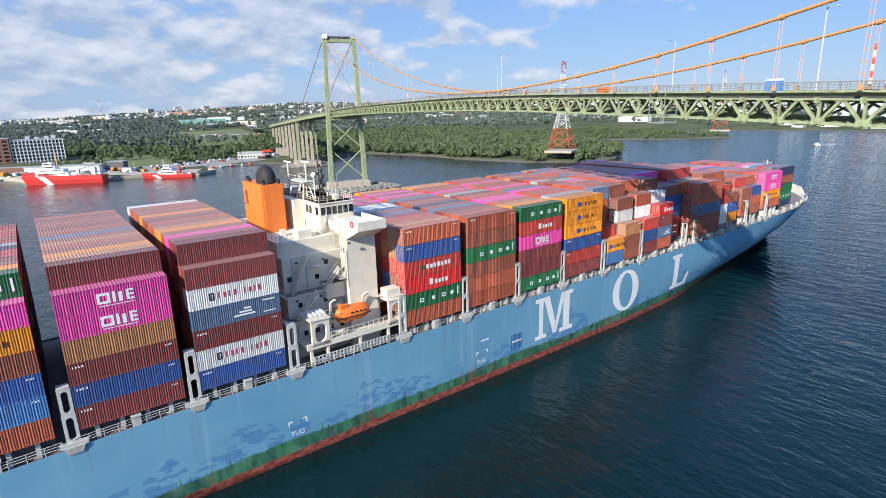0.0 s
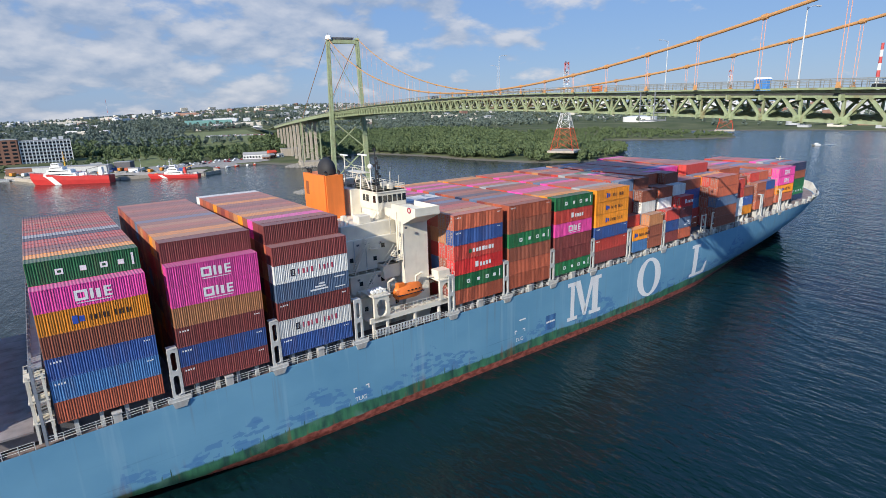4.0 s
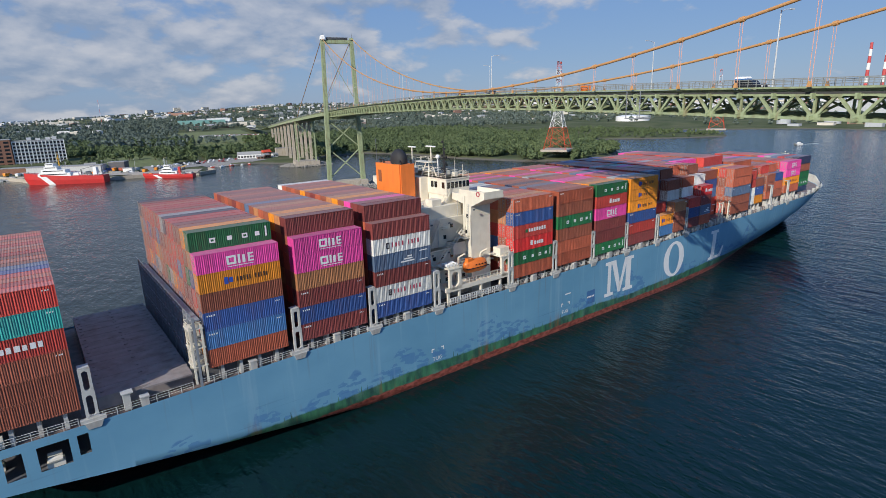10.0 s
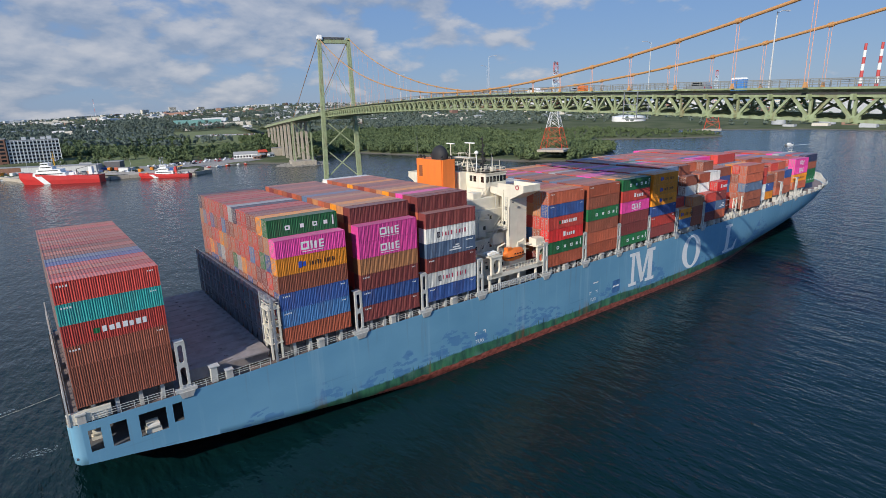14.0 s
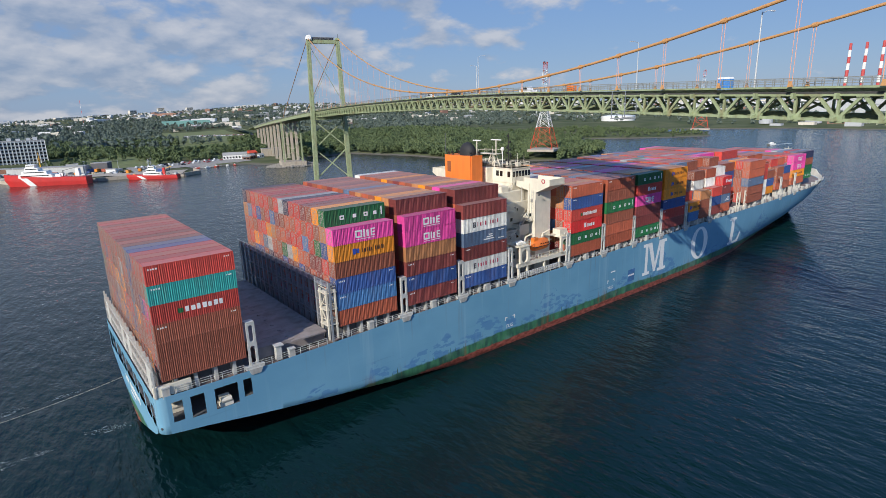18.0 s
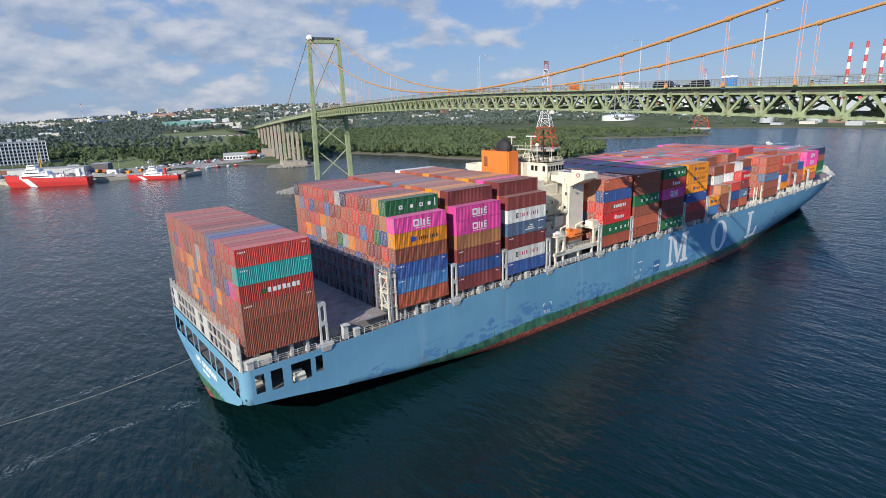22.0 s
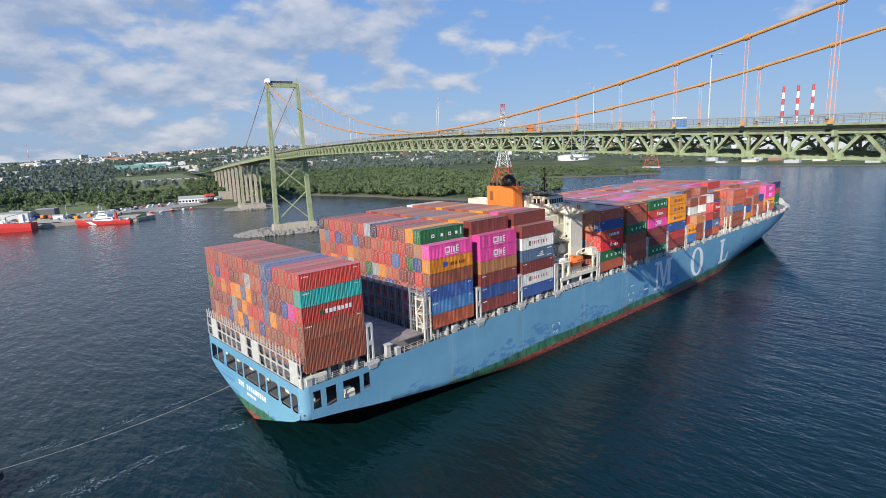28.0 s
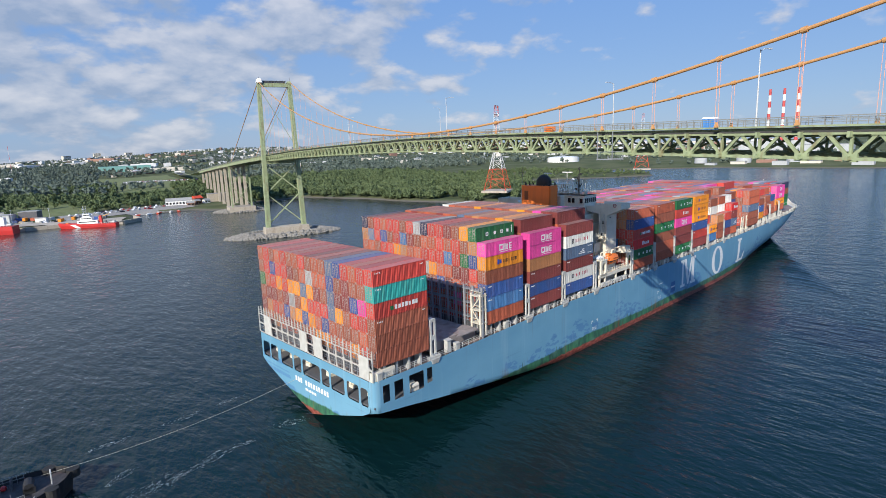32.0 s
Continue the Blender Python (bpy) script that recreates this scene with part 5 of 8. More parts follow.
# stairs between the decks
for (xa, za), (xb, zb), y in (((103.5, 30.2), (106.8, 35.2), -11.0), ((98.5, 24.2), (101.5, 30.2), -14.2), ((103.4, 24.2), (106.6, 27.6), -15.5), ((99, 20.3), (102.2, 24.2), -15.7)):
    bm = bmesh.new()
    for dy in (-0.45, 0.45):
        add_span(bm, (xa, y + dy, za), (xb, y + dy, zb), 0.08, 0.25)
        add_span(bm, (xa, y + dy, za + 1.0), (xb, y + dy, zb + 1.0), 0.06)
    n = int((zb - za) / 0.28)
    for k in range(n):
        u = (k + 0.5) / n
        add_box(bm, xa + (xb - xa) * u, y, za + (zb - za) * u, 0.26, 0.9, 0.04)
    part("stair", bm, CREAM, house)
# funnel
funnel = tagged(new("funnel"), "orange funnel with black exhaust cowl")
funnel.parent = ship
bm = bmesh.new()
add_prism(bm, [(98.7, -4.6), (102.6, -4.6), (102.6, 5.5), (98.7, 5.5)], 32.7, 41.0)
bmesh.ops.bevel(bm, geom=[e for e in bm.edges if abs(e.verts[0].co.z - e.verts[1].co.z) > 3], offset=0.25, segments=2, affect="EDGES")
part("casing", bm, FUNNEL, funnel, "smooth orange funnel casing")
bm = bmesh.new()
add_box(bm, 98.67, 3.6, 38.2, 0.06, 1.3, 2.6)
part("louvre", bm, mat("brown_louvre", (0.25, 0.08, 0.03), 0.7), funnel)
bm = bmesh.new()
rings = []
for k in range(7):
    u = k / 6
    r = max(0.0, 1 - u ** 1.9) ** 0.62
    rings.append([bm.verts.new((100.9 + 1.6 * r * math.cos(a * math.pi / 8), -1.0 + 2.4 * r * math.sin(a * math.pi / 8), 41.9 + 2.3 * u)) for a in range(16)])
base = [bm.verts.new((100.9 + 1.6 * math.cos(a * math.pi / 8), -1.0 + 2.4 * math.sin(a * math.pi / 8), 40.9)) for a in range(16)]
rings.insert(0, base)
for a, b in zip(rings, rings[1:]):
    for k in range(16):
        f = bm.faces.new((a[k], a[(k + 1) % 16], b[(k + 1) % 16], b[k]))
        f.smooth = True
bmesh.ops.remove_doubles(bm, verts=bm.verts, dist=0.01)
part("cowl", bm, BLACK, funnel, "black rounded exhaust cowl")
for x, y, r in ((99.4, -3.9, 0.26), (99.4, 2.9, 0.22), (99.5, 4.4, 0.25), (102.0, 3.6, 0.2), (102.0, -4.0, 0.22)):
    bm = bmesh.new()
    add_tube(bm, [(x, y, 40.9), (x, y, 41.5), (x - 0.3, y, 41.8)], r, 10)
    part("exhaust_pipe", bm, BLACK, funnel)
bm = bmesh.new()
add_tube(bm, [(99.0, 5.2, 40.9), (99.0, 5.2, 46.2)], 0.06, 6)
part("whip_aerial", bm, DARKSTEEL, funnel)
# radar mast
mast = tagged(new("radar_mast"), "cream lattice radar mast with scanners and black aerial masts")
mast.parent = ship
for sx in (-1, 1):
    for sy in (-1, 1):
        bm = bmesh.new()
        add_span(bm, (106.6 + sx * 1.0, -4.0 + sy * 1.4, 37.9), (106.7 + sx * 0.35, -4.0 + sy * 0.5, 41.0), 0.22)
        part("leg", bm, CREAM, mast)
bm = bmesh.new()
for z, e in ((39.0, 1.05), (40.0, 0.75)):
    for sx in (-1, 1):
        add_span(bm, (106.65 + sx * e * 0.75, -4.0 - e, z), (106.65 + sx * e * 0.75, -4.0 + e, z), 0.1)
        add_span(bm, (106.65 - e * 0.75, -4.0 + sx * e, z), (106.65 + e * 0.75, -4.0 + sx * e, z), 0.1)
part("cross_bar", bm, CREAM, mast)
bm = bmesh.new()
add_box(bm, 106.4, -3.0, 41.05, 2.2, 6.4, 0.14)
for x in (105.4, 107.4):
    add_span(bm, (x, -6.1, 42.0), (x, 0.1, 42.0), 0.06)
    for y in (-6.1, -3, 0.1):
        add_box(bm, x, y, 41.55, 0.06, 0.06, 0.95)
part("platform", bm, CREAM, mast)
for x, y, z, ln in ((106.6, -5.0, 44.3, 3.4), (105.9, 1.2, 44.0, 2.8)):
    bm = bmesh.new()
    add_tube(bm, [(x, y, 41.0 if y < 0 else 37.9), (x, y, z)], 0.13, 8)
    part("scanner_pole", bm, CREAM, mast)
    bm = bmesh.new()
    add_box(bm, x, y, z + 0.12, 0.35, ln, 0.26)
    bmesh.ops.bevel(bm, geom=bm.edges[:], offset=0.05, segments=1, affect="EDGES")
    part("radar_scanner", bm, WHITEPAINT, mast)
bm = bmesh.new()
bmesh.ops.create_icosphere(bm, subdivisions=2, radius=0.5, matrix=pose(107.4, -6.4, 42.2))
add_tube(bm, [(107.4, -6.4, 37.9), (107.4, -6.4, 41.9)], 0.1, 8)
part("satellite_dome", bm, WHITEPAINT, mast)
for x, y, h in ((107.3, -8.6, 46.0), (108.4, -7.6, 43.4), (110.2, -8.8, 41.2), (111.5, -7.0, 41.8), (112, 2, 42.4), (110, 6, 41.0), (111.8, -9.4, 40.4)):
    bm = bmesh.new()
    add_tube(bm, [(x, y, 37.8), (x, y, h)], 0.15 if h > 43 else 0.06, 6, 0.08 if h > 43 else 0.04)
    if h > 43:
        for k in range(5):
            z = 39.4 + k * (h - 40.2) / 4
            add_span(bm, (x, y - 0.9 + 0.12 * k, z), (x, y + 0.9 - 0.12 * k, z), 0.09)
            add_box(bm, x, y + (0.8 - 0.12 * k) * (-1) ** k, z + 0.25, 0.3, 0.3, 0.45)
    part("aerial", bm, BLACK if h > 43 else CREAM, mast)

# ---------- boat station ----------
station = tagged(new("boat_station"), "cream lifeboat platform with arched frames")
station.parent = ship
for x0, x1 in ((98.4, 101.4), (112.4, 115.6)):
    bm = bmesh.new()
    add_frame(bm, x0, x1, 17.4, 21.6, -20.9, 0.5, 0.55)
    part("arched_frame", bm, CREAM, station)
    bm = bmesh.new()
    add_box(bm, (x0 + x1) / 2, -19.0, 21.7, x1 - x0 + 0.4, 4.6, 0.2)
    part("platform", bm, CREAM, station)
for x in (98.2, 101.0, 106.8, 112.2, 115.4):
    bm = bmesh.new()
    add_box(bm, x, -20.8, 15.7, 0.4, 0.45, 3.8)
    part("upright", bm, CREAM, station)
bm = bmesh.new()
add_box(bm, 106.6, -20.9, 17.5, 18.2, 0.5, 0.9)
add_box(bm, 106.6, -18.6, 17.3, 18.2, 4.2, 0.2)
part("beam", bm, CREAM, station)
for x in (103.2, 109.2):
    bm = bmesh.new()
    add_span(bm, (x, -17.2, 17.6), (x, -18.2, 22.8), 0.35)
    add_span(bm, (x, -18.2, 22.8), (x - 0.2, -20.4, 24.0), 0.3)
    part("davit", bm, CREAM, station)
for k in range(4):
    for j in range(2):
        bm = bmesh.new()
        add_tube(bm, [(98.9 + k * 0.72, -20.2 + j, 22.2), (98.9 + k * 0.72, -19.4 + j, 22.2)], 0.32, 8)
        part("liferaft_canister", bm, WHITEPAINT, station)
bm = bmesh.new()
add_box(bm, 113.9, -19.4, 22.6, 2.6, 2.2, 1.6)
part("locker", bm, CREAM, station)
for a, b in (((98.3, -21.2, 21.8), (101.6, -21.2, 21.8)), ((112.2, -21.2, 21.8), (115.8, -21.2, 21.8)), ((101.6, -21.1, 18.0), (112.2, -21.1, 18.0))):
    bm = bmesh.new()
    n = int((b[0] - a[0]) / 0.9)
    for k in range(n + 1):
        add_box(bm, a[0] + (b[0] - a[0]) * k / n, a[1], a[2] + 0.55, 0.07, 0.07, 1.1)
    for dz in (0.5, 1.1):
        add_span(bm, (a[0], a[1], a[2] + dz), (b[0], b[1], b[2] + dz), 0.07)
    part("railing", bm, CREAM, station)
# stowed gangway along the rail
bm = bmesh.new()
for k in range(22):
    x = 98.6 + k * 0.62
    add_box(bm, x, -21.1, 15.1, 0.16, 0.3, 1.2)
for z in (14.6, 15.1, 15.7):
    add_span(bm, (98.4, -21.1, z), (112.4, -21.1, z), 0.14)
part("gangway", bm, GALV, ship, "stowed aluminium gangway")
# lifeboat: a closed orange capsule
bm = bmesh.new()
sect = []
for k in range(13):
    u = -1 + 2 * k / 12
    w = (1 - abs(u) ** 3.2) ** 0.5
    sect.append([bm.verts.new((u * 3.2, 1.25 * w * math.cos(a) * (1.0 if math.sin(a) < 0.2 else 0.86), (1.35 if math.sin(a) < 0 else 1.5) * (0.25 + 0.75 * w) * math.sin(a))) for a in [j * math.pi / 8 for j in range(16)]])
for a, b in zip(sect, sect[1:]):
    for k in range(16):
        bm.faces.new((a[k], b[k], b[(k + 1) % 16], a[(k + 1) % 16]))
bm.faces.new(sect[0])
bm.faces.new(sect[-1][::-1])
for f in bm.faces:
    f.smooth = True
lifeboat = thing("lifeboat", None, None, "closed orange lifeboat hanging in its davits", "lifeboat")
part("boat_hull", bm, RESCUE, lifeboat)
bm = bmesh.new()
add_box(bm, -1.6, 0, 1.5, 1.3, 1.1, 0.7)
part("cockpit", bm, RESCUE, lifeboat)
for k in range(4):
    bm = bmesh.new()
    add_box(bm, -0.6 + k * 0.8, -1.16, 0.45, 0.35, 0.1, 0.22)
    part("porthole", bm, GLASS, lifeboat)
bm = bmesh.new()
add_box(bm, 0, 0, -0.15, 5.6, 2.52, 0.14)
part("fender", bm, DARKTXT, lifeboat)
MOVERS.append((lifeboat, pose(106.3, -19.6, 20.8)))

# ---------- bow ----------
bm = bmesh.new()
xs = [286, 289, 292, 295, 298, 301, 304, 307, 310, 312.5, 314.5, 316.5, 318, 319.2, 319.9]
for a, b in zip(xs, xs[1:]):
    for s in (-1, 1):
        q = []
        for x in (a, b):
            y, z = lerp_table(x, DECK_Y), lerp_table(x, DECK_Z)
            h = 1.2 + 1.5 * min(1, max(0, (x - 307) / 2))
            q.append([Vector((x, s * (y + 0.02), z - 0.2)), Vector((x + 0.6, s * (y + 0.7), z + h)), Vector((x + 0.4, s * (y + 0.4), z + h)), Vector((x, s * max(y - 0.3, 0), z - 0.2))])
        for i in range(3):
            bm.faces.new([bm.verts.new(p) for p in (q[0][i], q[1][i], q[1][i + 1], q[0][i + 1])])
bmesh.ops.remove_doubles(bm, verts=bm.verts, dist=0.005)
bmesh.ops.recalc_face_normals(bm, faces=bm.faces)
part("bow_bulwark", bm, CREAM, ship, "cream bulwark round the bow")
# dark plates laid on the bulwark imitate the shade inside open ports
for x in (289.2, 294.2):
    bm = bmesh.new()
    y = lerp_table(x, DECK_Y)
    add_span(bm, (x - 0.9, -lerp_table(x - 0.9, DECK_Y) - 0.58, lerp_table(x, DECK_Z) + 3.0), (x + 0.9, -lerp_table(x + 0.9, DECK_Y) - 0.58, lerp_table(x, DECK_Z) + 3.0), 0.1, 1.0)
    part("mooring_port_plate", bm, DARKSTEEL, ship, "dark plate standing in for the shade of a mooring opening")
bm = bmesh.new()
add_box(bm, 286.4, 0, 20.5, 0.5, 26, 6.0)
for y in (-12, -6, 0, 6, 12):
    add_box(bm, 287.2, y, 19.5, 1.2, 0.3, 4.2, taper=0.4)
part("breakwater", bm, CREAM, ship, "cream breakwater plate behind the bow")
foremast = tagged(new("foremast"), "short cream foremast with lights")
foremast.parent = ship
bm = bmesh.new()
add_tube(bm, [(302.6, 0, 18), (302.6, 0, 29.5)], 0.4, 10, 0.2)
part("pole", bm, CREAM, foremast)
bm = bmesh.new()
add_box(bm, 302.6, 0, 26.6, 2.0, 2.6, 0.15)
add_span(bm, (302.6, -1.6, 28.6), (302.6, 1.6, 28.6), 0.15)
part("platform", bm, CREAM, foremast)
for y in (-1.5, 0, 1.5):
    bm = bmesh.new()
    add_box(bm, 302.6, y, 28.95, 0.4, 0.4, 0.5)
    part("light", bm, DARKSTEEL, foremast)

# ---------- water disturbed by the ship ----------


def wave_fan(name, label):
    """A train of short curved crests running aft from the bow: one rippled sheet of water."""
    bm = bmesh.new()
    nu, nv = 420, 18
    grid = []
    for i in range(nu + 1):
        u = i / nu
        out = 2 + 118 * u
        row = []
        for j in range(nv + 1):
            v = j / nv
            w = 4 + 26 * u
            y = 1.0 - out * 0.27 - out * out * 0.0006 - (v - 0.25) * w
            x = 309 - out - 0.26 * (v - 0.25) * w + 5 * u * math.sin(v * 3.1)
            bell = math.sin(math.pi * min(1, max(0, v))) ** 1.3
            fade = (1 - u) ** 0.5 * bell * min(1, u * 10)
            ph = u * 150 + v * 2.0 + 0.7 * math.sin(u * 23)
            z = 0.04 + fade * (0.42 + 0.15 * math.sin(u * 41 + 1)) * (1 - abs(math.sin(ph * 0.5))) ** 1.2 * 2.0
            row.append(bm.verts.new((x, y, z)))
        grid.append(row)
    for i in range(nu):
        for j in range(nv):
            f = bm.faces.new((grid[i][j], grid[i + 1][j], grid[i + 1][j + 1], grid[i][j + 1]))
            f.smooth = True
    bmesh.ops.recalc_face_normals(bm, faces=bm.faces)
    if sum(f.normal.z for f in bm.faces) < 0:
        bmesh.ops.reverse_faces(bm, faces=bm.faces)
    ob = thing(name, bm, WATER, label, "waves")
    MOVERS.append((ob, Matrix.Identity(4)))


wave_fan("bow_wave", "low dark crests spreading from the bow")


def foam_patch(cx, cy, w, h, turn, seed):
    """One eddy of wash: thin curling strands and flecks lying on the water."""
    r = random.Random(seed)
    bm = bmesh.new()

    def strand(pts, wide):
        vs = []
        for k, (px, py) in enumerate(pts):
            e = wide * math.sin(math.pi * (k + 0.5) / len(pts)) * r.uniform(0.35, 1.2)
            vs.append((bm.verts.new((px, py - e, 0.05)), bm.verts.new((px + e * 0.4, py + e, 0.05))))
        for p, q in zip(vs, vs[1:]):
            bm.faces.new((p[0], q[0], q[1], p[1]))

    for _ in range(int(8 + w * 1.4)):
        # broken arcs of an uneven oval
        a0, bend, k = r.uniform(0, 6.28), r.uniform(0.15, 0.7), r.gauss(0.8, 0.35)
        n = 7
        strand([(w / 2 * k * math.cos(a0 + bend * i / n) + r.gauss(0, 0.08), h / 2 * k * math.sin(a0 + bend * i / n) + r.gauss(0, 0.08)) for i in range(n)], r.choice((0.015, 0.02, 0.03, 0.07)))
    for _ in range(int(40 + w * h * 3)):
        a, k = r.uniform(0, 6.28), r.gauss(0.8, 0.35)
        x, y = w / 2 * k * math.cos(a), h / 2 * k * math.sin(a)
        c = r.uniform(-0.8, 0.8)
        ln = r.uniform(0.03, 0.16)
        strand([(x + math.cos(c) * ln * i, y + math.sin(c) * ln * i + r.gauss(0, 0.03)) for i in range(4)], r.uniform(0.01, 0.035))
    ob = thing("wash_foam", bm, FOAM, "broken white foam of the propeller wash", "foam", "flecks of wash foam", "stuff")
    MOVERS.append((ob, pose(cx, cy, 0, 0, 0, turn)))


for k, (x, y, w, h, turn) in enumerate(((17.8, 0.2, 6, 2.2, -12), (7.5, -0.6, 4, 1.1, -5), (2.2, -0.8, 5, 2.4, 8), (-2.5, -2.2, 6, 1.3, 10), (-6.5, -2.4, 6, 3.2, 20), (-11, -3.6, 6, 3.2, 25), (-12, 4.5, 5, 1.6, 25), (-16, -4.5, 6, 3.5, 15), (3.2, 18.6, 7, 1.4, 3), (-10.5, 18.2, 6, 1.2, 0), (13.5, 19.4, 5, 1.0, 5))):
    foam_patch(x, y, w, h, turn, 50 + k)

# ---------- suspension bridge ----------
# bridge space: x along the span from the far tower, y across from the near cable, z up
SPAN_MID, CABLE_LOW, CABLE_TOP, WIDE = 222.95, 56.6, 96.8, 19.15
bridge = tagged(new("suspension_bridge"), "pale green steel suspension bridge with orange cables over the harbour", "bridge")
bridge.matrix_basis = pose(191.94, 237.67, 0, 0, 0, -105.46)
ROAD = [(-1200, 15), (-900, 16), (-620, 24.5), (-475, 32.2), (-288, 41.1), (-157, 46.6), (-60, 50.4), (0, 52.4), (60, 54.2), (120, 55.3), (180, 56.0), (215, 56.2), (250, 55.9), (290, 55.1), (318, 54.4), (380, 52.8), (446, 50.6), (640, 44), (1200, 30)]


def road_z(s):
    return lerp_table(s, ROAD) - 0.45


def cable_z(s):
    return CABLE_LOW + (CABLE_TOP - CABLE_LOW) * ((s - SPAN_MID) / SPAN_MID) ** 2


def bpoint(s, o, z):
    a = radians(-105.46)
    return Vector((191.94 + math.cos(a) * s - math.sin(a) * o, 237.67 + math.sin(a) * s + math.cos(a) * o, z))


# deck
cuts = [-1200 + k * 20 for k in range(60)] + [k * 10.74 - 0.0 for k in range(0, 43)] + [500, 560, 640, 800, 1000, 1200]
bm = bmesh.new()
prev = None
for s in cuts:
    z = road_z(s)
    ring = [bm.verts.new((s, y, zz)) for y, zz in ((1.2, z - 0.85), (WIDE - 1.2, z - 0.85), (WIDE - 1.2, z - 0.6), (1.2, z - 0.6))]
    if prev:
        for k in range(4):
            bm.faces.new((prev[k], ring[k], ring[(k + 1) % 4], prev[(k + 1) % 4]))
    prev = ring
part("roadway", bm, ASPHALT, bridge, "dark asphalt road deck")
bm = bmesh.new()
for a, b in zip(cuts, cuts[1:]):
    add_span(bm, (a, WIDE / 2, road_z(a) - 0.93), (b, WIDE / 2, road_z(b) - 0.93), WIDE - 2.6, 0.14)
part("deck_plate", bm, BGREEN, bridge, "pale green steel deck plate under the road")
for y in (1.4, WIDE - 1.4):
    bm = bmesh.new()
    for a, b in zip(cuts, cuts[1:]):
        add_span(bm, (a, y, road_z(a) - 0.08), (b, y, road_z(b) - 0.08), 1.5, 0.22)
    part("walkway", bm, BGREEN, bridge, "pale edge walkway slab")
    bm = bmesh.new()
    for a, b in zip(cuts, cuts[1:]):
        yy = 1.7 if y < 5 else WIDE - 1.7
        add_span(bm, (a, yy, road_z(a) - 0.65), (b, yy, road_z(b) - 0.65), 0.3, 0.8)
    part("edge_girder", bm, BGREEN, bridge)
# centre kerb and lane lines
bm = bmesh.new()
for s in range(-150, 440, 12):
    for y in (WIDE / 2 - 3.6, WIDE / 2 + 3.6):
        add_span(bm, (s, y, road_z(s) - 0.588), (s + 4, y, road_z(s + 4) - 0.588), 0.15, 0.01)
part("lane_marking", bm, WHITE, bridge)
# railings, one length per panel near by, long lengths far off
PANEL = 5.37
S0 = 291.27 - PANEL * 54


def rail_length(s0, s1, y):
    bm = bmesh.new()
    n = max(1, round((s1 - s0) / 2.7))
    for k in range(n):
        s = s0 + (s1 - s0) * k / n
        add_box(bm, s, y, road_z(s) + 0.52, 0.08, 0.08, 1.05)
    for dz, w in ((0.4, 0.05), (0.72, 0.05), (1.05, 0.09)):
        add_span(bm, (s0, y, road_z(s0) + dz), (s1, y, road_z(s1) + dz), w)
    return part("bridge_rail", bm, RAILSTEEL, bridge)


for y in (0.75, 2.4, WIDE - 0.75, WIDE - 2.4):
    for k in range(0, 84, 4):
        s = S0 + k * PANEL
        if s < 446:
            rail_length(s, s + 4 * PANEL, y)
    for s in range(-480, 0, 80):
        rail_length(s, s + 80, y)
# stiffening trusses
for side, y in (("near", 1.5), ("far", WIDE - 1.5)):
    rest = bmesh.new()
    for k in range(84):
        s = S0 + k * PANEL
        if s > 448:
            break
        sm, sn = s + PANEL / 2, s + PANEL
        zt0, zb0, ztm, zb1 = road_z(s) - 0.95, road_z(s) - 3.9, road_z(sm) - 0.95, road_z(sn) - 3.9
        near = side == "near" and s > 130
        members = [("diagonal", (s, y, zb0), (sm, y, ztm), 0.36, 0.3), ("diagonal", (sm, y, ztm), (sn, y, zb1), 0.36, 0.3), ("vertical", (s, y, zb0), (s, y, zt0), 0.3, 0.3), ("gusset", (s - 0.75, y, zb0 + 0.12), (s + 0.75, y, zb0 + 0.12), 0.46, 0.95), ("gusset", (sm - 0.75, y, ztm), (sm + 0.75, y, ztm), 0.46, 0.6)]
        for nm, a, b, w, h in members:
            if near:
                bm = bmesh.new()
                add_span(bm, a, b, w, h, (0, 1, 0) if nm != "gusset" else (0, 0, 1))
                part(nm, bm, BGREEN, bridge)
            else:
                add_span(rest, a, b, w, h, (0, 1, 0) if nm != "gusset" else (0, 0, 1))
    tagged(part("truss", rest, BGREEN, bridge), "", kind="stuff")
    for k in range(0, 84, 2):
        s = S0 + k * PANEL
        if s > 448:
            break
        for dz, h in ((3.9, 0.36), (0.95, 0.36)):
            bm = bmesh.new()
            add_span(bm, (s, y, road_z(s) - dz), (s + PANEL * 2, y, road_z(s + PANEL * 2) - dz), 0.55, h)
            part("chord", bm, BGREEN, bridge)
bm = bmesh.new()
for k in range(84):
    s = S0 + k * PANEL
    if s > 448:
        break
    z = road_z(s)
    add_span(bm, (s, 0.55, z - 3.9), (s, WIDE - 0.55, z - 3.9), 0.3, 0.4)
    add_span(bm, (s, 0.55, z - 1.1), (s, WIDE - 0.55, z - 1.1), 0.3, 0.7)
    add_span(bm, (s, 0.6, z - 3.8), (s, WIDE / 2, z - 1.2), 0.25)
    add_span(bm, (s, WIDE - 0.6, z - 3.8), (s, WIDE / 2, z - 1.2), 0.25)
    add_span(bm, (s, 0.55, z - 3.9), (s + PANEL, WIDE - 0.55, z - 3.9), 0.22)
tagged(part("floor_beam", bm, BGREEN, bridge), "", kind="stuff")
bm = bmesh.new()
for y in (4.5, 7.5, 11.6, 14.6):
    for k in range(84):
        s = S0 + k * PANEL
        if s < 448:
            add_span(bm, (s, y, road_z(s) - 0.8), (s + PANEL, y, road_z(s + PANEL) - 0.8), 0.25, 0.5)
tagged(part("stringer", bm, BGREEN, bridge), "", kind="stuff")
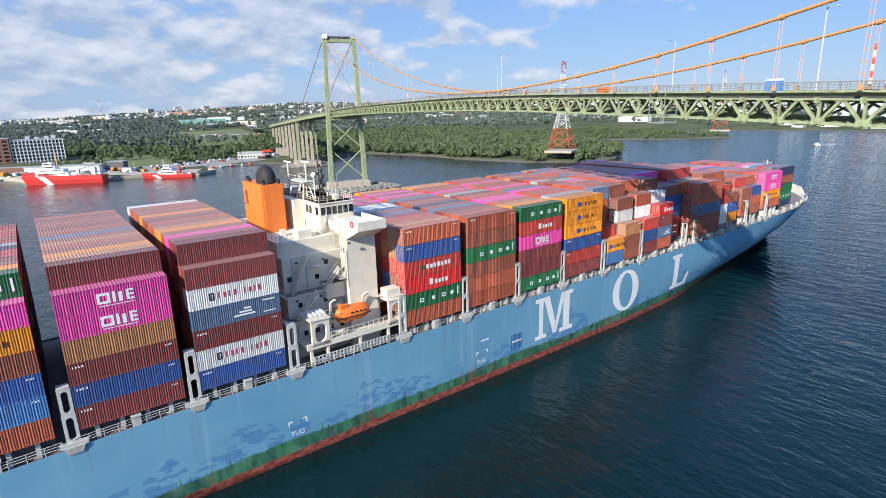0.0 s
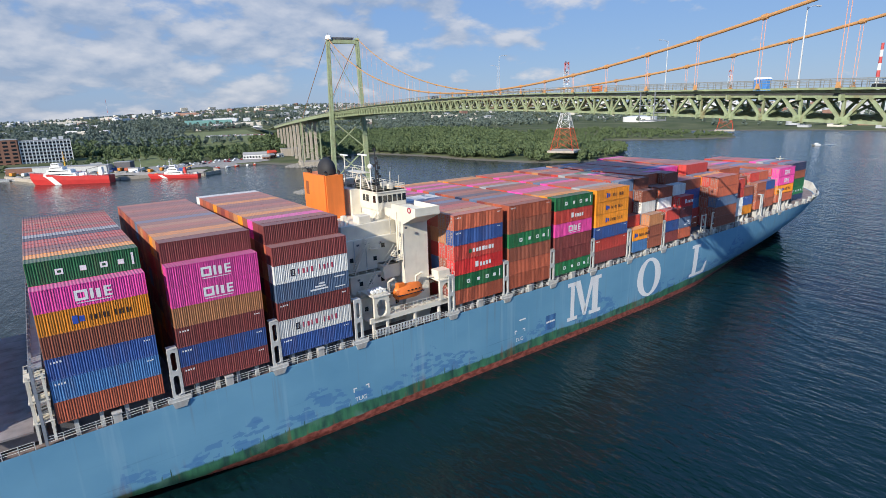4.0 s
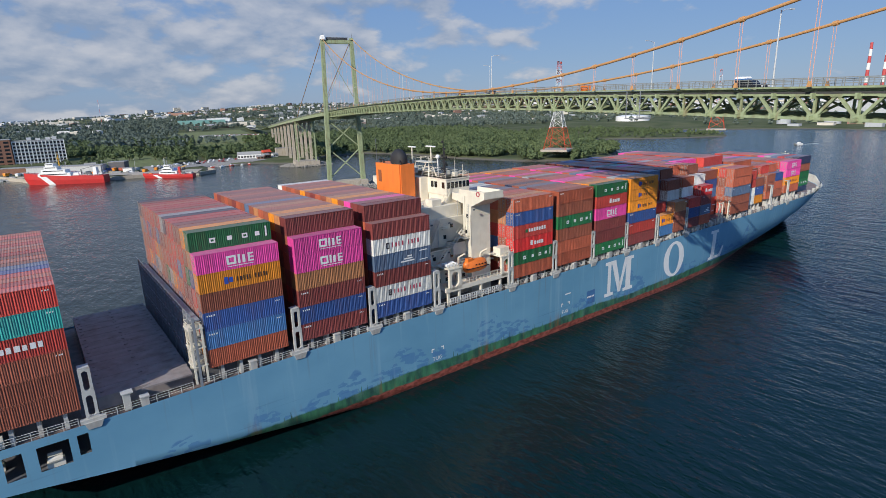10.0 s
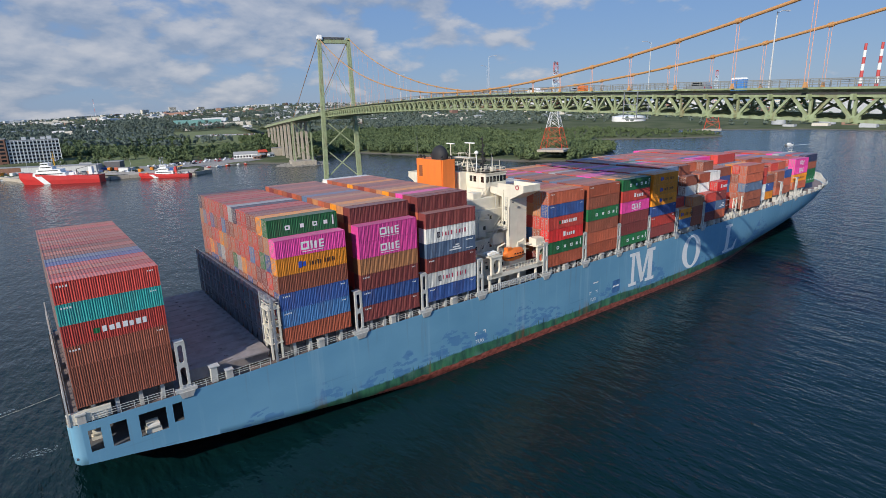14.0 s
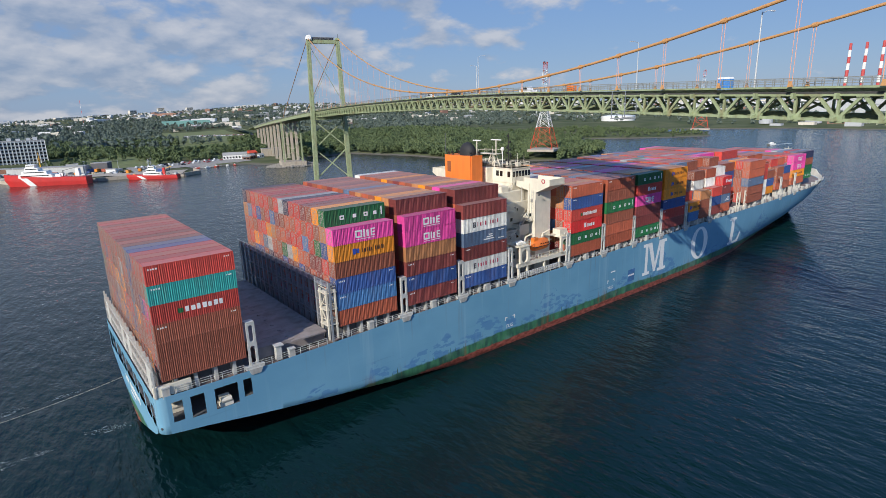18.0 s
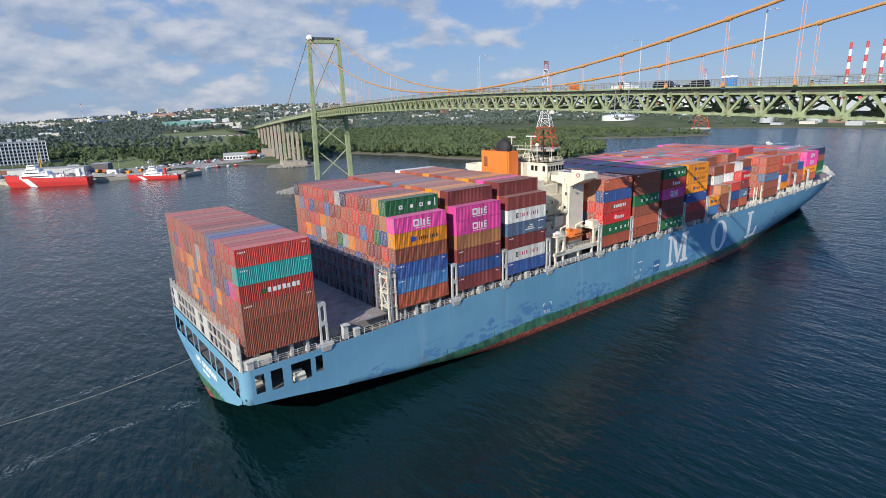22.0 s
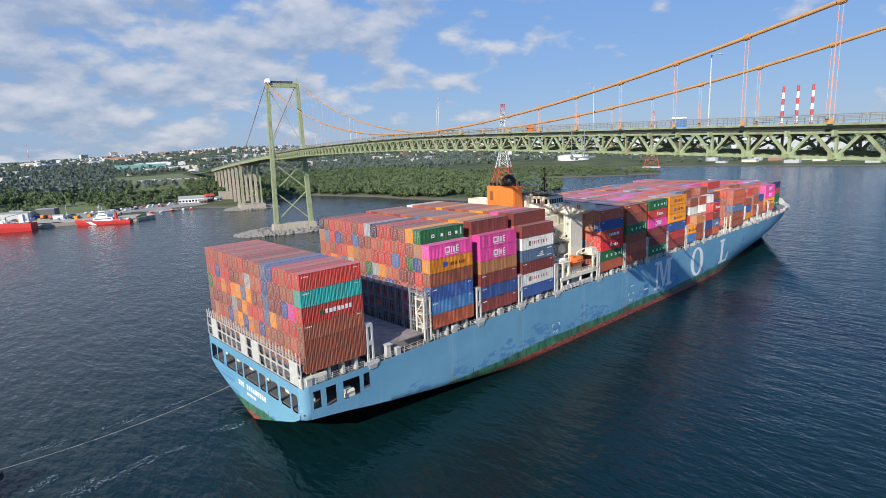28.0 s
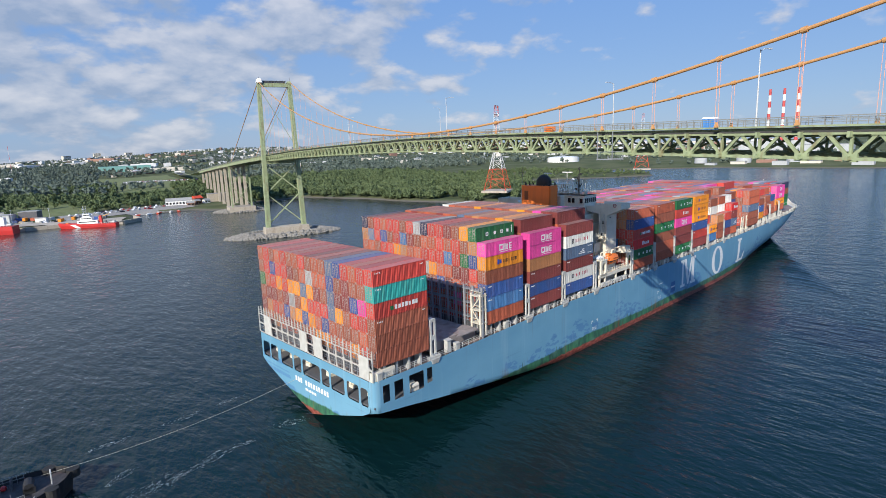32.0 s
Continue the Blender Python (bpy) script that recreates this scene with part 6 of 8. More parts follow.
# inspection gantry slung under the deck
gantry = tagged(new("inspection_gantry"), "grey steel inspection gantry")
gantry.parent = bridge
for s in (291.2, 294.6):
    for y in (-0.9, 1.6):
        bm = bmesh.new()
        add_box(bm, s, y, 52.0, 0.12, 0.12, 4.6)
        part("post", bm, LASHGREY, gantry)
for z in (49.8, 51.0, 52.2):
    for y in (-0.9, 1.6):
        bm = bmesh.new()
        add_span(bm, (291.2, y, z), (294.6, y, z), 0.1)
        part("rail", bm, LASHGREY, gantry)
bm = bmesh.new()
add_box(bm, 292.9, 0.3, 49.7, 3.6, 2.8, 0.12)
part("platform", bm, LASHGREY, gantry)
# cables, bands and hangers
for y in (0.0, WIDE):
    bm = bmesh.new()
    add_tube(bm, [(s, y, cable_z(s)) for s in np.linspace(0, 446, 84)], 0.235, 10)
    part("main_cable", bm, CABLE, bridge)
    bm = bmesh.new()
    add_tube(bm, [(0, y, CABLE_TOP), (-150, y, road_z(-150) + 0.5)], 0.235, 10)
    part("side_cable", bm, CABLE, bridge)
    for k in range(-26, 15):
        s = 291.27 + k * 10.74
        z = cable_z(s)
        bm = bmesh.new()
        add_tube(bm, [(s - 0.35, y, cable_z(s - 0.35)), (s + 0.35, y, cable_z(s + 0.35))], 0.38, 10)
        part("cable_band", bm, CABLE, bridge)
        if z - road_z(s) > 0.6:
            for d in (-0.22, 0.22):
                bm = bmesh.new()
                add_tube(bm, [(s + d, y, road_z(s) + 0.1), (s + d, y, z)], 0.036 if s > 180 else 0.022, 5)
                part("hanger", bm, HANGER, bridge)
            bm = bmesh.new()
            add_box(bm, s, y, road_z(s) + 0.35, 0.6, 0.35, 0.7, taper=0.5)
            part("hanger_socket", bm, CABLE, bridge)
# tower
tower = tagged(new("tower"), "tall pale green steel bridge tower")
tower.parent = bridge
for y0, y1, s in ((-1.9, 0.3, -1), (WIDE + 1.9, WIDE - 0.3, 1)):
    bm = bmesh.new()
    lo = [bm.verts.new((dx * 1.6, y0 + dy * 1.45, 6.0)) for dx, dy in ((-1, -1), (1, -1), (1, 1), (-1, 1))]
    hi = [bm.verts.new((dx * 1.3, y1 + dy * 1.1, 95.6)) for dx, dy in ((-1, -1), (1, -1), (1, 1), (-1, 1))]
    for k in range(4):
        bm.faces.new((lo[k], lo[(k + 1) % 4], hi[(k + 1) % 4], hi[k]))
    bm.faces.new(hi)
    bm.faces.new(lo[::-1])
    bmesh.ops.recalc_face_normals(bm, faces=bm.faces)
    part("leg", bm, BGREEN, tower)
    bm = bmesh.new()
    for dx in (-1, 1):
        for dy in (-0.5, 0.5):
            add_span(bm, (dx * 1.62, y0 + dy * 1.45, 6), (dx * 1.32, y1 + dy * 1.1, 95), 0.3, 0.12)
    part("leg_rib", bm, BGREEN, tower)


def leg_y(z, far):
    u = (z - 6) / 89.6
    return (WIDE + 1.9 - 2.2 * u) if far else (-1.9 + 2.2 * u)


for z in (28.5, 47.6):
    bm = bmesh.new()
    add_box(bm, 0, WIDE / 2, z, 2.0, WIDE - 1.5, 0.9 if z < 40 else 2.6)
    if z > 40:
        part("cross_beam", bm, BGREEN, tower)
for za, zb in ((7.5, 27.5), (27.5, 46.5)):
    for f in (False, True):
        bm = bmesh.new()
        add_span(bm, (0, leg_y(za, f), za), (0, leg_y(zb, not f), zb), 0.7, 0.7)
        part("brace", bm, BGREEN, tower)
for f in (False, True):
    bm = bmesh.new()
    add_span(bm, (0, leg_y(57, f), 57), (0, leg_y(93, not f), 93), 0.28 if f else 0.2)
    part("brace", bm, BGREEN, tower)
bm = bmesh.new()
add_box(bm, 0, WIDE / 2, 94.6, 2.6, WIDE - 1.6, 2.2)
part("cross_beam", bm, BGREEN, tower)
bm = bmesh.new()
for dx in (-1.2, 1.2):
    for k in range(9):
        add_box(bm, dx, 2.6 + k * 1.75, 96.4, 0.1, 0.1, 1.5)
    for dz in (96.4, 97.1):
        add_span(bm, (dx, 2.4, dz), (dx, 16.8, dz), 0.14)
add_box(bm, 0, WIDE / 2, 96.5, 1.6, 13.5, 1.3)
part("top_walkway", bm, DARKSTEEL, tower)
bm = bmesh.new()
add_box(bm, 0, 0.6, 97.0, 5.4, 3.6, 3.0, taper=0.75)
bmesh.ops.bevel(bm, geom=bm.edges[:], offset=0.5, segments=2, affect="EDGES")
part("saddle_cover", bm, WHITEPAINT, tower, "white wrapping over the cable saddle")
bm = bmesh.new()
add_box(bm, 0, WIDE - 0.3, 96.3, 3.4, 2.6, 1.4, taper=0.8)
part("saddle", bm, BGREEN, tower)
for y in (0.5, WIDE):
    bm = bmesh.new()
    add_tube(bm, [(0.5, y, 96.5), (0.5, y, 99.5)], 0.12, 6)
    part("beacon", bm, DARKSTEEL, tower)
bm = bmesh.new()
add_box(bm, 0, WIDE / 2, 2.6, 9.0, WIDE + 9.6, 6.8, taper=0.97)
bmesh.ops.bevel(bm, geom=bm.edges[:], offset=0.2, segments=1, affect="EDGES")
part("pier", bm, CONCRETE, bridge, "pale weathered concrete pier")
# approach bents
for k, s in enumerate((-190, -222, -254, -288, -324, -362, -402, -446)):
    z = road_z(s) - 1.0
    c = bpoint(s, WIDE / 2, 0)
    gz = float(ground_z([c.x], [c.y])[0])
    g0 = max(gz, 0) - 1
    bent = tagged(new("bent"), "tall tan concrete approach bent")
    bent.parent = bridge
    for y in (3.2, WIDE - 3.2):
        bm = bmesh.new()
        add_box(bm, s, y, (g0 + z) / 2, 3.2, 2.6, z - g0, taper=0.82)
        part("column", bm, CONCRETE, bent)
    bm = bmesh.new()
    add_box(bm, s, WIDE / 2, z - 1.1, 2.6, WIDE - 1.0, 2.2)
    part("cap_beam", bm, CONCRETE, bent)
    if k == 0:
        bm = bmesh.new()
        add_box(bm, s + 6, WIDE / 2, 2.2, 22, WIDE + 4, 5.6)
        part("pier", bm, CONCRETE, bent)
        for y in (1.0, WIDE - 1.0):
            bm = bmesh.new()
            add_box(bm, s + 14, y, 25, 1.3, 1.3, 42)
            part("steel_column", bm, BGREEN, bent)
        for za, zb in ((6, 25), (25, 43)):
            for a, b in ((1, WIDE - 1), (WIDE - 1, 1)):
                bm = bmesh.new()
                add_span(bm, (s + 14, a, za), (s + 14, b, zb), 0.5)
                part("brace", bm, BGREEN, bent)
bm = bmesh.new()
for s in range(-470, 0, 10):
    for y in (0.8, WIDE - 0.8):
        add_span(bm, (s, y, road_z(s) - 1.6), (s + 10, y, road_z(s + 10) - 1.6), 0.5, 2.2)
    add_span(bm, (s, 0.8, road_z(s) - 1.6), (s, WIDE - 0.8, road_z(s) - 1.6), 0.3, 1.6)
part("approach_girder", bm, BGREEN, bridge)


# lamps on the deck
def road_lamp(s, y, reach):
    z = road_z(s)
    ob = thing("street_lamp", None, None, "slim galvanised road lamp on the bridge deck", "street lamp", "road lamps")
    m = Matrix.Translation(bpoint(s, y, z)) @ pose(0, 0, 0, 0, 0, -105.46)
    ob.matrix_basis = m
    bm = bmesh.new()
    add_tube(bm, [(0, 0, 0), (0, 0, 9.6)], 0.12, 8, 0.07)
    part("pole", bm, GALV, ob)
    bm = bmesh.new()
    add_tube(bm, [(0, 0, 9.4), (0, reach * 0.5, 9.75), (0, reach, 9.8)], 0.05, 6)
    part("arm", bm, GALV, ob)
    bm = bmesh.new()
    add_box(bm, 0, reach * 1.15, 9.78, 0.22, 0.7, 0.14)
    part("lamp_head", bm, GALV, ob)


for s in (317.8, 235.2, 158.8, 76, 0, -80, -150, -230, -310):
    road_lamp(s, 0.9, 1.7)
for s in (275.9, 199.8, 115.0, 40, -40, -110, -190, -270):
    road_lamp(s, WIDE - 0.9, -1.7)
# portable toilets and a maintenance box on the deck
for k, s in enumerate((299.2, 300.5)):
    m = Matrix.Translation(bpoint(s, WIDE - 2.6, road_z(s) - 0.6)) @ pose(0, 0, 0, 0, 0, -105.46)
    ob = thing("portable_toilet", None, None, "blue plastic portable toilet with white roof on the bridge", "portable toilet", "portable toilets", m=m)
    bm = bmesh.new()
    add_box(bm, 0, 0, 1.05, 1.15, 1.15, 2.1)
    bmesh.ops.bevel(bm, geom=bm.edges[:], offset=0.05, segments=1, affect="EDGES")
    part("cabin", bm, POTTY, ob)
    bm = bmesh.new()
    add_box(bm, 0, 0, 2.25, 1.2, 1.2, 0.3, taper=0.75)
    part("roof", bm, WHITEPAINT, ob, "translucent white roof")
    bm = bmesh.new()
    add_box(bm, 0, -0.59, 1.05, 0.8, 0.05, 1.8)
    part("door", bm, POTTY, ob)
m = Matrix.Translation(bpoint(275.2, 1.9, road_z(275.2))) @ pose(0, 0, 0, 0, 0, -105.46)
ob = thing("tool_crate", None, None, "orange steel maintenance crate on the bridge walkway", "crate", m=m)
bm = bmesh.new()
add_box(bm, 0, 0, 0.55, 2.2, 1.1, 1.0)
bmesh.ops.bevel(bm, geom=bm.edges[:], offset=0.05, segments=1, affect="EDGES")
part("body", bm, RESCUE, ob)
bm = bmesh.new()
add_box(bm, 0, 0, 1.1, 2.3, 1.2, 0.1)
part("lid", bm, RESCUE, ob)


# ---------- vehicles crossing ----------
CARS = {"dark": mat("dark_car_paint", (0.02, 0.022, 0.03), 0.25), "white": mat("white_car_paint", (0.75, 0.75, 0.75), 0.3), "silver": mat("silver_car_paint", (0.35, 0.37, 0.38), 0.3, 0.4), "wine": mat("red_car_paint", (0.25, 0.03, 0.03), 0.3)}
TYRE = mat("tyre_rubber", (0.02, 0.02, 0.02), 0.8)


def prism_y(bm, prof, y0, y1):
    a = [bm.verts.new((x, y0, z)) for x, z in prof]
    b = [bm.verts.new((x, y1, z)) for x, z in prof]
    for i in range(len(prof)):
        j = (i + 1) % len(prof)
        bm.faces.new((a[i], a[j], b[j], b[i]))
    bm.faces.new(a[::-1])
    bm.faces.new(b)
    bmesh.ops.recalc_face_normals(bm, faces=bm.faces)


def vehicle(kind, colour, label):
    ob = thing(kind, None, None, label, "car", "vehicles on the bridge")
    L = {"pickup_truck": 5.7, "suv": 4.9, "car": 4.6}[kind]
    h = L / 2
    body = {"pickup_truck": [(-h, 0.45), (h, 0.45), (h, 0.95), (h - 0.3, 1.1), (1.1, 1.15), (-h, 1.2)],
            "suv": [(-h, 0.45), (h, 0.45), (h, 0.9), (h - 0.2, 1.05), (1.0, 1.12), (-h, 1.12)],
            "car": [(-h, 0.35), (h, 0.35), (h, 0.75), (h - 0.3, 0.9), (0.9, 0.98), (-h, 1.0)]}[kind]
    cab = {"pickup_truck": [(1.25, 1.15), (0.45, 1.88), (-1.0, 1.9), (-1.35, 1.2)],
           "suv": [(1.0, 1.12), (0.3, 1.76), (-2.0, 1.78), (-2.4, 1.12)],
           "car": [(0.9, 0.98), (0.2, 1.45), (-1.2, 1.45), (-1.9, 1.0)]}[kind]
    bm = bmesh.new()
    prism_y(bm, body, -0.95, 0.95)
    bmesh.ops.bevel(bm, geom=bm.edges[:], offset=0.06, segments=2, affect="EDGES")
    part("body", bm, CARS[colour], ob)
    bm = bmesh.new()
    prism_y(bm, cab, -0.82, 0.82)
    bmesh.ops.bevel(bm, geom=bm.edges[:], offset=0.05, segments=2, affect="EDGES")
    part("cab", bm, CARS[colour], ob)
    for s in (-1, 1):
        bm = bmesh.new()
        cx = sum(p[0] for p in cab) / 4
        prism_y(bm, [(cx + (x - cx) * 0.82, z * 0.99 if z > 1.3 else z + 0.06) for x, z in cab], s * 0.83, s * 0.845)
        part("side_window", bm, GLASS, ob)
    for x in (-h * 0.62, h * 0.62):
        for s in (-1, 1):
            w = tagged(new("wheel"))
            w.parent = ob
            w.matrix_basis = pose(x, s * 0.82, 0.38)
            bm = bmesh.new()
            add_tube(bm, [(0, -0.12, 0), (0, 0.12, 0)], 0.38, 14)
            part("tyre", bm, TYRE, w)
            bm = bmesh.new()
            add_tube(bm, [(0, -0.13, 0), (0, 0.13, 0)], 0.22, 10)
            part("rim", bm, GALV, w)
    for s in (-1, 1):
        bm = bmesh.new()
        add_box(bm, h - 0.03, s * 0.68, 0.8, 0.12, 0.4, 0.18)
        part("headlight", bm, WHITE, ob)
        bm = bmesh.new()
        add_box(bm, -h + 0.02, s * 0.75, 0.85, 0.1, 0.25, 0.25)
        part("tail_light", bm, REDTXT, ob)
    return ob


def drive(ob, speed, at, start, lane):
    """Key a vehicle along the deck: at the time start it is at the distance at."""
    rows = []
    for t in range(0, 33, 2):
        s = at + speed * (t - start)
        e = 2.0
        slope = math.degrees(math.atan2(road_z(s + e) - road_z(s - e), 2 * e))
        rows.append((t, Matrix.Translation(bpoint(s, lane, road_z(s) - 0.58)) @ pose(0, 0, 0, 0, 0, -105.46 + (180 if speed < 0 else 0)) @ pose(0, 0, 0, 0, -slope if speed > 0 else slope, 0)))
    RIDES.append((ob, rows))


drive(vehicle("pickup_truck", "dark", "dark pickup truck driving over the bridge"), -21.6, 298.0, 6.0, 13.0)
drive(vehicle("suv", "dark", "dark sport utility vehicle driving over the bridge"), -22.5, 243.3, 7.5, 13.0)
drive(vehicle("suv", "dark", "black sport utility vehicle driving over the bridge"), 22.6, 298.9, 9.5, 6.0)
drive(vehicle("suv", "silver", "silver grey sport utility vehicle driving over the bridge"), -24.0, 306.0, 13.5, 13.0)
drive(vehicle("car", "white", "white car driving over the bridge"), 25.5, 262.0, 13.75, 6.0)
drive(vehicle("suv", "white", "white people carrier driving over the bridge"), 24.0, 322.5, 17.0, 6.0)
drive(vehicle("pickup_truck", "white", "white pickup truck with crew cab driving over the bridge"), 20.8, 293.6, 20.0, 6.0)
drive(vehicle("pickup_truck", "white", "white pickup truck driving over the bridge"), 24.2, 297.4, 22.5, 6.2)
drive(vehicle("suv", "dark", "black sport utility vehicle driving over the bridge"), 21.1, 308.1, 22.5, 4.6)
drive(vehicle("suv", "dark", "dark sport utility vehicle driving over the bridge"), -25.0, 308.5, 21.5, 13.0)


# ---------- rock islet under the tower pier ----------


def boulder_bed(name, label, spots, seed, size):
    """A bank of broken rock: one mesh of many uneven boulders at the given places."""
    r = random.Random(seed)
    base = bmesh.new()
    bmesh.ops.create_icosphere(base, subdivisions=1, radius=1.0)
    bv = np.array([v.co[:] for v in base.verts])
    bf = np.array([[v.index for v in f.verts] for f in base.faces])
    base.free()
    V, F, n = [], [], 0
    for x, y, z in spots:
        s = size * r.uniform(0.5, 1.3)
        a = r.uniform(0, 6.28)
        j = bv * np.array([s * r.uniform(.7, 1.3), s * r.uniform(.7, 1.3), s * r.uniform(.5, .9)]) * np.array([[r.uniform(.8, 1.2)] for _ in bv])
        c, d = math.cos(a), math.sin(a)
        V.append(np.stack([j[:, 0] * c - j[:, 1] * d + x, j[:, 0] * d + j[:, 1] * c + y, j[:, 2] + z], -1))
        F.append(bf + n)
        n += len(bv)
    me = bpy.data.meshes.new(name)
    me.from_pydata(np.concatenate(V).tolist(), [], np.concatenate(F).tolist())
    me.materials.append(ROCK)
    return tagged(new(name, me), label, "rocks", kind="stuff")


def islet(name, cs, co, rs, ro, top, count, seed):
    """An oval bank of rock in bridge space: centre (s, o), half sizes and height."""
    bm = bmesh.new()
    rings = []
    for u, z in ((1.0, -1.5), (0.9, 0.5), (0.72, top - 0.6), (0.0, top - 0.6)):
        rings.append([bm.verts.new(bpoint(cs + rs * u * math.cos(a * math.pi / 16), co + ro * u * math.sin(a * math.pi / 16), z)) for a in range(32)])
    for a, b in zip(rings, rings[1:]):
        for k in range(32):
            bm.faces.new((a[k], a[(k + 1) % 32], b[(k + 1) % 32], b[k]))
    bmesh.ops.remove_doubles(bm, verts=bm.verts, dist=0.01)
    bmesh.ops.recalc_face_normals(bm, faces=bm.faces)
    thing(name, bm, ROCK, "grey rock bank round a bridge pier", "rock bank", kind="structure")
    r = random.Random(seed)
    spots = []
    for _ in range(count):
        a, u = r.uniform(0, 6.283), 0.66 + 0.36 * r.random()
        p = bpoint(cs + rs * u * math.cos(a), co + ro * u * math.sin(a), (1.02 - u) / 0.36 * top * 0.95)
        spots.append(p)
    boulder_bed("boulders", "grey armour boulders piled round a bridge pier", spots, seed, 1.15)


islet("rock_islet_1", -3, 8.5, 14.5, 37, 2.6, 900, 3)
islet("rock_islet_2", -186, 10.0, 16, 25, 2.2, 420, 5)

# ---------- trees ----------


def crown(seed, h, w, lobes=8, leaves=27, size=1.0):
    """Leaf clumps of one broadleaf crown, height h and half width w, as arrays of triangles."""
    r = random.Random(seed)
    V, F = [], []
    for _ in range(lobes):
        lx, ly, lz, lr = r.uniform(-.55, .55) * w, r.uniform(-.55, .55) * w, h * r.uniform(0.36, 0.84), w * r.uniform(0.34, 0.58)
        for _ in range(leaves):
            d = Vector((r.gauss(0, 1), r.gauss(0, 1), r.gauss(0.3, 0.8))).normalized()
            c = Vector((lx, ly, lz)) + Vector((d.x * lr, d.y * lr, d.z * lr * 1.1)) * r.uniform(0.7, 1.1)
            e = r.uniform(0.75, 1.3) * (0.5 + w * 0.13) * size
            n = (d + Vector((r.gauss(0, .4), r.gauss(0, .4), r.gauss(0, .4)))).normalized()
            t = n.orthogonal().normalized()
            b = n.cross(t)
            a = r.uniform(0, 6.283)
            k = len(V)
            V += [c + (t * math.cos(a + q) + b * math.sin(a + q)) * e * r.uniform(.75, 1.15) for q in (0, 2.1, 4.2)]
            F.append((k, k + 1, k + 2))
    return np.array([v[:] for v in V]), np.array(F)


CROWNS = [crown(k, 9.0, 3.6 + 0.4 * (k % 3), size=0.92) for k in range(8)]
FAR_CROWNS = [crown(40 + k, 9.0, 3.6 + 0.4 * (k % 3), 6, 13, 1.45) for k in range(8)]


def plant(spots, seed, crowns):
    """Arrays of all the crowns at spots (x, y, scale)."""
    r = random.Random(seed)
    V, F, n = [], [], 0
    zs = ground_z([s[0] for s in spots], [s[1] for s in spots])
    for (x, y, sc), z in zip(spots, zs):
        cv, cf = crowns[r.randrange(8)]
        a = r.uniform(0, 6.283)
        c, d = math.cos(a) * sc, math.sin(a) * sc
        V.append(np.stack([cv[:, 0] * c - cv[:, 1] * d + x, cv[:, 0] * d + cv[:, 1] * c + y, cv[:, 2] * sc * r.uniform(.85, 1.2) + z - 0.8 * sc], -1))
        F.append(cf + n)
        n += len(cv)
    return np.concatenate(V), np.concatenate(F)


def woods(name, label, spots, seed, material):
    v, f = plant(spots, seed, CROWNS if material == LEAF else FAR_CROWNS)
    me = bpy.data.meshes.new(name)
    me.from_pydata(v.tolist(), [], f.tolist())
    me.materials.append(material)
    return tagged(new(name, me), label, "trees", kind="stuff")


def scatter(count, x0, x1, y0, y1, test, seed, lo=0.7, hi=1.3):
    r = np.random.RandomState(seed)
    px, py = r.uniform(x0, x1, count * 5), r.uniform(y0, y1, count * 5)
    ok = test(px, py, inland(px, py))
    px, py = px[ok][:count], py[ok][:count]
    sc = r.uniform(lo, hi, len(px))
    return list(zip(px.tolist(), py.tolist(), sc.tolist()))


def blob(px, py, cx, cy, rx, ry):
    return ((px - cx) / rx) ** 2 + ((py - cy) / ry) ** 2 < 1


# wooded point behind the tower
point = scatter(3400, 285, 640, 225, 760, lambda x, y, d: (d > 1.5) & (x > 280 + (y > 470) * 20) & ~blob(x, y, 432, 250, 17, 15) & (np.sin(x * .05) * np.cos(y * .043) < .8), 11, 0.8, 1.25)
woods("woods", "dense green broadleaf woods on a low point", point, 12, LEAF)
low = scatter(520, 640, 930, 285, 560, lambda x, y, d: (d > 2) & ~blob(x, y, 940, 356, 16, 16), 13, 0.45, 0.8)
woods("woods", "low scrubby trees on a flat islet", low, 14, LEAF)
# belts of trees on the left shore
belt = scatter(2600, -260, 330, 560, 1000, lambda x, y, d: (d > 8) & (np.sin(x * .021 + 1) + np.cos(y * .027 + x * .008) > -0.45) & ~blob(x, y, 40, 610, 85, 75) & ~blob(x, y, 215, 690, 75, 55) & ~blob(x, y, 125, 575, 52, 75) & ~blob(x, y, 310, 860, 75, 190), 15, 0.7, 1.3)
woods("woods", "belts of green broadleaf trees behind the shore", belt, 16, LEAF)
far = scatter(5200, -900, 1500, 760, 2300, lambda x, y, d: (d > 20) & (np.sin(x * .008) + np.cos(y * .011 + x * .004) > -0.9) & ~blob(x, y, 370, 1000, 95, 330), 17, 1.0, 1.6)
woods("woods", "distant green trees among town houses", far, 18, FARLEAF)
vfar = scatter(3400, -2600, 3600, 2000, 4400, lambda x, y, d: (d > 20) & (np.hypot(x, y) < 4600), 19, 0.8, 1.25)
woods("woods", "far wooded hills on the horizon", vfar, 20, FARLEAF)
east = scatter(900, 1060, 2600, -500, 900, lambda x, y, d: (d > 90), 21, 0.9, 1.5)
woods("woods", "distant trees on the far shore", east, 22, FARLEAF)


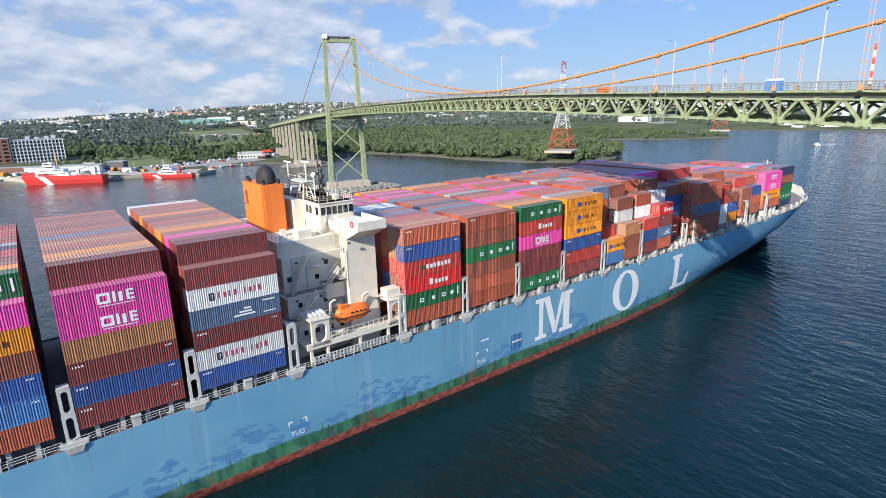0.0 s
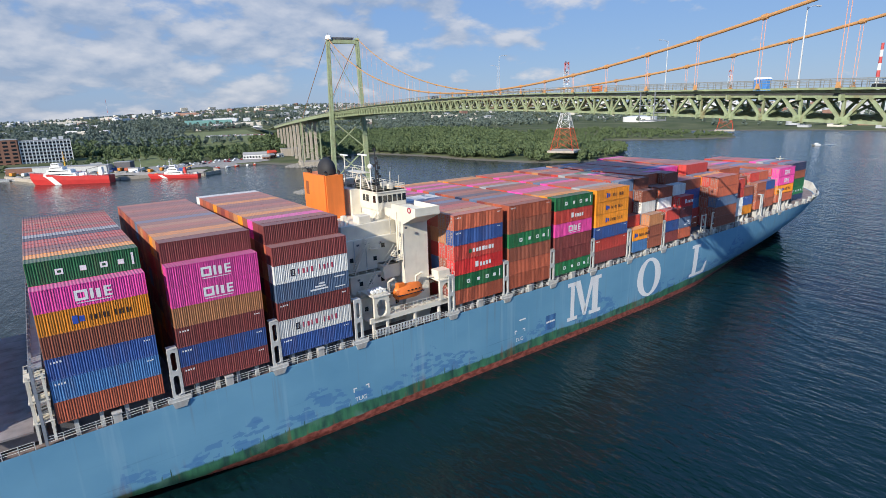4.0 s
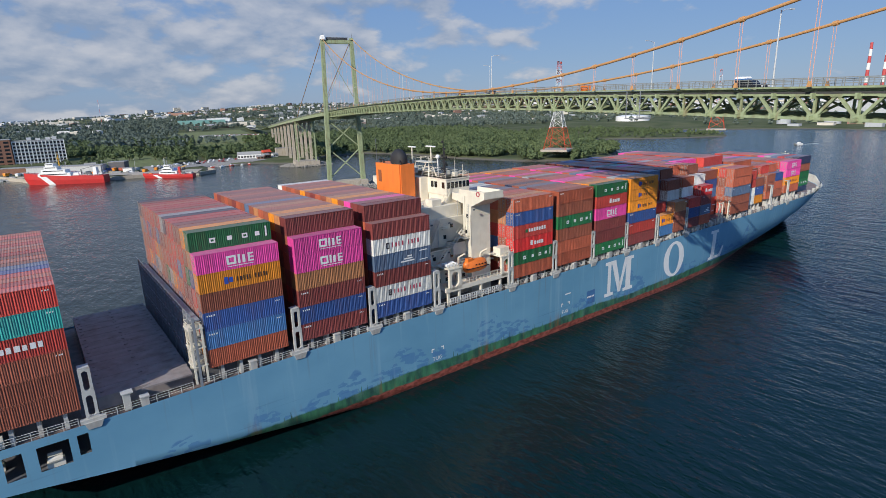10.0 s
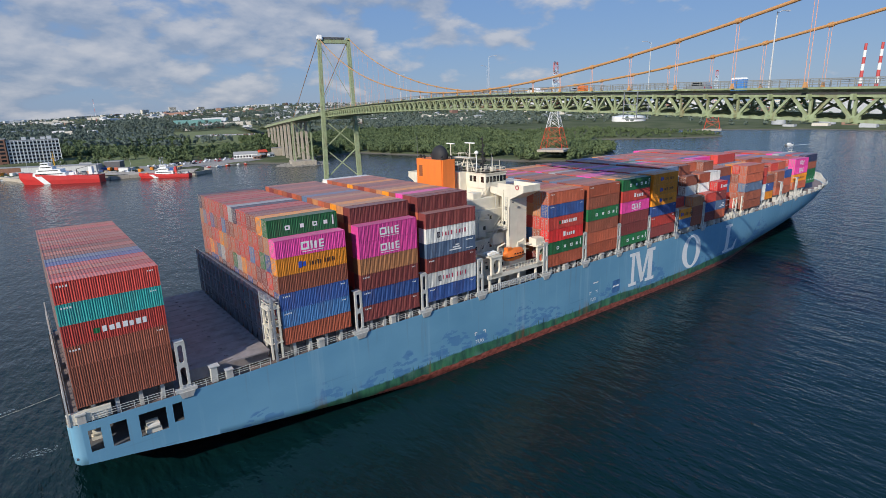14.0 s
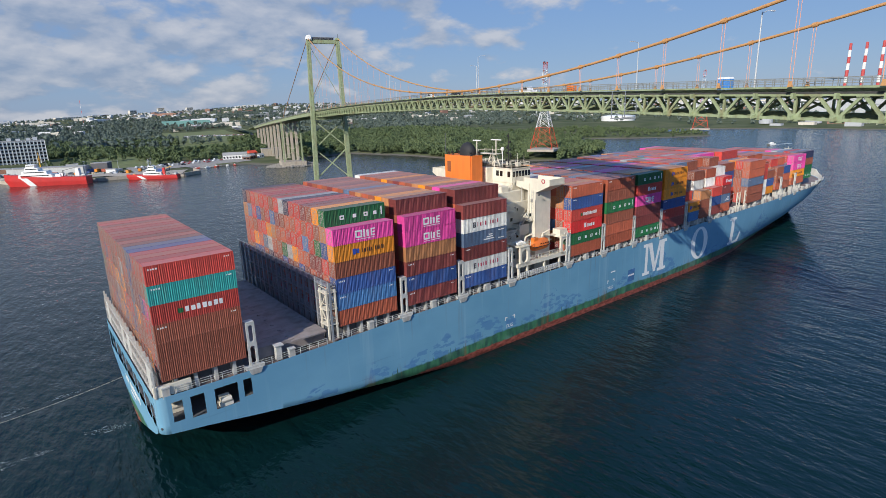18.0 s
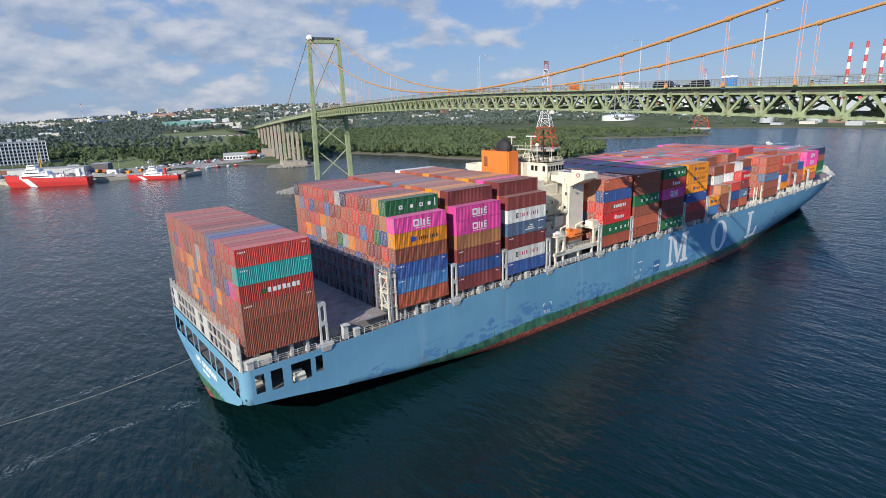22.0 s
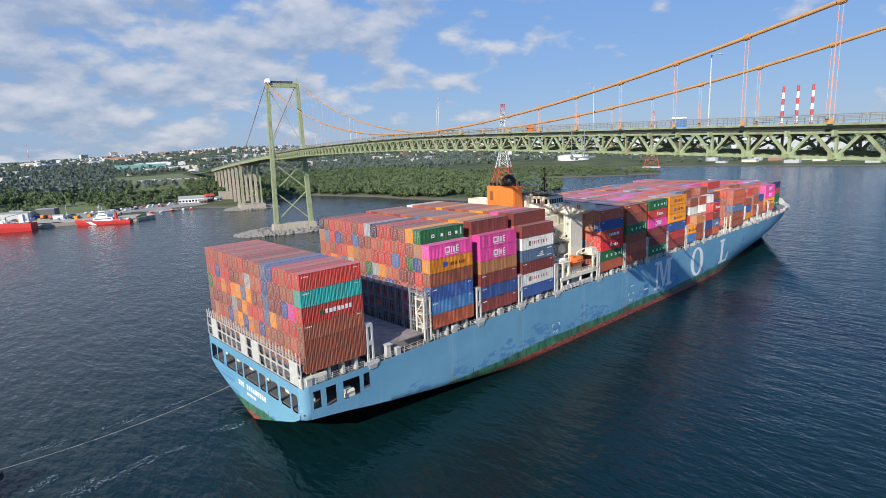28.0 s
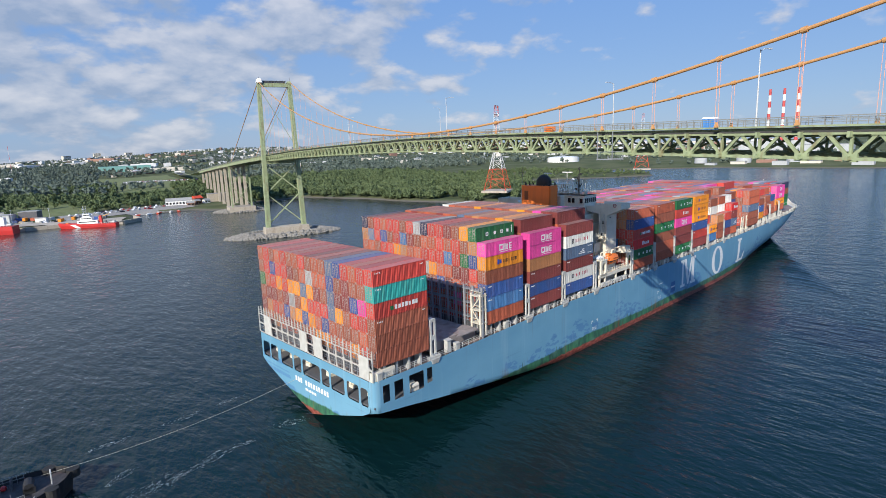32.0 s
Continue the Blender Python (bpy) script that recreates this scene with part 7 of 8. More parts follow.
def tree(x, y, sc, seed):
    """A single tree: tapered trunk with limbs, and a crown of leaf clumps."""
    z = float(ground_z([x], [y])[0])
    ob = thing("tree", None, None, "leafy green broadleaf tree near the shore", "tree", "shore trees", m=pose(x, y, z - 0.2))
    bm = bmesh.new()
    add_tube(bm, [(0, 0, 0), (0.1, 0, 2 * sc), (0.1, 0.1, 5 * sc)], 0.35 * sc, 7, 0.12 * sc)
    for k in range(4):
        a = k * 1.57 + seed
        add_tube(bm, [(0.1, 0, 2.2 * sc), (1.6 * sc * math.cos(a), 1.6 * sc * math.sin(a), 4.6 * sc)], 0.16 * sc, 5, 0.05 * sc)
    part("trunk", bm, BARK, ob)
    cv, cf = CROWNS[seed % 8]
    me = bpy.data.meshes.new("crown")
    me.from_pydata((cv * sc).tolist(), [], cf.tolist())
    me.materials.append(LEAF)
    c = new("crown", me)
    c.parent = ob


for k, (x, y) in enumerate(((96, 585), (108, 592), (122, 588), (133, 596), (146, 580), (152, 572), (163, 566), (190, 558), (202, 548), (210, 546), (216, 556), (228, 560), (243, 548), (256, 556), (268, 548), (276, 560), (184, 600), (176, 606))):
    tree(x, y, 0.95 + 0.25 * ((k * 7) % 4) / 3, k)

# ---------- ground surfaces on the left shore ----------


def patch(name, label, pts, material, lift):
    """A sheet of lawn, gravel or road draped on the land."""
    px = np.array([p[0] for p in pts], float)
    py = np.array([p[1] for p in pts], float)
    bm = bmesh.new()
    n = 10
    # quad patch by bilinear corners
    g = []
    for i in range(n + 1):
        row = []
        for j in range(n + 1):
            u, v = i / n, j / n
            x = (px[0] * (1 - u) + px[1] * u) * (1 - v) + (px[3] * (1 - u) + px[2] * u) * v
            y = (py[0] * (1 - u) + py[1] * u) * (1 - v) + (py[3] * (1 - u) + py[2] * u) * v
            row.append((x, y))
        g.append(row)
    flat = [p for r in g for p in r]
    zs = ground_z([p[0] for p in flat], [p[1] for p in flat])
    vs = [bm.verts.new((p[0], p[1], z + lift)) for p, z in zip(flat, zs)]
    for i in range(n):
        for j in range(n):
            k = i * (n + 1) + j
            bm.faces.new((vs[k], vs[k + n + 1], vs[k + n + 2], vs[k + 1]))
    bmesh.ops.recalc_face_normals(bm, faces=bm.faces)
    return thing(name, bm, material, label, name.split("_")[0], kind="structure")


patch("lawn_1", "mown green lawn behind the quay", [(72, 515), (150, 503), (180, 652), (92, 650)], GRASS, 0.35)
patch("lawn_2", "wide open grass field", [(230, 725), (330, 700), (470, 1300), (330, 1320)], GRASS, 0.5)
patch("car_park_1", "pale gravel car park by the shore", [(120, 462), (236, 482), (230, 540), (120, 508)], GRAVEL, 0.42)
patch("car_park_2", "pale parking field full of cars", [(290, 960), (430, 940), (450, 1020), (310, 1040)], GRAVEL, 0.5)
patch("quay", "pale concrete quay apron", [(-20, 500), (150, 418), (160, 440), (-10, 528)], CONCRETE, 0.6)
# quay wall
bm = bmesh.new()
for a, b in zip(COAST[4:10], COAST[5:11]):
    add_span(bm, (*a, 1.0), (*b, 1.0), 2.0, 3.6)
thing("quay_wall", bm, CONCRETE, "stained concrete quay wall", "quay", kind="structure")

# ---------- parked cars ----------
r = random.Random(31)
bm = bmesh.new()
add_box(bm, 0, 0, 0.62, 4.4, 1.8, 0.75)
add_box(bm, -0.2, 0, 1.25, 2.4, 1.6, 0.55, taper=0.8)
bmesh.ops.bevel(bm, geom=bm.edges[:], offset=0.08, segments=1, affect="EDGES")
PARKED = {k: mesh_of("parked_car", bm.copy(), CARS[k]) for k in CARS}
bm.free()


def park(x, y, rz, key):
    z = float(ground_z([x], [y])[0])
    ob = new("parked_car", PARKED[key])
    ob.matrix_basis = pose(x, y, z + 0.3, 0, 0, rz)
    names_ = {"dark": "dark", "white": "white", "silver": "silver", "wine": "dark red"}
    tagged(ob, f"small {names_[key]} parked car on the shore", "car", "parked cars")


for k in range(60):
    park(300 + (k % 30) * 4.2 + r.uniform(-.5, .5), 965 + 30 * (k // 30) + (k % 30) * -0.6, 80, r.choice(list(CARS)))
for x, y, a, c in ((176, 520, 20, "white"), (158, 512, 15, "dark"), (152, 505, 15, "white"), (190, 528, 30, "white"), (140, 498, 100, "silver"), (133, 488, 80, "dark"), (128, 480, 60, "white"), (196, 500, 10, "wine"), (170, 495, 0, "dark"), (-2, 525, 30, "white"), (6, 518, 30, "white"), (14, 513, 30, "dark"), (20, 508, 30, "white"), (104, 462, -20, "white"), (112, 458, -20, "dark"), (120, 456, -20, "silver")):
    park(x, y, a, c)

# ---------- buildings ----------


def building(name, label, x, y, rz, sx, sy, h, wall, roof=ROOFGREY, floors=0, bays=0, pitched=False, base=None):
    z = float(ground_z([x], [y])[0]) - 0.5 if base is None else base
    ob = thing(name, None, None, label, "building", m=pose(x, y, z, 0, 0, rz))
    bm = bmesh.new()
    add_box(bm, 0, 0, h / 2, sx, sy, h)
    part("wall", bm, wall, ob)
    bm = bmesh.new()
    if pitched:
        prism_y(bm, [(-sy / 2 - 0.4, h), (sy / 2 + 0.4, h), (0, h + sy * 0.32)], -sx / 2 - 0.3, sx / 2 + 0.3)
        bmesh.ops.rotate(bm, verts=bm.verts, cent=(0, 0, 0), matrix=Matrix.Rotation(math.pi / 2, 3, "Z"))
    else:
        add_box(bm, 0, 0, h + 0.25, sx + 0.4, sy + 0.4, 0.5)
    part("roof", bm, roof, ob)
    if floors:
        fh, bw = h / (floors + 0.4), sx / bays
        bm = bmesh.new()
        add_box(bm, 0, 0, 0, bw * 0.62, 0.08, fh * 0.55)
        me = mesh_of("window", bm, GLASS)
        for i in range(bays):
            for j in range(floors):
                w = new("window", me)
                w.parent = ob
                w.matrix_basis = pose(-sx / 2 + bw * (i + 0.5), -sy / 2 - 0.03, fh * (j + 0.75))
    return ob


office = building("office_block", "grey slab office block with white fins and rows of windows", 46, 652, -3, 46, 16, 27, mat("grey_facade", (0.38, 0.40, 0.42), 0.7), floors=7, bays=14, base=2.0)
for i in range(15):
    bm = bmesh.new()
    add_box(bm, -23 + i * 46 / 14, -8.4, 13.5, 0.5, 0.9, 27)
    part("fin", bm, WHITEPAINT, office)
building("office_wing", "brown brick office wing", 8, 655, -3, 28, 22, 29, BRICK, floors=7, bays=4, base=2.0)
for x, h in ((-8, 3.0), (0, 2.2), (9, 2.6), (15, 3.4)):
    bm = bmesh.new()
    add_box(bm, x, 1, 27.4 + h / 2, 4, 4, h)
    part("roof_unit", bm, GALV, office)
building("shed", "long low grey quayside shed", 60, 510, -28, 62, 14, 7, mat("pale_cladding", (0.52, 0.53, 0.52), 0.6))
building("shed", "dark grey quayside store", 100, 500, -28, 14, 11, 8, mat("dark_cladding", (0.10, 0.10, 0.11), 0.6))
building("shed", "small white quayside cabin", 104, 474, -28, 8, 5, 4, WHITEPAINT)
building("club_house", "long white boat club building with grey roof", 230, 518, -22, 25, 9, 5.2, WHITEPAINT, floors=1, bays=8, pitched=True)
building("cottage", "brown cottage with red roof by the shore", 249, 519, 10, 9, 8, 6, BRICK, TOWERRED, 1, 3, True)
building("cottage", "small white cottage with grey roof", 256, 512, 10, 6, 5, 3.6, WHITEPAINT, ROOFGREY, 1, 2, True)
building("abutment_store", "pale concrete store beneath the bridge approach", 272, 522, -12, 20, 8, 9, CONCRETE)
building("green_roof_hall", "huge low hall with a pale green roof", 480, 1680, -14, 130, 60, 16, mat("pale_green_cladding", (0.20, 0.40, 0.36), 0.6), mat("pale_green_roof", (0.20, 0.42, 0.38), 0.6))
# town on the hills: single far buildings


def island_cladding():
    """Walls whose tone differs from house to house."""
    m = mat("mixed_house_cladding", (0.5, 0.5, 0.5), 0.85)
    nt = m.node_tree
    g = nt.nodes.new("ShaderNodeNewGeometry")
    rp = nt.nodes.new("ShaderNodeValToRGB")
    rp.color_ramp.interpolation = "CONSTANT"
    for k, (p, c) in enumerate(((0.0, (0.62, 0.62, 0.61)), (0.25, (0.40, 0.41, 0.43)), (0.58, (0.55, 0.50, 0.43)), (0.82, (0.25, 0.20, 0.18)))):
        e = rp.color_ramp.elements[k] if k < 2 else rp.color_ramp.elements.new(p)
        e.position, e.color = p, (*c, 1)
    nt.links.new(g.outputs["Random Per Island"], rp.inputs[0])
    nt.links.new(rp.outputs[0], nt.nodes["Principled BSDF"].inputs["Base Color"])
    return m


CLAD = [mat("off_white_cladding", (0.6, 0.61, 0.62), 0.8), mat("cream_cladding", (0.62, 0.58, 0.50), 0.8), mat("grey_cladding", (0.42, 0.44, 0.46), 0.8), mat("brick_cladding", (0.30, 0.17, 0.13), 0.85)]
r = random.Random(77)
bm = bmesh.new()
add_box(bm, 0, 0, 0.5, 1, 1, 1)
add_box(bm, 0.1, 0.05, 1.06, 0.5, 0.5, 0.12)
BLOCKS = [mesh_of("town_building", bm.copy(), c) for c in CLAD]
bm.free()
made = 0
while made < 295:
    az, d = radians(r.uniform(14, 100)), r.uniform(1600, 4300)
    x, y = 30 + math.cos(az) * d, -100 + math.sin(az) * d
    if float(inland([x], [y])[0]) < 60:
        continue
    z = float(ground_z([x], [y])[0])
    ob = new("town_building", r.choice(BLOCKS[:1] * 2 + BLOCKS))
    big = r.random() < 0.3
    ob.matrix_basis = Matrix.LocRotScale((x, y, z - 1), Euler((0, 0, r.uniform(-0.7, 0.7) + az - 1.57)), (r.uniform(45, 120) if big else r.uniform(12, 30), r.uniform(12, 30), (r.uniform(6, 9) if big else r.uniform(6, 10)) + d * 0.0012))
    tagged(ob, "pale distant town building on a hillside", "building", "distant town buildings")
    made += 1
for k, (px, py, h) in enumerate(((900, 3900, 34), (1050, 3800, 26), (700, 3700, 28))):
    building("apartment_block", "pale distant apartment block above the trees", px, py, 10 * k, 40, 22, h, CLAD[1], floors=8, bays=8)

# the many small houses between them
r = random.Random(78)
hv, hf = [], []
while len(hf) < 1100 * 5:
    az, d = radians(r.uniform(14, 100)), 1500 + 2900 * r.random() ** 0.7
    x, y = 30 + math.cos(az) * d, -100 + math.sin(az) * d
    z = float(ground_z([x], [y])[0])
    if z < 1.5:
        continue
    w, e, h, a = r.uniform(5, 16), r.uniform(4, 8), r.uniform(3.0, 5.0) + d * 0.0004, r.uniform(-0.6, 0.6) + az
    c, s_ = math.cos(a), math.sin(a)
    k = len(hv)
    for zz in (z - 1, z + h):
        for u, v in ((-w, -e), (w, -e), (w, e), (-w, e)):
            hv.append((x + u * c - v * s_, y + u * s_ + v * c, zz))
    hf += [(k, k + 1, k + 5, k + 4), (k + 1, k + 2, k + 6, k + 5), (k + 2, k + 3, k + 7, k + 6), (k + 3, k, k + 4, k + 7), (k + 4, k + 5, k + 6, k + 7)]
me = bpy.data.meshes.new("town_houses")
me.from_pydata(hv, [], hf)
me.materials.append(island_cladding())
tagged(new("town_houses", me), "pale small houses scattered over the distant hillsides", "houses", kind="stuff")

# ---------- trees, stores and gear round the quay ----------
grove = scatter(260, -40, 215, 520, 700, lambda x, y, d: (d > 22) & ~blob(x, y, 40, 640, 62, 34) & ~blob(x, y, 40, 590, 40, 40) & ~blob(x, y, 125, 575, 30, 60) & ~blob(x, y, 60, 510, 45, 28), 23, 0.55, 1.05)
woods("woods", "scattered broadleaf trees and bushes round the quay buildings", grove, 24, LEAF)
r = random.Random(91)
GEAR = [PAINT["rust"], PAINT["blue"], PAINT["grey"], PAINT["white"], PAINT["orange"], CONCRETE, DARKSTEEL]


def quay_gear(x, y, turn, k):
    """Stored goods on the quay: a crate with battens, a stack of pipes or a small stores container."""
    z = float(ground_z([x], [y])[0]) + 0.6
    kind = k % 3
    if kind == 0:
        ob = thing("stores_crate", None, None, "weathered stores crate lying on the quay", "crate", "goods on the quay", m=pose(x, y, z, 0, 0, turn))
        bm = bmesh.new()
        add_box(bm, 0, 0, 0.9, 3.0, 2.2, 1.8)
        part("body", bm, r.choice(GEAR), ob)
        for u in (-1.0, 0, 1.0):
            bm = bmesh.new()
            add_box(bm, u, 0, 0.92, 0.16, 2.3, 1.84)
            part("batten", bm, BARK, ob)
    elif kind == 1:
        ob = thing("stores_container", None, None, "small painted stores container on the quay", "store", "goods on the quay", m=pose(x, y, z, 0, 0, turn))
        bm = bmesh.new()
        add_box(bm, 0, 0, 1.3, 6.0, 2.4, 2.6)
        bmesh.ops.bevel(bm, geom=bm.edges[:], offset=0.08, segments=1, affect="EDGES")
        part("body", bm, r.choice(GEAR[:5]), ob)
        bm = bmesh.new()
        add_box(bm, 3.03, 0, 1.3, 0.06, 2.0, 2.2)
        part("door", bm, DOORSTEEL, ob)
    else:
        ob = thing("pipe_stack", None, None, "stack of grey pipes on the quay", "pipes", "goods on the quay", m=pose(x, y, z, 0, 0, turn))
        for j, (py, pz) in enumerate(((-0.8, 0.4), (0, 0.4), (0.8, 0.4), (-0.4, 1.1), (0.4, 1.1))):
            bm = bmesh.new()
            add_tube(bm, [(-3.5, py, pz), (3.5, py, pz)], 0.4, 8)
            part("pipe", bm, ROOFGREY, ob)


for k in range(46):
    u = r.random()
    off = r.uniform(7, 30)
    quay_gear(2 + 138 * u + off * 0.45, 508 - 76 * u + off, -28 + r.choice((0, 90)) + r.uniform(-8, 8), k)
for k, (x, y) in enumerate(((10, 512), (34, 500), (58, 487), (84, 474), (108, 462), (132, 450))):
    ob = thing("quay_lamp", None, None, "tall grey lamp post on the quay", "street lamp", "quay lamps", m=pose(x, y, float(ground_z([x], [y])[0])))
    bm = bmesh.new()
    add_tube(bm, [(0, 0, 0), (0, 0, 12)], 0.16, 6, 0.08)
    part("pole", bm, GALV, ob)
    bm = bmesh.new()
    add_box(bm, 0, 0, 12.1, 1.6, 0.3, 0.2)
    part("lamp_head", bm, GALV, ob)
building("shed", "low brown quayside workshop", 22, 548, -20, 24, 10, 6, BRICK)
building("shed", "small grey store with a flat roof", 84, 545, -25, 14, 8, 5, CLAD[2])
building("shed", "long low white store behind the quay", 6, 520, -24, 34, 9, 5, CLAD[0])
building("cottage", "dark shingled cottage with grey roof", 244, 508, 30, 8, 6, 4, BRICK, ROOFGREY, 1, 2, True)
building("cottage", "small brown boat shed by the shore", 236, 502, -10, 7, 5, 3.4, CLAD[3], ROOFGREY, 1, 2, True)
for k in range(34):
    park(128 + (k % 17) * 5.4 + r.uniform(-1, 1), 486 + 15 * (k // 17) + (k % 17) * 1.7, 70 + r.uniform(-15, 15), r.choice(list(CARS)))

# ---------- lattice power pylons ----------


def pylon(x, y, z0, half, height):
    ob = thing("power_pylon", None, None, "red and white steel lattice power pylon", "pylon", "power pylons", m=pose(x, y, z0, 0, 0, 25))
    neck = 0.45 * height

    def w(z):
        return half * (1 - z / neck * 0.72) if z < neck else half * 0.28 * (1 - (z - neck) / (height - neck) * 0.45)

    levels = [0, 0.13 * height, 0.25 * height, 0.35 * height, neck, 0.56 * height, 0.66 * height, 0.75 * height, 0.83 * height, 0.91 * height, height]
    for i, (za, zb) in enumerate(zip(levels, levels[1:])):
        m = TOWERRED if i in (0, 1, 4) or i > 8 else WHITEPAINT
        t = 0.36 if i < 4 else 0.18
        bm = bmesh.new()
        for sx, sy in ((-1, -1), (1, -1), (1, 1), (-1, 1)):
            add_span(bm, (sx * w(za), sy * w(za), za), (sx * w(zb), sy * w(zb), zb), t)
        for (ax, ay), (bx, by) in (((-1, -1), (1, -1)), ((1, -1), (1, 1)), ((1, 1), (-1, 1)), ((-1, 1), (-1, -1))):
            add_span(bm, (ax * w(za), ay * w(za), za), (bx * w(zb), by * w(zb), zb), t * 0.6)
            add_span(bm, (bx * w(za), by * w(za), za), (ax * w(zb), ay * w(zb), zb), t * 0.6)
            add_span(bm, (ax * w(zb), ay * w(zb), zb), (bx * w(zb), by * w(zb), zb), t * 0.6)
        part("lattice_section", bm, m, ob)
    for z, ln in ((0.80 * height, 9.0), (0.90 * height, 7.5), (height, 6.0)):
        bm = bmesh.new()
        for dy in (-1, 1):
            add_span(bm, (-ln, 0, z), (ln, 0, z), 0.4)
            add_span(bm, (-ln, 0, z), (0, dy * 1.6, z - 2.4), 0.3)
            add_span(bm, (ln, 0, z), (0, dy * 1.6, z - 2.4), 0.3)
        part("cross_arm", bm, TOWERRED, ob)
    bm = bmesh.new()
    add_box(bm, 0, 0, -1.2, half * 2.4, half * 2.4, 2.0)
    part("footing", bm, CONCRETE, ob)


pylon(432, 250, 11, 10.5, 78)
pylon(941, 356, 5, 12, 92)

# ---------- power station across the water ----------
# chimney red with the dulling of distance haze put into its colour
HAZYRED = mat("haze_dulled_chimney_red", (0.50, 0.075, 0.075), 0.7)
for y in (329, 299, 269):
    ob = thing("chimney", None, None, "tall red and white banded power station chimney", "chimney", "power station chimneys", m=pose(1524, y, 6))
    for k in range(11):
        z0, z1 = k * 14.0, (k + 1) * 14.0
        bm = bmesh.new()
        add_tube(bm, [(0, 0, z0), (0, 0, z1)], 4.4 - z0 * 0.011, 16, 4.4 - z1 * 0.011)
        part("band", bm, HAZYRED if k % 2 == 0 else WHITEPAINT, ob)
building("power_house", "big pale power station hall", 1500, 300, 5, 60, 150, 30, CLAD[2])
building("power_house", "pale power station annexe", 1420, 200, 5, 60, 120, 22, CLAD[2])
ob = thing("storage_tank", None, None, "large white cylindrical storage tank", "tank", m=pose(1128, 640, 6))
bm = bmesh.new()
add_tube(bm, [(0, 0, 0), (0, 0, 14)], 36, 40)
part("shell", bm, WHITEPAINT, ob)
bm = bmesh.new()
add_tube(bm, [(0, 0, 14), (0, 0, 16)], 35.5, 40, 20)
part("roof", bm, WHITEPAINT, ob)
for x, y, rr in ((1130, 330, 16), (1150, 260, 18), (1160, 180, 18), (1170, 90, 16), (1165, 20, 20)):
    ob = thing("storage_tank", None, None, "white cylindrical storage tank on the far shore", "tank", "storage tanks", m=pose(x, y, 5))
    bm = bmesh.new()
    add_tube(bm, [(0, 0, 0), (0, 0, 9)], rr * 0.7, 28)
    part("shell", bm, CLAD[2], ob)
    bm = bmesh.new()
    add_tube(bm, [(0, 0, 9), (0, 0, 10)], rr * 0.7 - 0.3, 28, rr * 0.3)
    part("roof", bm, CLAD[1], ob)
for k in range(16):
    building("shore_warehouse", "low pale warehouse on the far shore", 1100 + (k % 3) * 30, 300 - k * 38, 88, 18 + (k * 7) % 16, 12, 4 + (k * 5) % 4, CLAD[(2, 1, 3)[k % 3]])

# radio mast
ob = thing("radio_mast", None, None, "thin distant red and white radio mast", "mast", m=pose(262, 2054, 20))
for k in range(6):
    bm = bmesh.new()
    add_tube(bm, [(0, 0, k * 14), (0, 0, k * 14 + 14)], 0.45, 6)
    part("section", bm, TOWERRED if k % 2 else WHITEPAINT, ob)


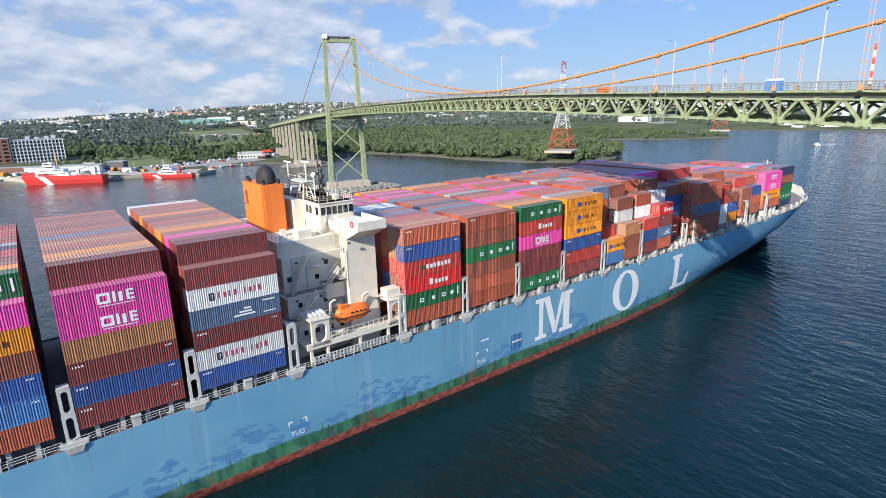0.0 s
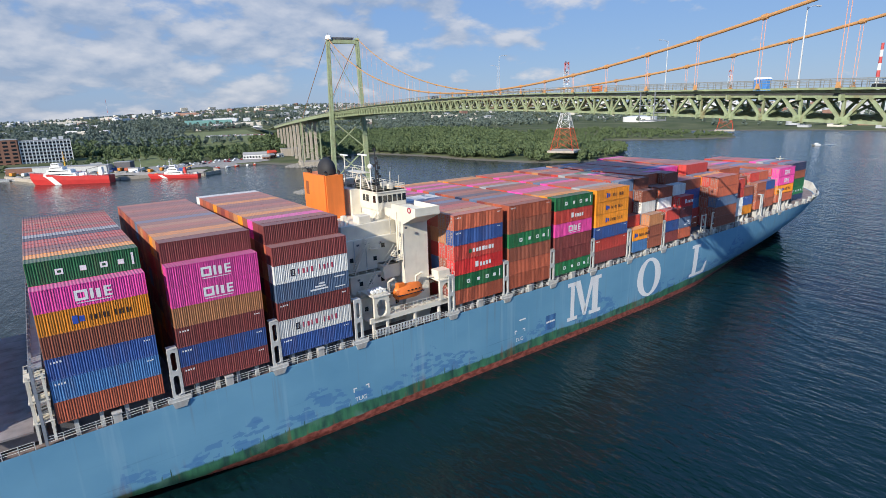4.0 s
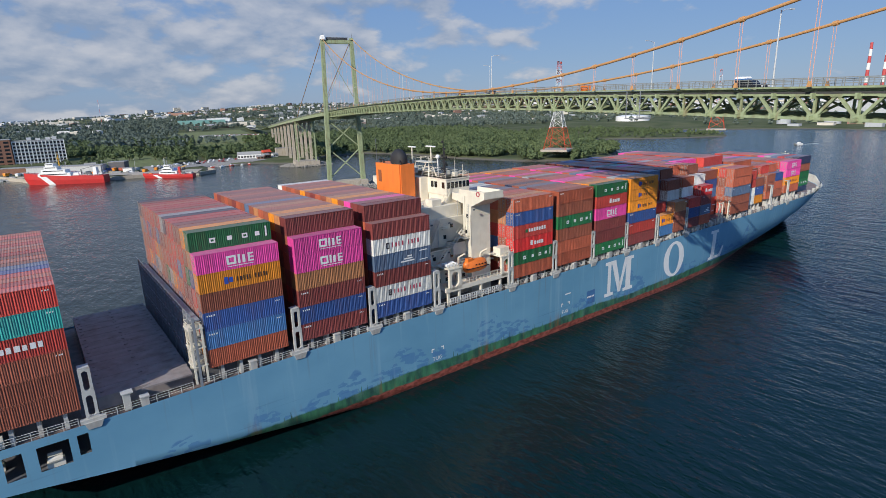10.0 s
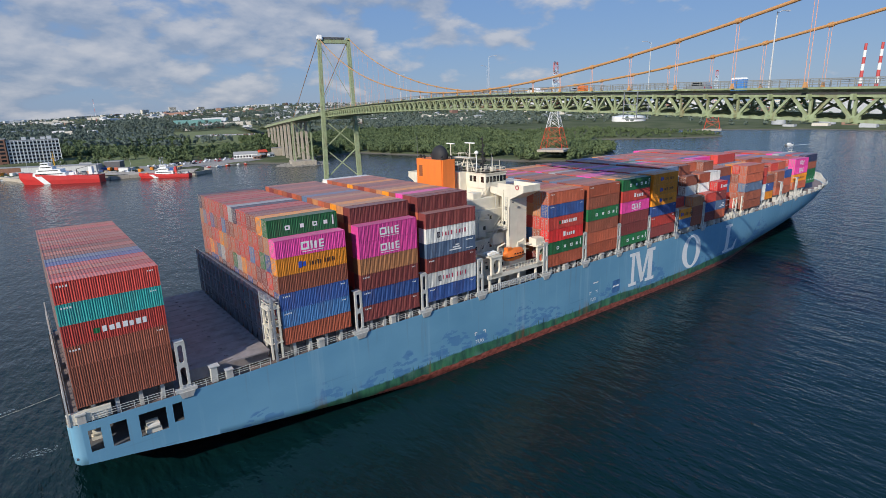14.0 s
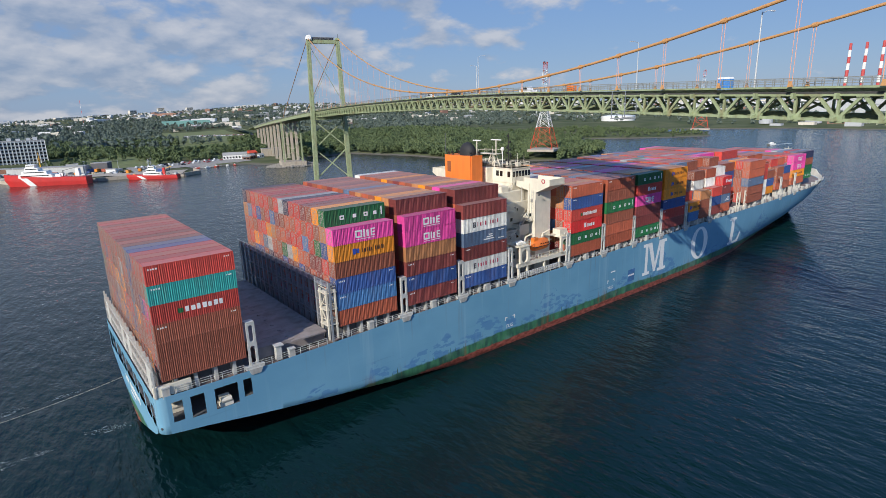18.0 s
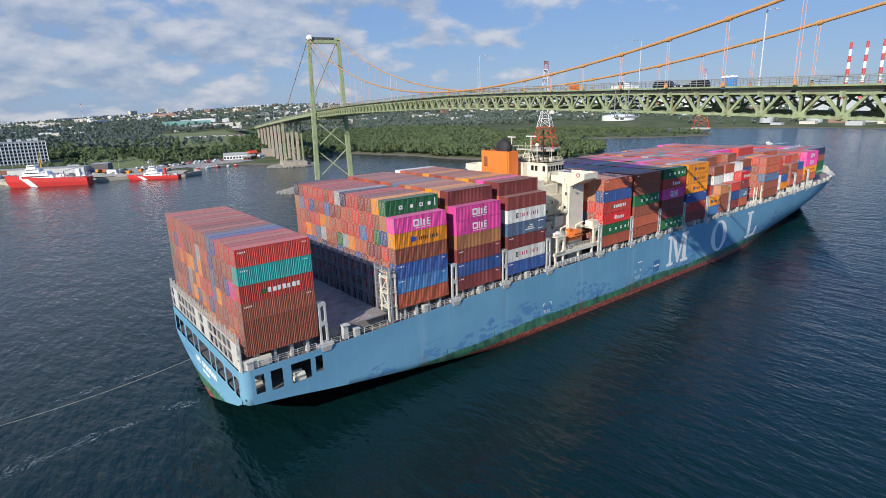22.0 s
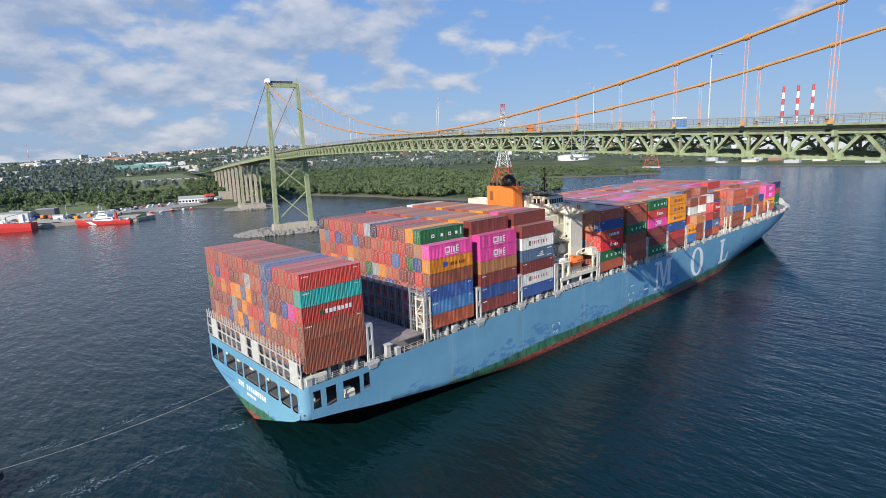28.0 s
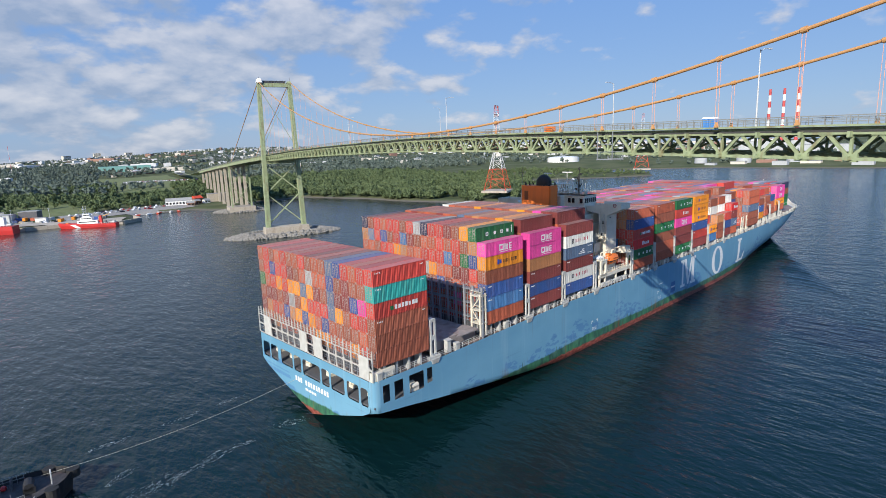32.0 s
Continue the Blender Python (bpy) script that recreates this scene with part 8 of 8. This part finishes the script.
# ---------- coastguard ships at the quay ----------
def patrol_ship(x0, y0, x1, y1, beam, free, label, big):
    """A red-hulled ship with a white slanted stripe; bow at (x0, y0), stern at (x1, y1)."""
    L = math.hypot(x1 - x0, y1 - y0)
    a = math.degrees(math.atan2(y0 - y1, x0 - x1))
    ob = thing("patrol_ship", None, None, label, "ship", "moored patrol ships", m=pose(x1, y1, 0, 0, 0, a))
    bm = bmesh.new()
    secs = []
    for k in range(15):
        u = k / 14
        x = u * L
        hb = beam / 2 * (1 if u < 0.6 else max(0.02, 1 - ((u - 0.6) / 0.4) ** 2.2))
        top = free * (1 + 0.45 * max(0, u - 0.45) / 0.55) * (1.0 if u > 0.2 else 0.92)
        fl = 1.0 - 0.35 * max(0, u - 0.7) / 0.3
        secs.append([bm.verts.new(p) for p in ((x - (0.05 * L * max(0, u - .85) / .15), -hb * fl * 0.9, -0.8), (x, -hb, top * 0.5), (x, -hb, top), (x, hb, top), (x, hb, top * 0.5), (x - (0.05 * L * max(0, u - .85) / .15), hb * fl * 0.9, -0.8))])
    for p, q in zip(secs, secs[1:]):
        for k in range(6):
            bm.faces.new((p[k], q[k], q[(k + 1) % 6], p[(k + 1) % 6]))
    bm.faces.new(secs[0])
    bm.faces.new(secs[-1][::-1])
    bmesh.ops.recalc_face_normals(bm, faces=bm.faces)
    part("hull", bm, REDPAINT, ob, "bright red hull")
    for sy in (-1, 1):
        bm = bmesh.new()
        u0 = L * 0.66
        vs = [bm.verts.new((x, sy * (beam / 2 + 0.02) * (0.985 if x > L * 0.66 else 1.0), z)) for x, z in ((u0 - L * 0.07, 0.1), (u0 + L * 0.01, 0.1), (u0 + L * 0.115, free), (u0 + L * 0.03, free))]
        bm.faces.new(vs)
        part("stripe", bm, WHITEPAINT, ob, "white slanted stripe")
    h = 2.6
    blocks_ = ((0.40, 0.80, 0.86, 0), (0.46, 0.76, 0.74, 1), (0.56, 0.72, 0.66, 2), (0.60, 0.70, 0.6, 3)) if big else ((0.30, 0.66, 0.8, 0), (0.40, 0.60, 0.66, 1), (0.44, 0.56, 0.5, 2))
    for xa, xb, wy, lv in blocks_:
        bm = bmesh.new()
        add_box(bm, L * (xa + xb) / 2, 0, free + h * (lv + 0.5), L * (xb - xa), beam * wy, h, taper=0.96)
        part("deckhouse", bm, WHITEPAINT, ob)
        for sy in (-1, 1):
            bm = bmesh.new()
            add_box(bm, L * (xa + xb) / 2, sy * beam * wy / 2, free + h * (lv + 0.62), L * (xb - xa) * 0.8, 0.12, 0.6)
            part("window_band", bm, GLASS, ob)
    top = free + h * len(blocks_)
    bm = bmesh.new()
    add_tube(bm, [(L * 0.55, 0, top - 2.6), (L * 0.55, 0, top + (9 if big else 6))], 0.5 if big else 0.3, 8, 0.15)
    for z in (2, 4.5):
        add_span(bm, (L * 0.55, -2, top + z), (L * 0.55, 2, top + z), 0.3)
    add_box(bm, L * 0.55, 0, top + 3.4, 1.4, 2.6, 0.5)
    part("mast", bm, YELLOW if big else GALV, ob)
    bm = bmesh.new()
    add_box(bm, L * (0.12 if big else 0.27), 0, free + 3.0, L * 0.05, beam * 0.4, 6.0, taper=0.8)
    part("funnel", bm, WHITEPAINT if big else REDPAINT, ob)
    bm = bmesh.new()
    add_tube(bm, [(L * 0.3, 0, free), (L * 0.3, 0, free + 4.5)], 0.4, 8)
    add_span(bm, (L * 0.3, 0, free + 4.5), (L * 0.12, 0, free + 7.0), 0.4)
    part("crane", bm, DARKSTEEL if big else YELLOW, ob)
    bm = bmesh.new()
    for sy in (-1, 1):
        for k in range(12):
            add_box(bm, L * (0.03 + 0.03 * k), sy * beam * 0.46, free * 0.93 + 0.5, 0.12, 0.12, 1.1)
        add_span(bm, (L * 0.02, sy * beam * 0.46, free * 0.93 + 1.05), (L * 0.38, sy * beam * 0.46, free * 0.93 + 1.05), 0.12)
    part("railing", bm, WHITEPAINT, ob)
    for k, (u, v, z, sx, sy, sz) in enumerate(((0.84, 0, 0.6, 0.05, 0.4, 1.6), (0.90, 0.1, 0.6, 0.03, 0.2, 1.4), (0.34, 0.28, 1.2, 0.07, 0.16, 2.2), (0.34, -0.28, 1.2, 0.07, 0.16, 2.2), (0.2, 0.1, 0.9, 0.06, 0.3, 1.8), (0.06, -0.1, 0.7, 0.05, 0.5, 1.3))):
        bm = bmesh.new()
        add_box(bm, L * u, beam * v, free + z, L * sx, beam * sy, sz, taper=0.85)
        part("deck_gear", bm, (RESCUE, DARKSTEEL, WHITEPAINT, WHITEPAINT, DARKSTEEL, STEELGREY)[k], ob)
    for u, h in ((0.50, 5.0), (0.62, 4.0), (0.47, 3.0)):
        bm = bmesh.new()
        add_tube(bm, [(L * u, beam * 0.15, top - 2.6), (L * u, beam * 0.15, top + h)], 0.16, 6)
        add_box(bm, L * u, beam * 0.15, top + h * 0.7, 0.3, 1.8, 0.2)
        part("aerial", bm, DARKSTEEL, ob)


patrol_ship(27, 458, 81, 427.5, 11, 6.6, "red coastguard ship with white upperworks moored at the quay", True)
patrol_ship(108, 428, 143.5, 405, 7.5, 3.0, "smaller red coastguard cutter with white upperworks", False)
for k, (x, y) in enumerate(((176, 472), (186, 470), (196, 474), (206, 472), (214, 474))):
    ob = thing("small_boat", None, None, "small open motor boat lying by the shore", "boat", "small boats", m=pose(x, y, 0.1, 0, 0, 20 * k))
    bm = bmesh.new()
    prism_y(bm, [(-2.6, 0), (2.2, 0), (3.2, 1.0), (-2.8, 0.9)], -1.0, 1.0)
    part("hull", bm, WHITEPAINT if k % 2 else TOWERRED, ob)
    bm = bmesh.new()
    add_box(bm, -0.4, 0, 1.2, 1.6, 1.4, 0.8, taper=0.8)
    part("cabin", bm, WHITEPAINT, ob)

# ---------- motor boat out on the basin ----------
boat = thing("motor_boat", None, None, "small white motor boat running across the basin", "boat")
bm = bmesh.new()
prism_y(bm, [(-5, 0), (4.2, 0), (6.5, 1.9), (-5.2, 1.5)], -1.7, 1.7)
part("hull", bm, WHITEPAINT, boat)
bm = bmesh.new()
add_box(bm, -0.5, 0, 2.3, 4.0, 2.6, 1.5, taper=0.75)
part("cabin", bm, WHITEPAINT, boat)
bm = bmesh.new()
add_prism(bm, [(-5, -0.8), (-5, 0.8), (-34, 2.0), (-34, -2.0)], -0.3, 0.06)
part("wake", bm, FOAM, boat, "thin white wake")
RIDES.append((boat, [(0, pose(742, 147, 0, 0, 0, 167)), (16, pose(707, 153, 0, 0, 0, 167)), (32, pose(683, 161.5, 0, 0, 0, 167))]))

# ---------- the tug astern ----------
TUGDECK = mat("dark_tug_deck", (0.045, 0.042, 0.045), 0.75, vary=0.3, grain=1.5, stain=[0.10, 0.05, 0.03], stain_amount=0.5)
tug = thing("tug_boat", None, None, "black harbour tug holding a tow line astern of the ship", "tug")
bm = bmesh.new()
outline = []
for k in range(21):
    u = -1 + 2 * k / 20
    outline.append((u * 15.5, 5.4 * (1 - abs(u) ** 3.4) ** 0.6 if u > 0 else 5.4 * (1 - abs(u) ** 6) ** 0.5))
pl = outline + [(x, -y) for x, y in reversed(outline[1:-1])]
lo = [bm.verts.new((x * 0.95, y * 0.9, -1)) for x, y in pl]
hi = [bm.verts.new((x, y, 2.2 + 1.3 * max(0, x / 15.5) ** 2)) for x, y in pl]
n = len(pl)
for k in range(n):
    bm.faces.new((lo[k], lo[(k + 1) % n], hi[(k + 1) % n], hi[k]))
bmesh.ops.recalc_face_normals(bm, faces=bm.faces)
part("hull", bm, BLACK, tug, "black tug hull")
bm = bmesh.new()
bm.faces.new([bm.verts.new((x * 0.97, y * 0.95, 1.5 + 1.0 * max(0, x / 15.5) ** 2)) for x, y in pl])
part("deck", bm, TUGDECK, tug, "dark worn tug deck")
for k in range(n):
    a, b = pl[k], pl[(k + 1) % n]
    if a[0] > 10.5 and k % 2 == 0:
        bm = bmesh.new()
        z = 1.9 + 1.2 * (a[0] / 15.5) ** 2
        big = 0.95 if a[0] > 12 else 0.6
        add_tube(bm, [(a[0] * 0.99, a[1] * 1.0, z - 0.9), (a[0] * 0.99, a[1] * 1.0, z + 0.35)], big, 12)
        part("fender", bm, TYRE, tug)
bm = bmesh.new()
add_box(bm, 9.5, 0, 2.4, 1.6, 2.4, 1.2)
add_tube(bm, [(9.5, -1.2, 3.0), (9.5, 1.2, 3.0)], 0.7, 12)
part("towing_winch", bm, BLACK, tug)
bm = bmesh.new()
add_tube(bm, [(12.4, -0.7, 2.2), (12.4, -0.7, 4.1), (12.4, 0.7, 4.1), (12.4, 0.7, 2.2)], 0.11, 8)
part("towing_staple", bm, STEELGREY, tug)
bm = bmesh.new()
add_box(bm, -1.0, 0, 3.6, 9.0, 6.6, 3.6)
part("deckhouse", bm, WHITEPAINT, tug)
bm = bmesh.new()
add_box(bm, 0.0, 0, 6.8, 4.6, 4.6, 2.8, taper=0.9)
part("wheelhouse", bm, WHITEPAINT, tug)
bm = bmesh.new()
add_box(bm, 0.0, 0, 7.1, 4.66, 4.66, 1.1)
part("window_band", bm, GLASS, tug)
for s in (-1, 1):
    bm = bmesh.new()
    for k in range(11):
        add_box(bm, 7.2 + k * 0.02, s * (2.0 + k * 0.2), 2.6, 0.1, 0.1, 1.5)
    part("rail", bm, DARKSTEEL, tug)
    bm = bmesh.new()
    add_span(bm, (3.5, s * 4.2, 3.3), (9.0, s * 3.7, 3.4), 0.07)
    add_span(bm, (3.5, s * 4.2, 2.6), (9.0, s * 3.7, 2.7), 0.07)
    for k in range(7):
        add_box(bm, 3.5 + k * 0.9, s * (4.2 - k * 0.08), 2.5, 0.07, 0.07, 1.7)
    part("deck_rail", bm, RAILSTEEL, tug)
    bm = bmesh.new()
    bmesh.ops.create_uvsphere(bm, u_segments=10, v_segments=8, radius=0.45, matrix=pose(6.2, s * 3.2, 2.1))
    part("buoy", bm, REDPAINT, tug, "small red buoy")
    words = bpy.data.curves.new("bow_lettering", "FONT")
    words.body, words.size, words.align_x = "ATLANTIC OAK", 0.8, "CENTER"
    flat = new("bow_lettering", words)
    bpy.context.view_layer.update()
    lettering = bpy.data.meshes.new_from_object(flat)
    bpy.data.objects.remove(flat)
    lettering.materials.clear()
    lettering.materials.append(WHITE)
    ob = new("bow_lettering", lettering)
    ob.parent = tug
    ob.matrix_basis = pose(7.4, -5.32, 2.62, 50, 0, 8) if s < 0 else pose(7.4, 5.32, 2.62, 50, 0, 172)
TUG_POSE = pose(-32.8, 8.6, 0, 0, 0, -6)
RIDES.append((tug, [(t, ship_pose(t) @ TUG_POSE) for t in (0, 8, 16, 24, 32)]))
# tow line
line = thing("tow_line", None, None, "long pale tow line from ship to tug", "rope")
bm = bmesh.new()
A, Bp = Vector((22.4, 0.6, 8.7)), TUG_POSE @ Vector((11.2, 0.6, 3.6))
add_tube(bm, [A + (Bp - A) * u + Vector((0, 0, -9 * u * (1 - u) * 0.6)) for u in np.linspace(0, 1, 24)], 0.026, 6)
part("rope", bm, ROPE, line)
MOVERS.append((line, Matrix.Identity(4)))

# ---------- what moves ----------


def motions():
    times = (0, 8, 16, 24, 32)
    walk(ship, [(t, ship_pose(t)) for t in times])
    for ob, m in MOVERS:
        walk(ob, [(t, ship_pose(t) @ m) for t in times])
    for ob, rows in RIDES:
        walk(ob, rows)


motions()
